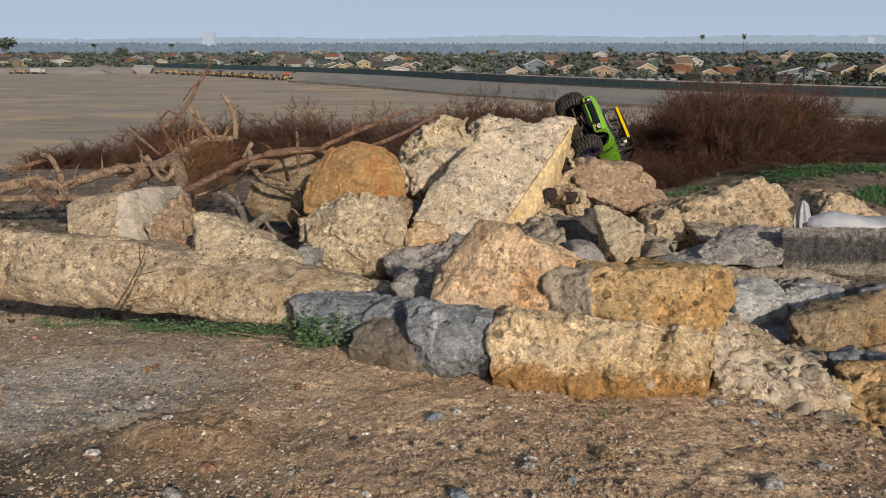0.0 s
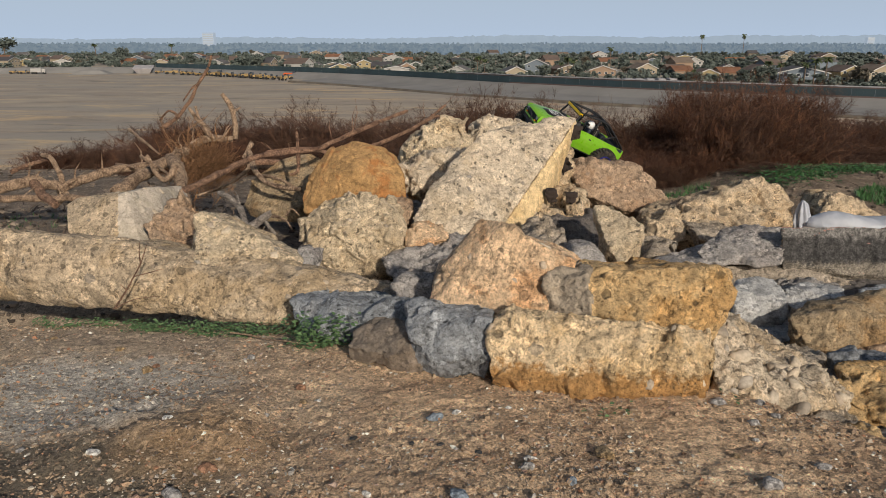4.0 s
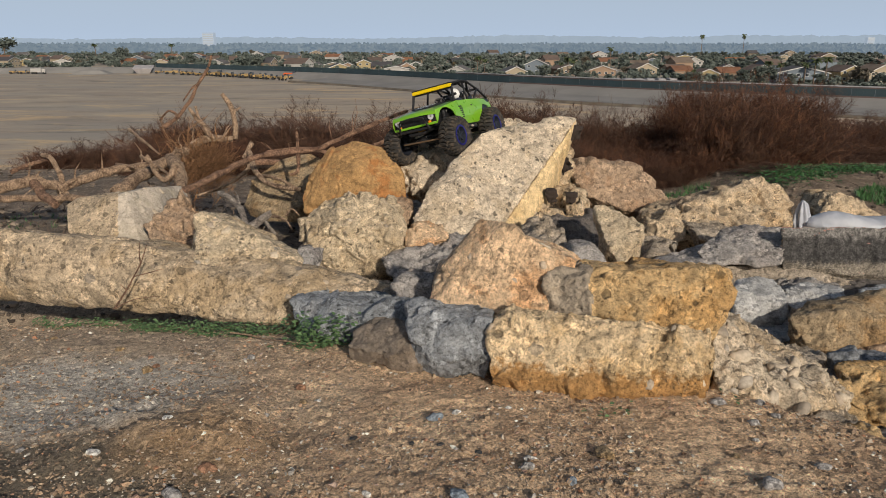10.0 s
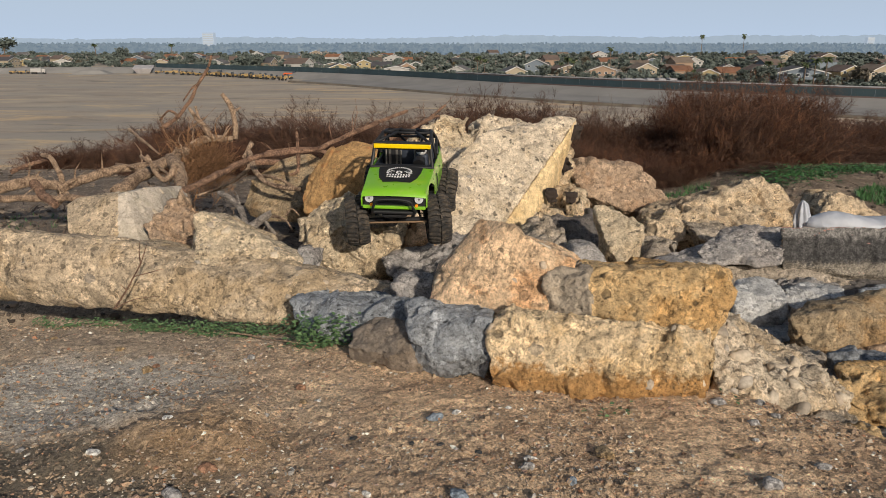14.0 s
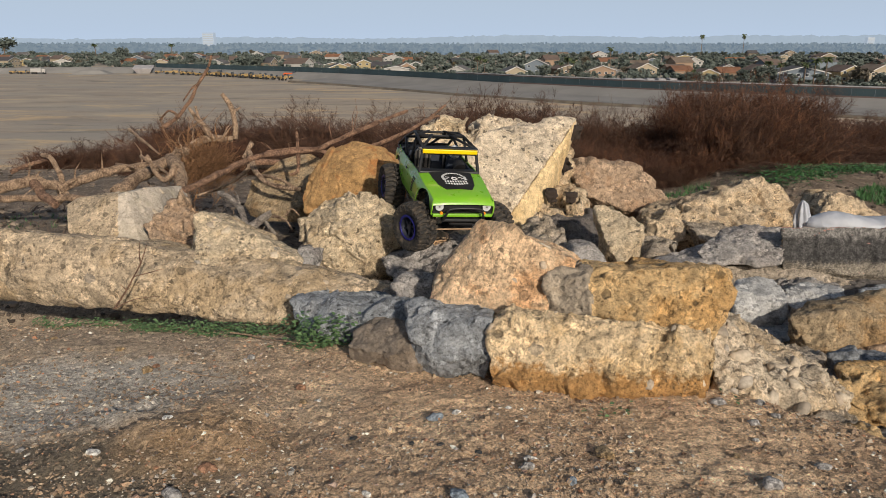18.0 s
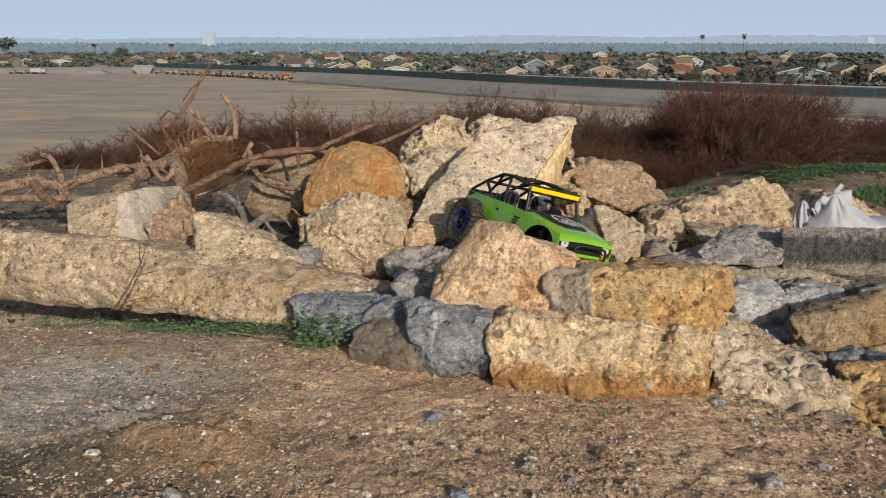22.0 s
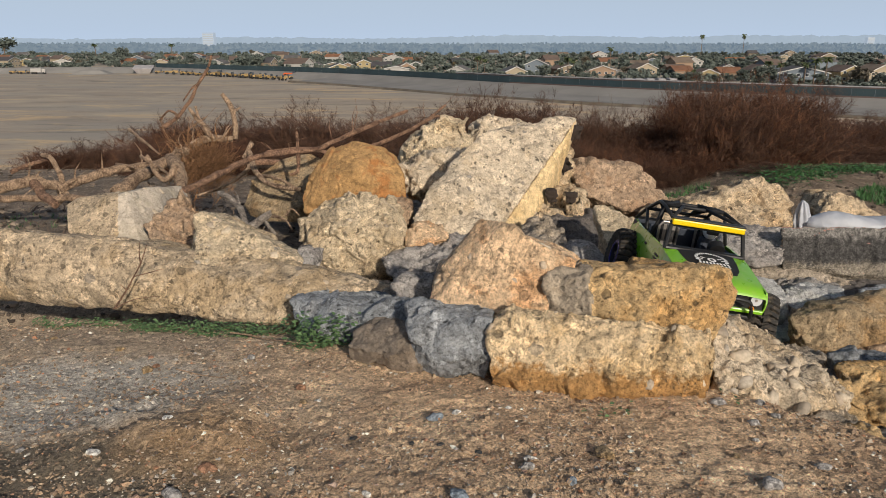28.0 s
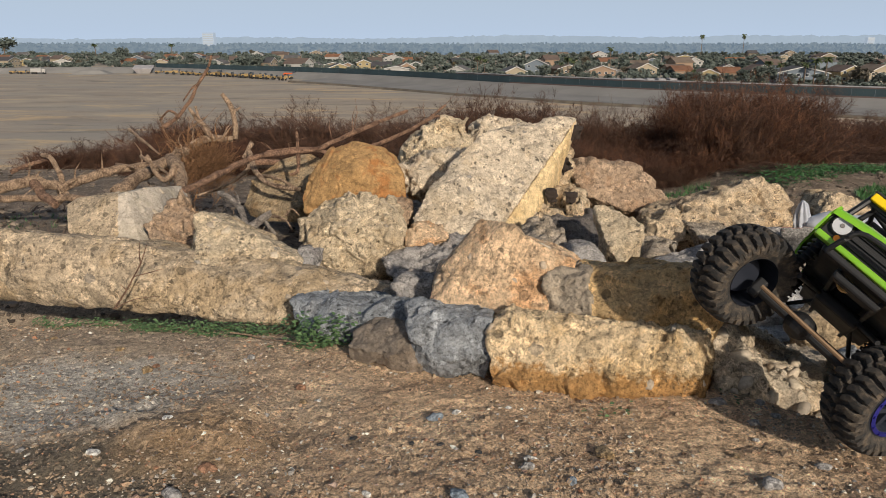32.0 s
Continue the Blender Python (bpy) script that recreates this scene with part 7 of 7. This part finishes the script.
    for k in range(9):
        x = -0.028 + 0.007 * k
        for y0, y1 in ((0.124, 0.134), (0.137, 0.150 - abs(x) * 0.25)):
            bm.faces.new([bm.verts.new(spot(px, py)) for px, py in ((x - 0.0022, y0), (x + 0.0022, y0), (x * 1.05 + 0.0022, y1), (x * 1.05 - 0.0022, y1))])
    for s in (-1, 1):
        for k in range(3):
            x, y = s * (0.013 + 0.006 * k), 0.104 + 0.007 * k
            bm.faces.new([bm.verts.new(spot(x + dx, y + dy)) for dx, dy in ((0, 0), (s * 0.010, -0.004), (s * 0.010, 0.0), (0, 0.004))])
    cpart("emblem", bm, WHITE, panel, "white plain emblem shapes")
    # nose
    bm = bmesh.new()
    box(bm, (-0.080, 0.200, 0.112), (0.080, 0.214, 0.147), 0.002)
    for k in range(3):
        box(bm, (-0.048, 0.213, 0.118 + 0.009 * k), (0.048, 0.2165, 0.1215 + 0.009 * k), 0.0006)
    cpart("grille", bm, BLACK, car, "black grille with bars")
    for s in (-1, 1):
        bm = bmesh.new()
        tube(bm, [(s * 0.064, 0.208, 0.133), (s * 0.064, 0.2175, 0.133)], 0.0118, 0.0110, 24)
        lamp = cpart("headlight", bm, LENS, car, "round white headlight")
        bm = bmesh.new()
        tube(bm, [(s * 0.064, 0.2172, 0.133), (s * 0.064, 0.2186, 0.133)], 0.0030, 0.0024, 14)
        cpart("bulb", bm, STEEL, lamp, "small grey bulb centre")
        bm = bmesh.new()
        ring = [(s * 0.064 + 0.0121 * math.cos(2 * math.pi * k / 24), 0.2165, 0.133 + 0.0121 * math.sin(2 * math.pi * k / 24)) for k in range(25)]
        tube(bm, ring, 0.0016, None, 6)
        cpart("lamp_bezel", bm, BLACK, lamp, "black headlight bezel")
        bm = bmesh.new()
        tube(bm, [(s * 0.058, 0.210, 0.1165), (s * 0.058, 0.2215, 0.1165)], 0.004, 0.004, 12)
        cpart("indicator", bm, AMBER, car, "amber indicator lens")
    bm = bmesh.new()
    box(bm, (-0.056, 0.208, 0.094), (0.056, 0.228, 0.103), 0.003)
    bumper = cpart("bumper", bm, BLACK, car, "black front bumper")
    bm = bmesh.new()
    tube(bm, smooth_line([(-0.055, 0.226, 0.098), (-0.050, 0.236, 0.118), (-0.036, 0.240, 0.136), (0.036, 0.240, 0.136), (0.050, 0.236, 0.118), (0.055, 0.226, 0.098)], 4), 0.0035)
    cpart("bull_bar", bm, BLACK, bumper, "black tubular bull bar")
    bm = bmesh.new()
    box(bm, (-0.055, -0.250, 0.100), (0.055, -0.236, 0.114), 0.003)
    cpart("bumper", bm, BLACK, car, "black rear bumper")
    # cabin
    bm = bmesh.new()
    box(bm, (-0.080, -0.235, 0.118), (0.080, 0.056, 0.126), 0.001)
    for s in (-1, 1):
        box(bm, (s * 0.080 - 0.002, -0.232, 0.124), (s * 0.080 + 0.002, 0.054, 0.166), 0)
    box(bm, (-0.078, -0.232, 0.126), (0.078, -0.226, 0.168), 0.001)
    box(bm, (-0.078, -0.105, 0.126), (0.078, -0.098, 0.186), 0.002)
    box(bm, (-0.040, -0.200, 0.126), (0.040, -0.120, 0.160), 0.006)
    tub = cpart("cabin_tub", bm, NAVY, car, "dark blue moulded cabin interior")
    bm = bmesh.new()
    box(bm, (-0.080, 0.030, 0.150), (0.080, 0.060, 0.176), 0.004)
    cpart("dashboard", bm, BLACK, tub, "dark dashboard")
    for s in (-1, 1):
        bm = bmesh.new()
        box(bm, (s * 0.042 - 0.022, -0.075, 0.126), (s * 0.042 + 0.022, -0.015, 0.140), 0.005)
        box(bm, (s * 0.042 - 0.022, -0.092, 0.130), (s * 0.042 + 0.022, -0.074, 0.200), 0.006)
        seat = cpart("seat", bm, BLACK, tub, "black bucket seat")
        bm = bmesh.new()
        x = s * 0.042
        tube(bm, [(x - 0.021, -0.074, 0.142), (x - 0.022, -0.076, 0.190), (x - 0.014, -0.078, 0.2005), (x + 0.014, -0.078, 0.2005), (x + 0.022, -0.076, 0.190), (x + 0.021, -0.074, 0.142)], 0.0032, None, 8)
        cpart("seat_rim", bm, STEEL, seat, "silvery rim of the bucket seat")
        bm = bmesh.new()
        for d in (-0.010, 0.010):
            box(bm, (s * 0.042 + d - 0.0035, -0.0735, 0.145), (s * 0.042 + d + 0.0035, -0.0715, 0.196), 0)
        cpart("harness", bm, STEEL, seat, "silver seat harness")
    bm = bmesh.new()
    bmesh.ops.create_uvsphere(bm, u_segments=20, v_segments=14, radius=0.0175, matrix=Matrix.Translation((-0.042, -0.045, 0.2015)) @ Matrix.Diagonal((0.95, 1.12, 1.1, 1)))
    cpart("helmet", bm, WHITE, car, "white dummy racing helmet", True)
    bm = bmesh.new()
    box(bm, (-0.0555, -0.0345, 0.196), (-0.0285, -0.0245, 0.2055), 0.003)
    cpart("helmet_visor", bm, BLACK, car, "dark helmet visor")
    bm = bmesh.new()
    box(bm, (-0.064, -0.066, 0.138), (-0.020, -0.036, 0.186), 0.007, 0.8)
    cpart("dummy_torso", bm, NAVY, car, "dark blue plain dummy bust")
    bm = bmesh.new()
    tube(bm, [(-0.042, 0.020, 0.172), (-0.042, 0.004, 0.180)], 0.017, 0.017, 20)
    cpart("steering_wheel", bm, BLACK, tub, "black steering wheel")
    # screen frame, visor, cage
    bm = bmesh.new()
    for s in (-1, 1):
        tube(bm, [(s * 0.084, 0.060, 0.172), (s * 0.076, 0.042, 0.230)], 0.0045)
    tube(bm, [(-0.084, 0.060, 0.174), (0.084, 0.060, 0.174)], 0.005)
    tube(bm, [(-0.076, 0.042, 0.222), (0.076, 0.042, 0.222)], 0.004)
    cpart("windscreen_frame", bm, BLACK, car, "black windscreen frame")
    bm = bmesh.new()
    box(bm, (-0.078, 0.036, 0.2235), (0.078, 0.052, 0.2355), 0.002)
    visor = cpart("light_bar", bm, YELLOW, car, "yellow light bar cover")
    bm = bmesh.new()
    box(bm, (-0.0795, 0.030, 0.2356), (0.0795, 0.050, 0.2395), 0.0015)
    cpart("light_bar_lid", bm, BLACK, visor, "black strip above the yellow cover")
    runs = []
    for s in (-1, 1):
        runs += [[(s * 0.075, 0.036, 0.236), (s * 0.069, -0.06, 0.243), (s * 0.064, -0.110, 0.240), (s * 0.073, -0.170, 0.208), (s * 0.078, -0.230, 0.170)],
                 [(s * 0.084, -0.050, 0.172), (s * 0.069, -0.060, 0.243)],
                 [(s * 0.030, -0.110, 0.241), (s * 0.034, -0.170, 0.210), (s * 0.020, -0.230, 0.170)],
                 [(s * 0.069, -0.060, 0.243), (s * 0.022, -0.110, 0.243)],
                 [(s * 0.075, 0.036, 0.236), (s * 0.026, -0.060, 0.245)],
                 [(s * 0.083, -0.105, 0.172), (s * 0.073, -0.170, 0.208)],
                 [(s * 0.064, -0.110, 0.240), (s * 0.034, -0.170, 0.210)]]
    runs += [[(-0.069, -0.06, 0.243), (0.069, -0.06, 0.243)], [(-0.064, -0.11, 0.240), (0.064, -0.11, 0.240)], [(-0.073, -0.17, 0.208), (0.073, -0.17, 0.208)], [(-0.078, -0.23, 0.170), (0.078, -0.23, 0.170)]]
    for run in runs:
        bm = bmesh.new()
        tube(bm, run, 0.0040, 0.0040, 8)
        cpart("cage_tube", bm, BLACK, car, "", True)
    # underside
    for y0, y1, z1, text in ((0.066, 0.196, 0.142, "black inner wing under the hood"), (-0.232, -0.100, 0.160, "black inner wing at the rear")):
        bm = bmesh.new()
        box(bm, (-0.064, y0, 0.100), (0.064, y1, z1), 0.004)
        cpart("inner_wing", bm, BLACK, car, text)
    bm = bmesh.new()
    box(bm, (-0.030, 0.196, 0.080), (0.030, 0.216, 0.090), 0.003, 1.12)
    cpart("front_skid", bm, BLACK, car, "black front skid plate")
    for s in (-1, 1):
        bm = bmesh.new()
        box(bm, (s * 0.030 - 0.003, -0.215, 0.088), (s * 0.030 + 0.003, 0.205, 0.104), 0.001)
        cpart("chassis_rail", bm, BLACK, car, "black chassis rail")
        bm = bmesh.new()
        tube(bm, [(s * 0.088, -0.10, 0.086), (s * 0.088, 0.078, 0.086)], 0.004)
        cpart("rock_slider", bm, BLACK, car, "black side slider bar")
    bm = bmesh.new()
    box(bm, (-0.034, -0.06, 0.074), (0.034, 0.05, 0.092), 0.005)
    box(bm, (-0.022, -0.05, 0.092), (0.024, 0.02, 0.116), 0.006)
    cpart("gearbox", bm, BLACK, car, "black gearbox and skid plate")
    bm = bmesh.new()
    box(bm, (-0.020, 0.120, 0.092), (0.020, 0.155, 0.112), 0.003)
    servo = cpart("steering_servo", bm, BLACK, car, "black steering servo")
    bm = bmesh.new()
    tube(bm, [(0.014, 0.155, 0.094), (0.014, 0.163, 0.094)], 0.011, 0.010, 14)
    box(bm, (-0.012, 0.156, 0.089), (0.014, 0.162, 0.098), 0.002)
    cpart("servo_horn", bm, GOLD, servo, "gold servo horn")
    axles = []
    for y in (0.157, -0.157):
        bm = bmesh.new()
        tube(bm, [(-0.092, 0, 0), (0.092, 0, 0)], 0.0072, None, 12)
        bmesh.ops.create_uvsphere(bm, u_segments=14, v_segments=10, radius=0.018, matrix=Matrix.Translation((0.016, 0, 0.0)) @ Matrix.Diagonal((1.1, 1.2, 1, 1)))
        for s in (-1, 1):
            box(bm, (s * 0.084 - 0.007, -0.010, -0.013), (s * 0.084 + 0.007, 0.010, 0.013), 0.003)
        axle = cpart("axle", bm, BLACK, car, "black axle with gear housing")
        axle.location = (0, y * K, 0.063 * K)
        if y > 0:
            bm = bmesh.new()
            tube(bm, [(-0.080, 0.026, 0.002), (0.080, 0.026, 0.002)], 0.0030)
            cpart("steering_rod", bm, BRONZE, axle, "bronze steering rod")
        for s in (-1, 1):
            bm = bmesh.new()
            tube(bm, [(s * 0.030, y * 0.25, 0.085), (s * 0.060, y * 0.95, 0.066)], 0.0034)
            cpart("link", bm, BLACK, car, "black suspension link")
            bm = bmesh.new()
            foot, top = Vector((s * 0.074, y * 0.96, 0.066)), Vector((s * 0.070, y * 0.84, 0.146))
            coil = []
            for k in range(57):
                q = foot.lerp(top, 0.10 + 0.8 * k / 56)
                w = 2 * math.pi * k / 7
                coil.append(q + Vector((math.cos(w), math.sin(w), 0)) * 0.0105)
            tube(bm, coil, 0.0017, None, 5)
            spring = cpart("spring", bm, BLACK, car, "black coil spring")
            bm = bmesh.new()
            tube(bm, [foot, top], 0.0060, 0.0066, 10)
            cpart("damper", bm, BLACK, spring, "black damper body")
        axles.append(axle)
    wheels = []
    for y in (0.157, -0.157):
        for s in (-1, 1):
            w = wheel(car, "wheel", s)
            w.location = (s * 0.108 * K, y * K, 0.064 * K)
            wheels.append(w)
    return car, axles, wheels


TRUCK, AXLES, WHEELS = model_truck()


# ---- what moves ----
def motions():
    rows = [
        (0, pose(0.524, 2.945, 0.014, 52.5, -48.2, 111.4)),
        (1, pose(0.631, 3.065, -0.108, 18.6, -22.0, 120.7)),
        (2, pose(0.640, 3.081, -0.102, 28.4, -31.0, 98.3)),
        (3, pose(0.560, 3.078, -0.070, 26.5, -25.4, 98.1)),
        (6, pose(0.326, 2.940, 0.044, 26.4, -5.4, 115.8)),
        (7, pose(0.233, 2.844, 0.091, 20.8, -12.5, 130.6)),
        (8, pose(0.165, 2.701, 0.106, -5.3, 2.4, 146.3)),
        (9, pose(0.138, 2.621, 0.099, -3.9, 0.1, 158.4)),
        (10, pose(0.027, 2.400, 0.073, 1.1, 14.6, 153.5)),
        (11, pose(-0.044, 2.266, 0.063, -2.3, 2.8, 163.3)),
        (12, pose(-0.109, 2.126, 0.021, -19.1, -9.4, 164.0)),
        (13, pose(-0.103, 1.873, -0.018, -5.6, -2.5, 176.0)),
        (14, pose(-0.098, 1.866, -0.027, -5.6, -0.9, 175.5)),
        (17, pose(-0.058, 1.945, -0.024, -21.3, -3.2, -169.3)),
        (18, pose(-0.016, 1.881, -0.037, -9.2, -4.0, -164.2)),
        (19, pose(0.090, 1.717, -0.102, -8.7, -1.0, -162.7)),
        (20, pose(0.095, 1.746, -0.110, -10.2, 2.1, -159.9)),
        (21, pose(0.088, 1.787, -0.097, -3.0, 6.6, -154.5)),
        (22, pose(0.188, 1.693, -0.116, -1.6, -15.8, -152.6)),
        (23, pose(0.297, 1.616, -0.142, -7.3, 1.9, -144.5)),
        (24, pose(0.340, 1.584, -0.125, 3.1, 0.7, -144.0)),
        (25, pose(0.383, 1.492, -0.098, 14.3, -17.4, -160.8)),
        (28, pose(0.477, 1.410, -0.123, -0.4, -8.5, 178.5)),
        (28.5, pose(0.486, 1.307, -0.085, 3.1, -10.5, -177.2)),
        (29, pose(0.483, 1.232, -0.064, 12.4, -27.2, -178.5)),
        (29.5, pose(0.505, 1.193, -0.054, 19.8, -32.1, 172.5)),
        (30, pose(0.514, 1.150, -0.036, 28.0, -35.5, 169.2)),
        (31, pose(0.537, 1.083, -0.068, 6.5, -33.4, 164.7)),
        (31.5, pose(0.495, 0.956, -0.012, 8.9, -25.2, 151.9)),
        (32, pose(0.459, 0.898, 0.027, 30.6, -33.3, 137.6)),
    ]
    walk(TRUCK, rows)
    # how far each wheel hangs below its rest, in millimetres: front left, front right, rear left, rear right
    hang = [
        (0, -12, -12, -12, -12),
        (1, -8, -8, -8, -8),
        (2, -8, -8, -8, -8),
        (3, -8, -8, 36, -8),
        (6, 28, -8, -8, -8),
        (7, -4, -28, -8, -8),
        (8, 22, -8, -30, -8),
        (9, 16, -14, -10, -8),
        (10, -12, -6, 0, -8),
        (11, -14, -6, 14, -8),
        (12, -22, 0, 36, -8),
        (13, -6, -16, -10, -8),
        (14, -2, -14, -16, -8),
        (17, -8, -20, -8, -8),
        (18, -8, -10, -8, -8),
        (19, -8, -8, -8, 0),
        (20, -8, -8, -8, 12),
        (21, -8, -8, -8, 10),
        (22, -8, -8, -8, 22),
        (23, -8, -8, -8, -8),
        (24, -8, -8, -8, -8),
        (25, -8, 16, -8, -8),
        (28, 2, -8, -8, 20),
        (28.5, 8, -8, -8, 28),
        (29, -12, -32, -8, 4),
        (29.5, -4, -14, -8, 2),
        (30, -24, -30, -8, 6),
        (31, 12, -34, -8, 18),
        (31.5, 12, -34, -8, 18),
        (32, -48, -45, -8, -8),
    ]
    steer = [(0, 0), (3, 0), (6, 15), (7, 10), (8, 5), (9, 15), (10, -5), (11, 0), (12, -10), (13, 12), (14, 12), (17, 10), (18, 25), (19, 15), (21, 15), (22, 0), (24, -5), (25, -22), (28, -20), (28.5, -22), (29, -32), (29.5, -30), (30, -30), (31, -35), (31.5, -35), (32, -38)]
    spin, wheel_rows, axle_rows = 0.0, [[], [], [], []], [[], []]
    spots = [(-0.108, 0.157), (0.108, 0.157), (-0.108, -0.157), (0.108, -0.157)]

    def keys(t, spin):
        turn = float(np.interp(t, [s[0] for s in steer], [s[1] for s in steer]))
        drop = [float(np.interp(t, [h[0] for h in hang], [h[i + 1] for h in hang])) / 1000 for i in range(4)]
        for i, (x, y) in enumerate(spots):
            tilt = -math.degrees(math.atan2(drop[2 * (i // 2) + 1] - drop[2 * (i // 2)], 0.216))
            wheel_rows[i].append((t, pose(x * K, y * K, (0.064 + drop[i]) * K, 0, tilt, turn if i < 2 else 0) @ pose(0, 0, 0, spin)))
        for k in (0, 1):
            left, right = drop[2 * k], drop[2 * k + 1]
            tilt = -math.degrees(math.atan2(right - left, 0.216))
            axle_rows[k].append((t, pose(0, spots[2 * k][1] * K, (0.064 + (left + right) / 2) * K, 0, tilt, 0)))

    keys(0, 0)
    for (t0, a), (t1, b) in zip(rows, rows[1:]):
        way = (a.to_3x3().col[1] + b.to_3x3().col[1]).normalized()
        turned = -math.degrees((b.translation - a.translation).dot(way) / 0.0585)
        n = max(1, math.ceil(abs(turned) / 60))
        for k in range(1, n + 1):
            keys(t0 + (t1 - t0) * k / n, spin + turned * k / n)
        spin += turned
    for w, r in zip(WHEELS, wheel_rows):
        walk(w, r)
    for x, r in zip(AXLES, axle_rows):
        walk(x, r)
    # the wind lifts the bag: billow height and the strip's place and lean
    gusts = [(0, 0, 0), (16.4, 0, 0), (16.8, 0.55, 0), (17.0, 1, 0), (17.2, 0.8, 0), (17.5, 0.0, 0), (17.9, 0.1, 0), (18.2, 0.4, 0), (18.5, 0.88, 0), (19.0, 0.92, 0.05),
             (19.5, 0.92, 0.98), (20.0, 1.0, 1.05), (20.5, 0.95, 1.0), (21.0, 0.9, 0.84), (21.5, 0.85, 0.7), (21.8, 0.78, 0.3), (22.0, 0.66, 0), (22.2, 0.35, 0), (22.4, 0.10, 0), (22.6, 0, 0), (32, 0, 0)]
    walk(BILLOW, [(t, pose(0, 0, -0.175 + 0.175 * g)) for t, g, s in gusts])
    neck_rows, tip_rows = [], []
    for t, g, s in gusts:
        base = pose(-0.014, 0, -0.045 + 0.175 * g, 0, -74 * (1 - s) - 4, 0)
        neck_rows.append((t, base))
        tip_rows.append((t, base @ pose(0, 0, 0.043, 0, -84 * (1 - s) + 8, 0)))
    walk(NECK, neck_rows)
    walk(TIP, tip_rows)


motions()
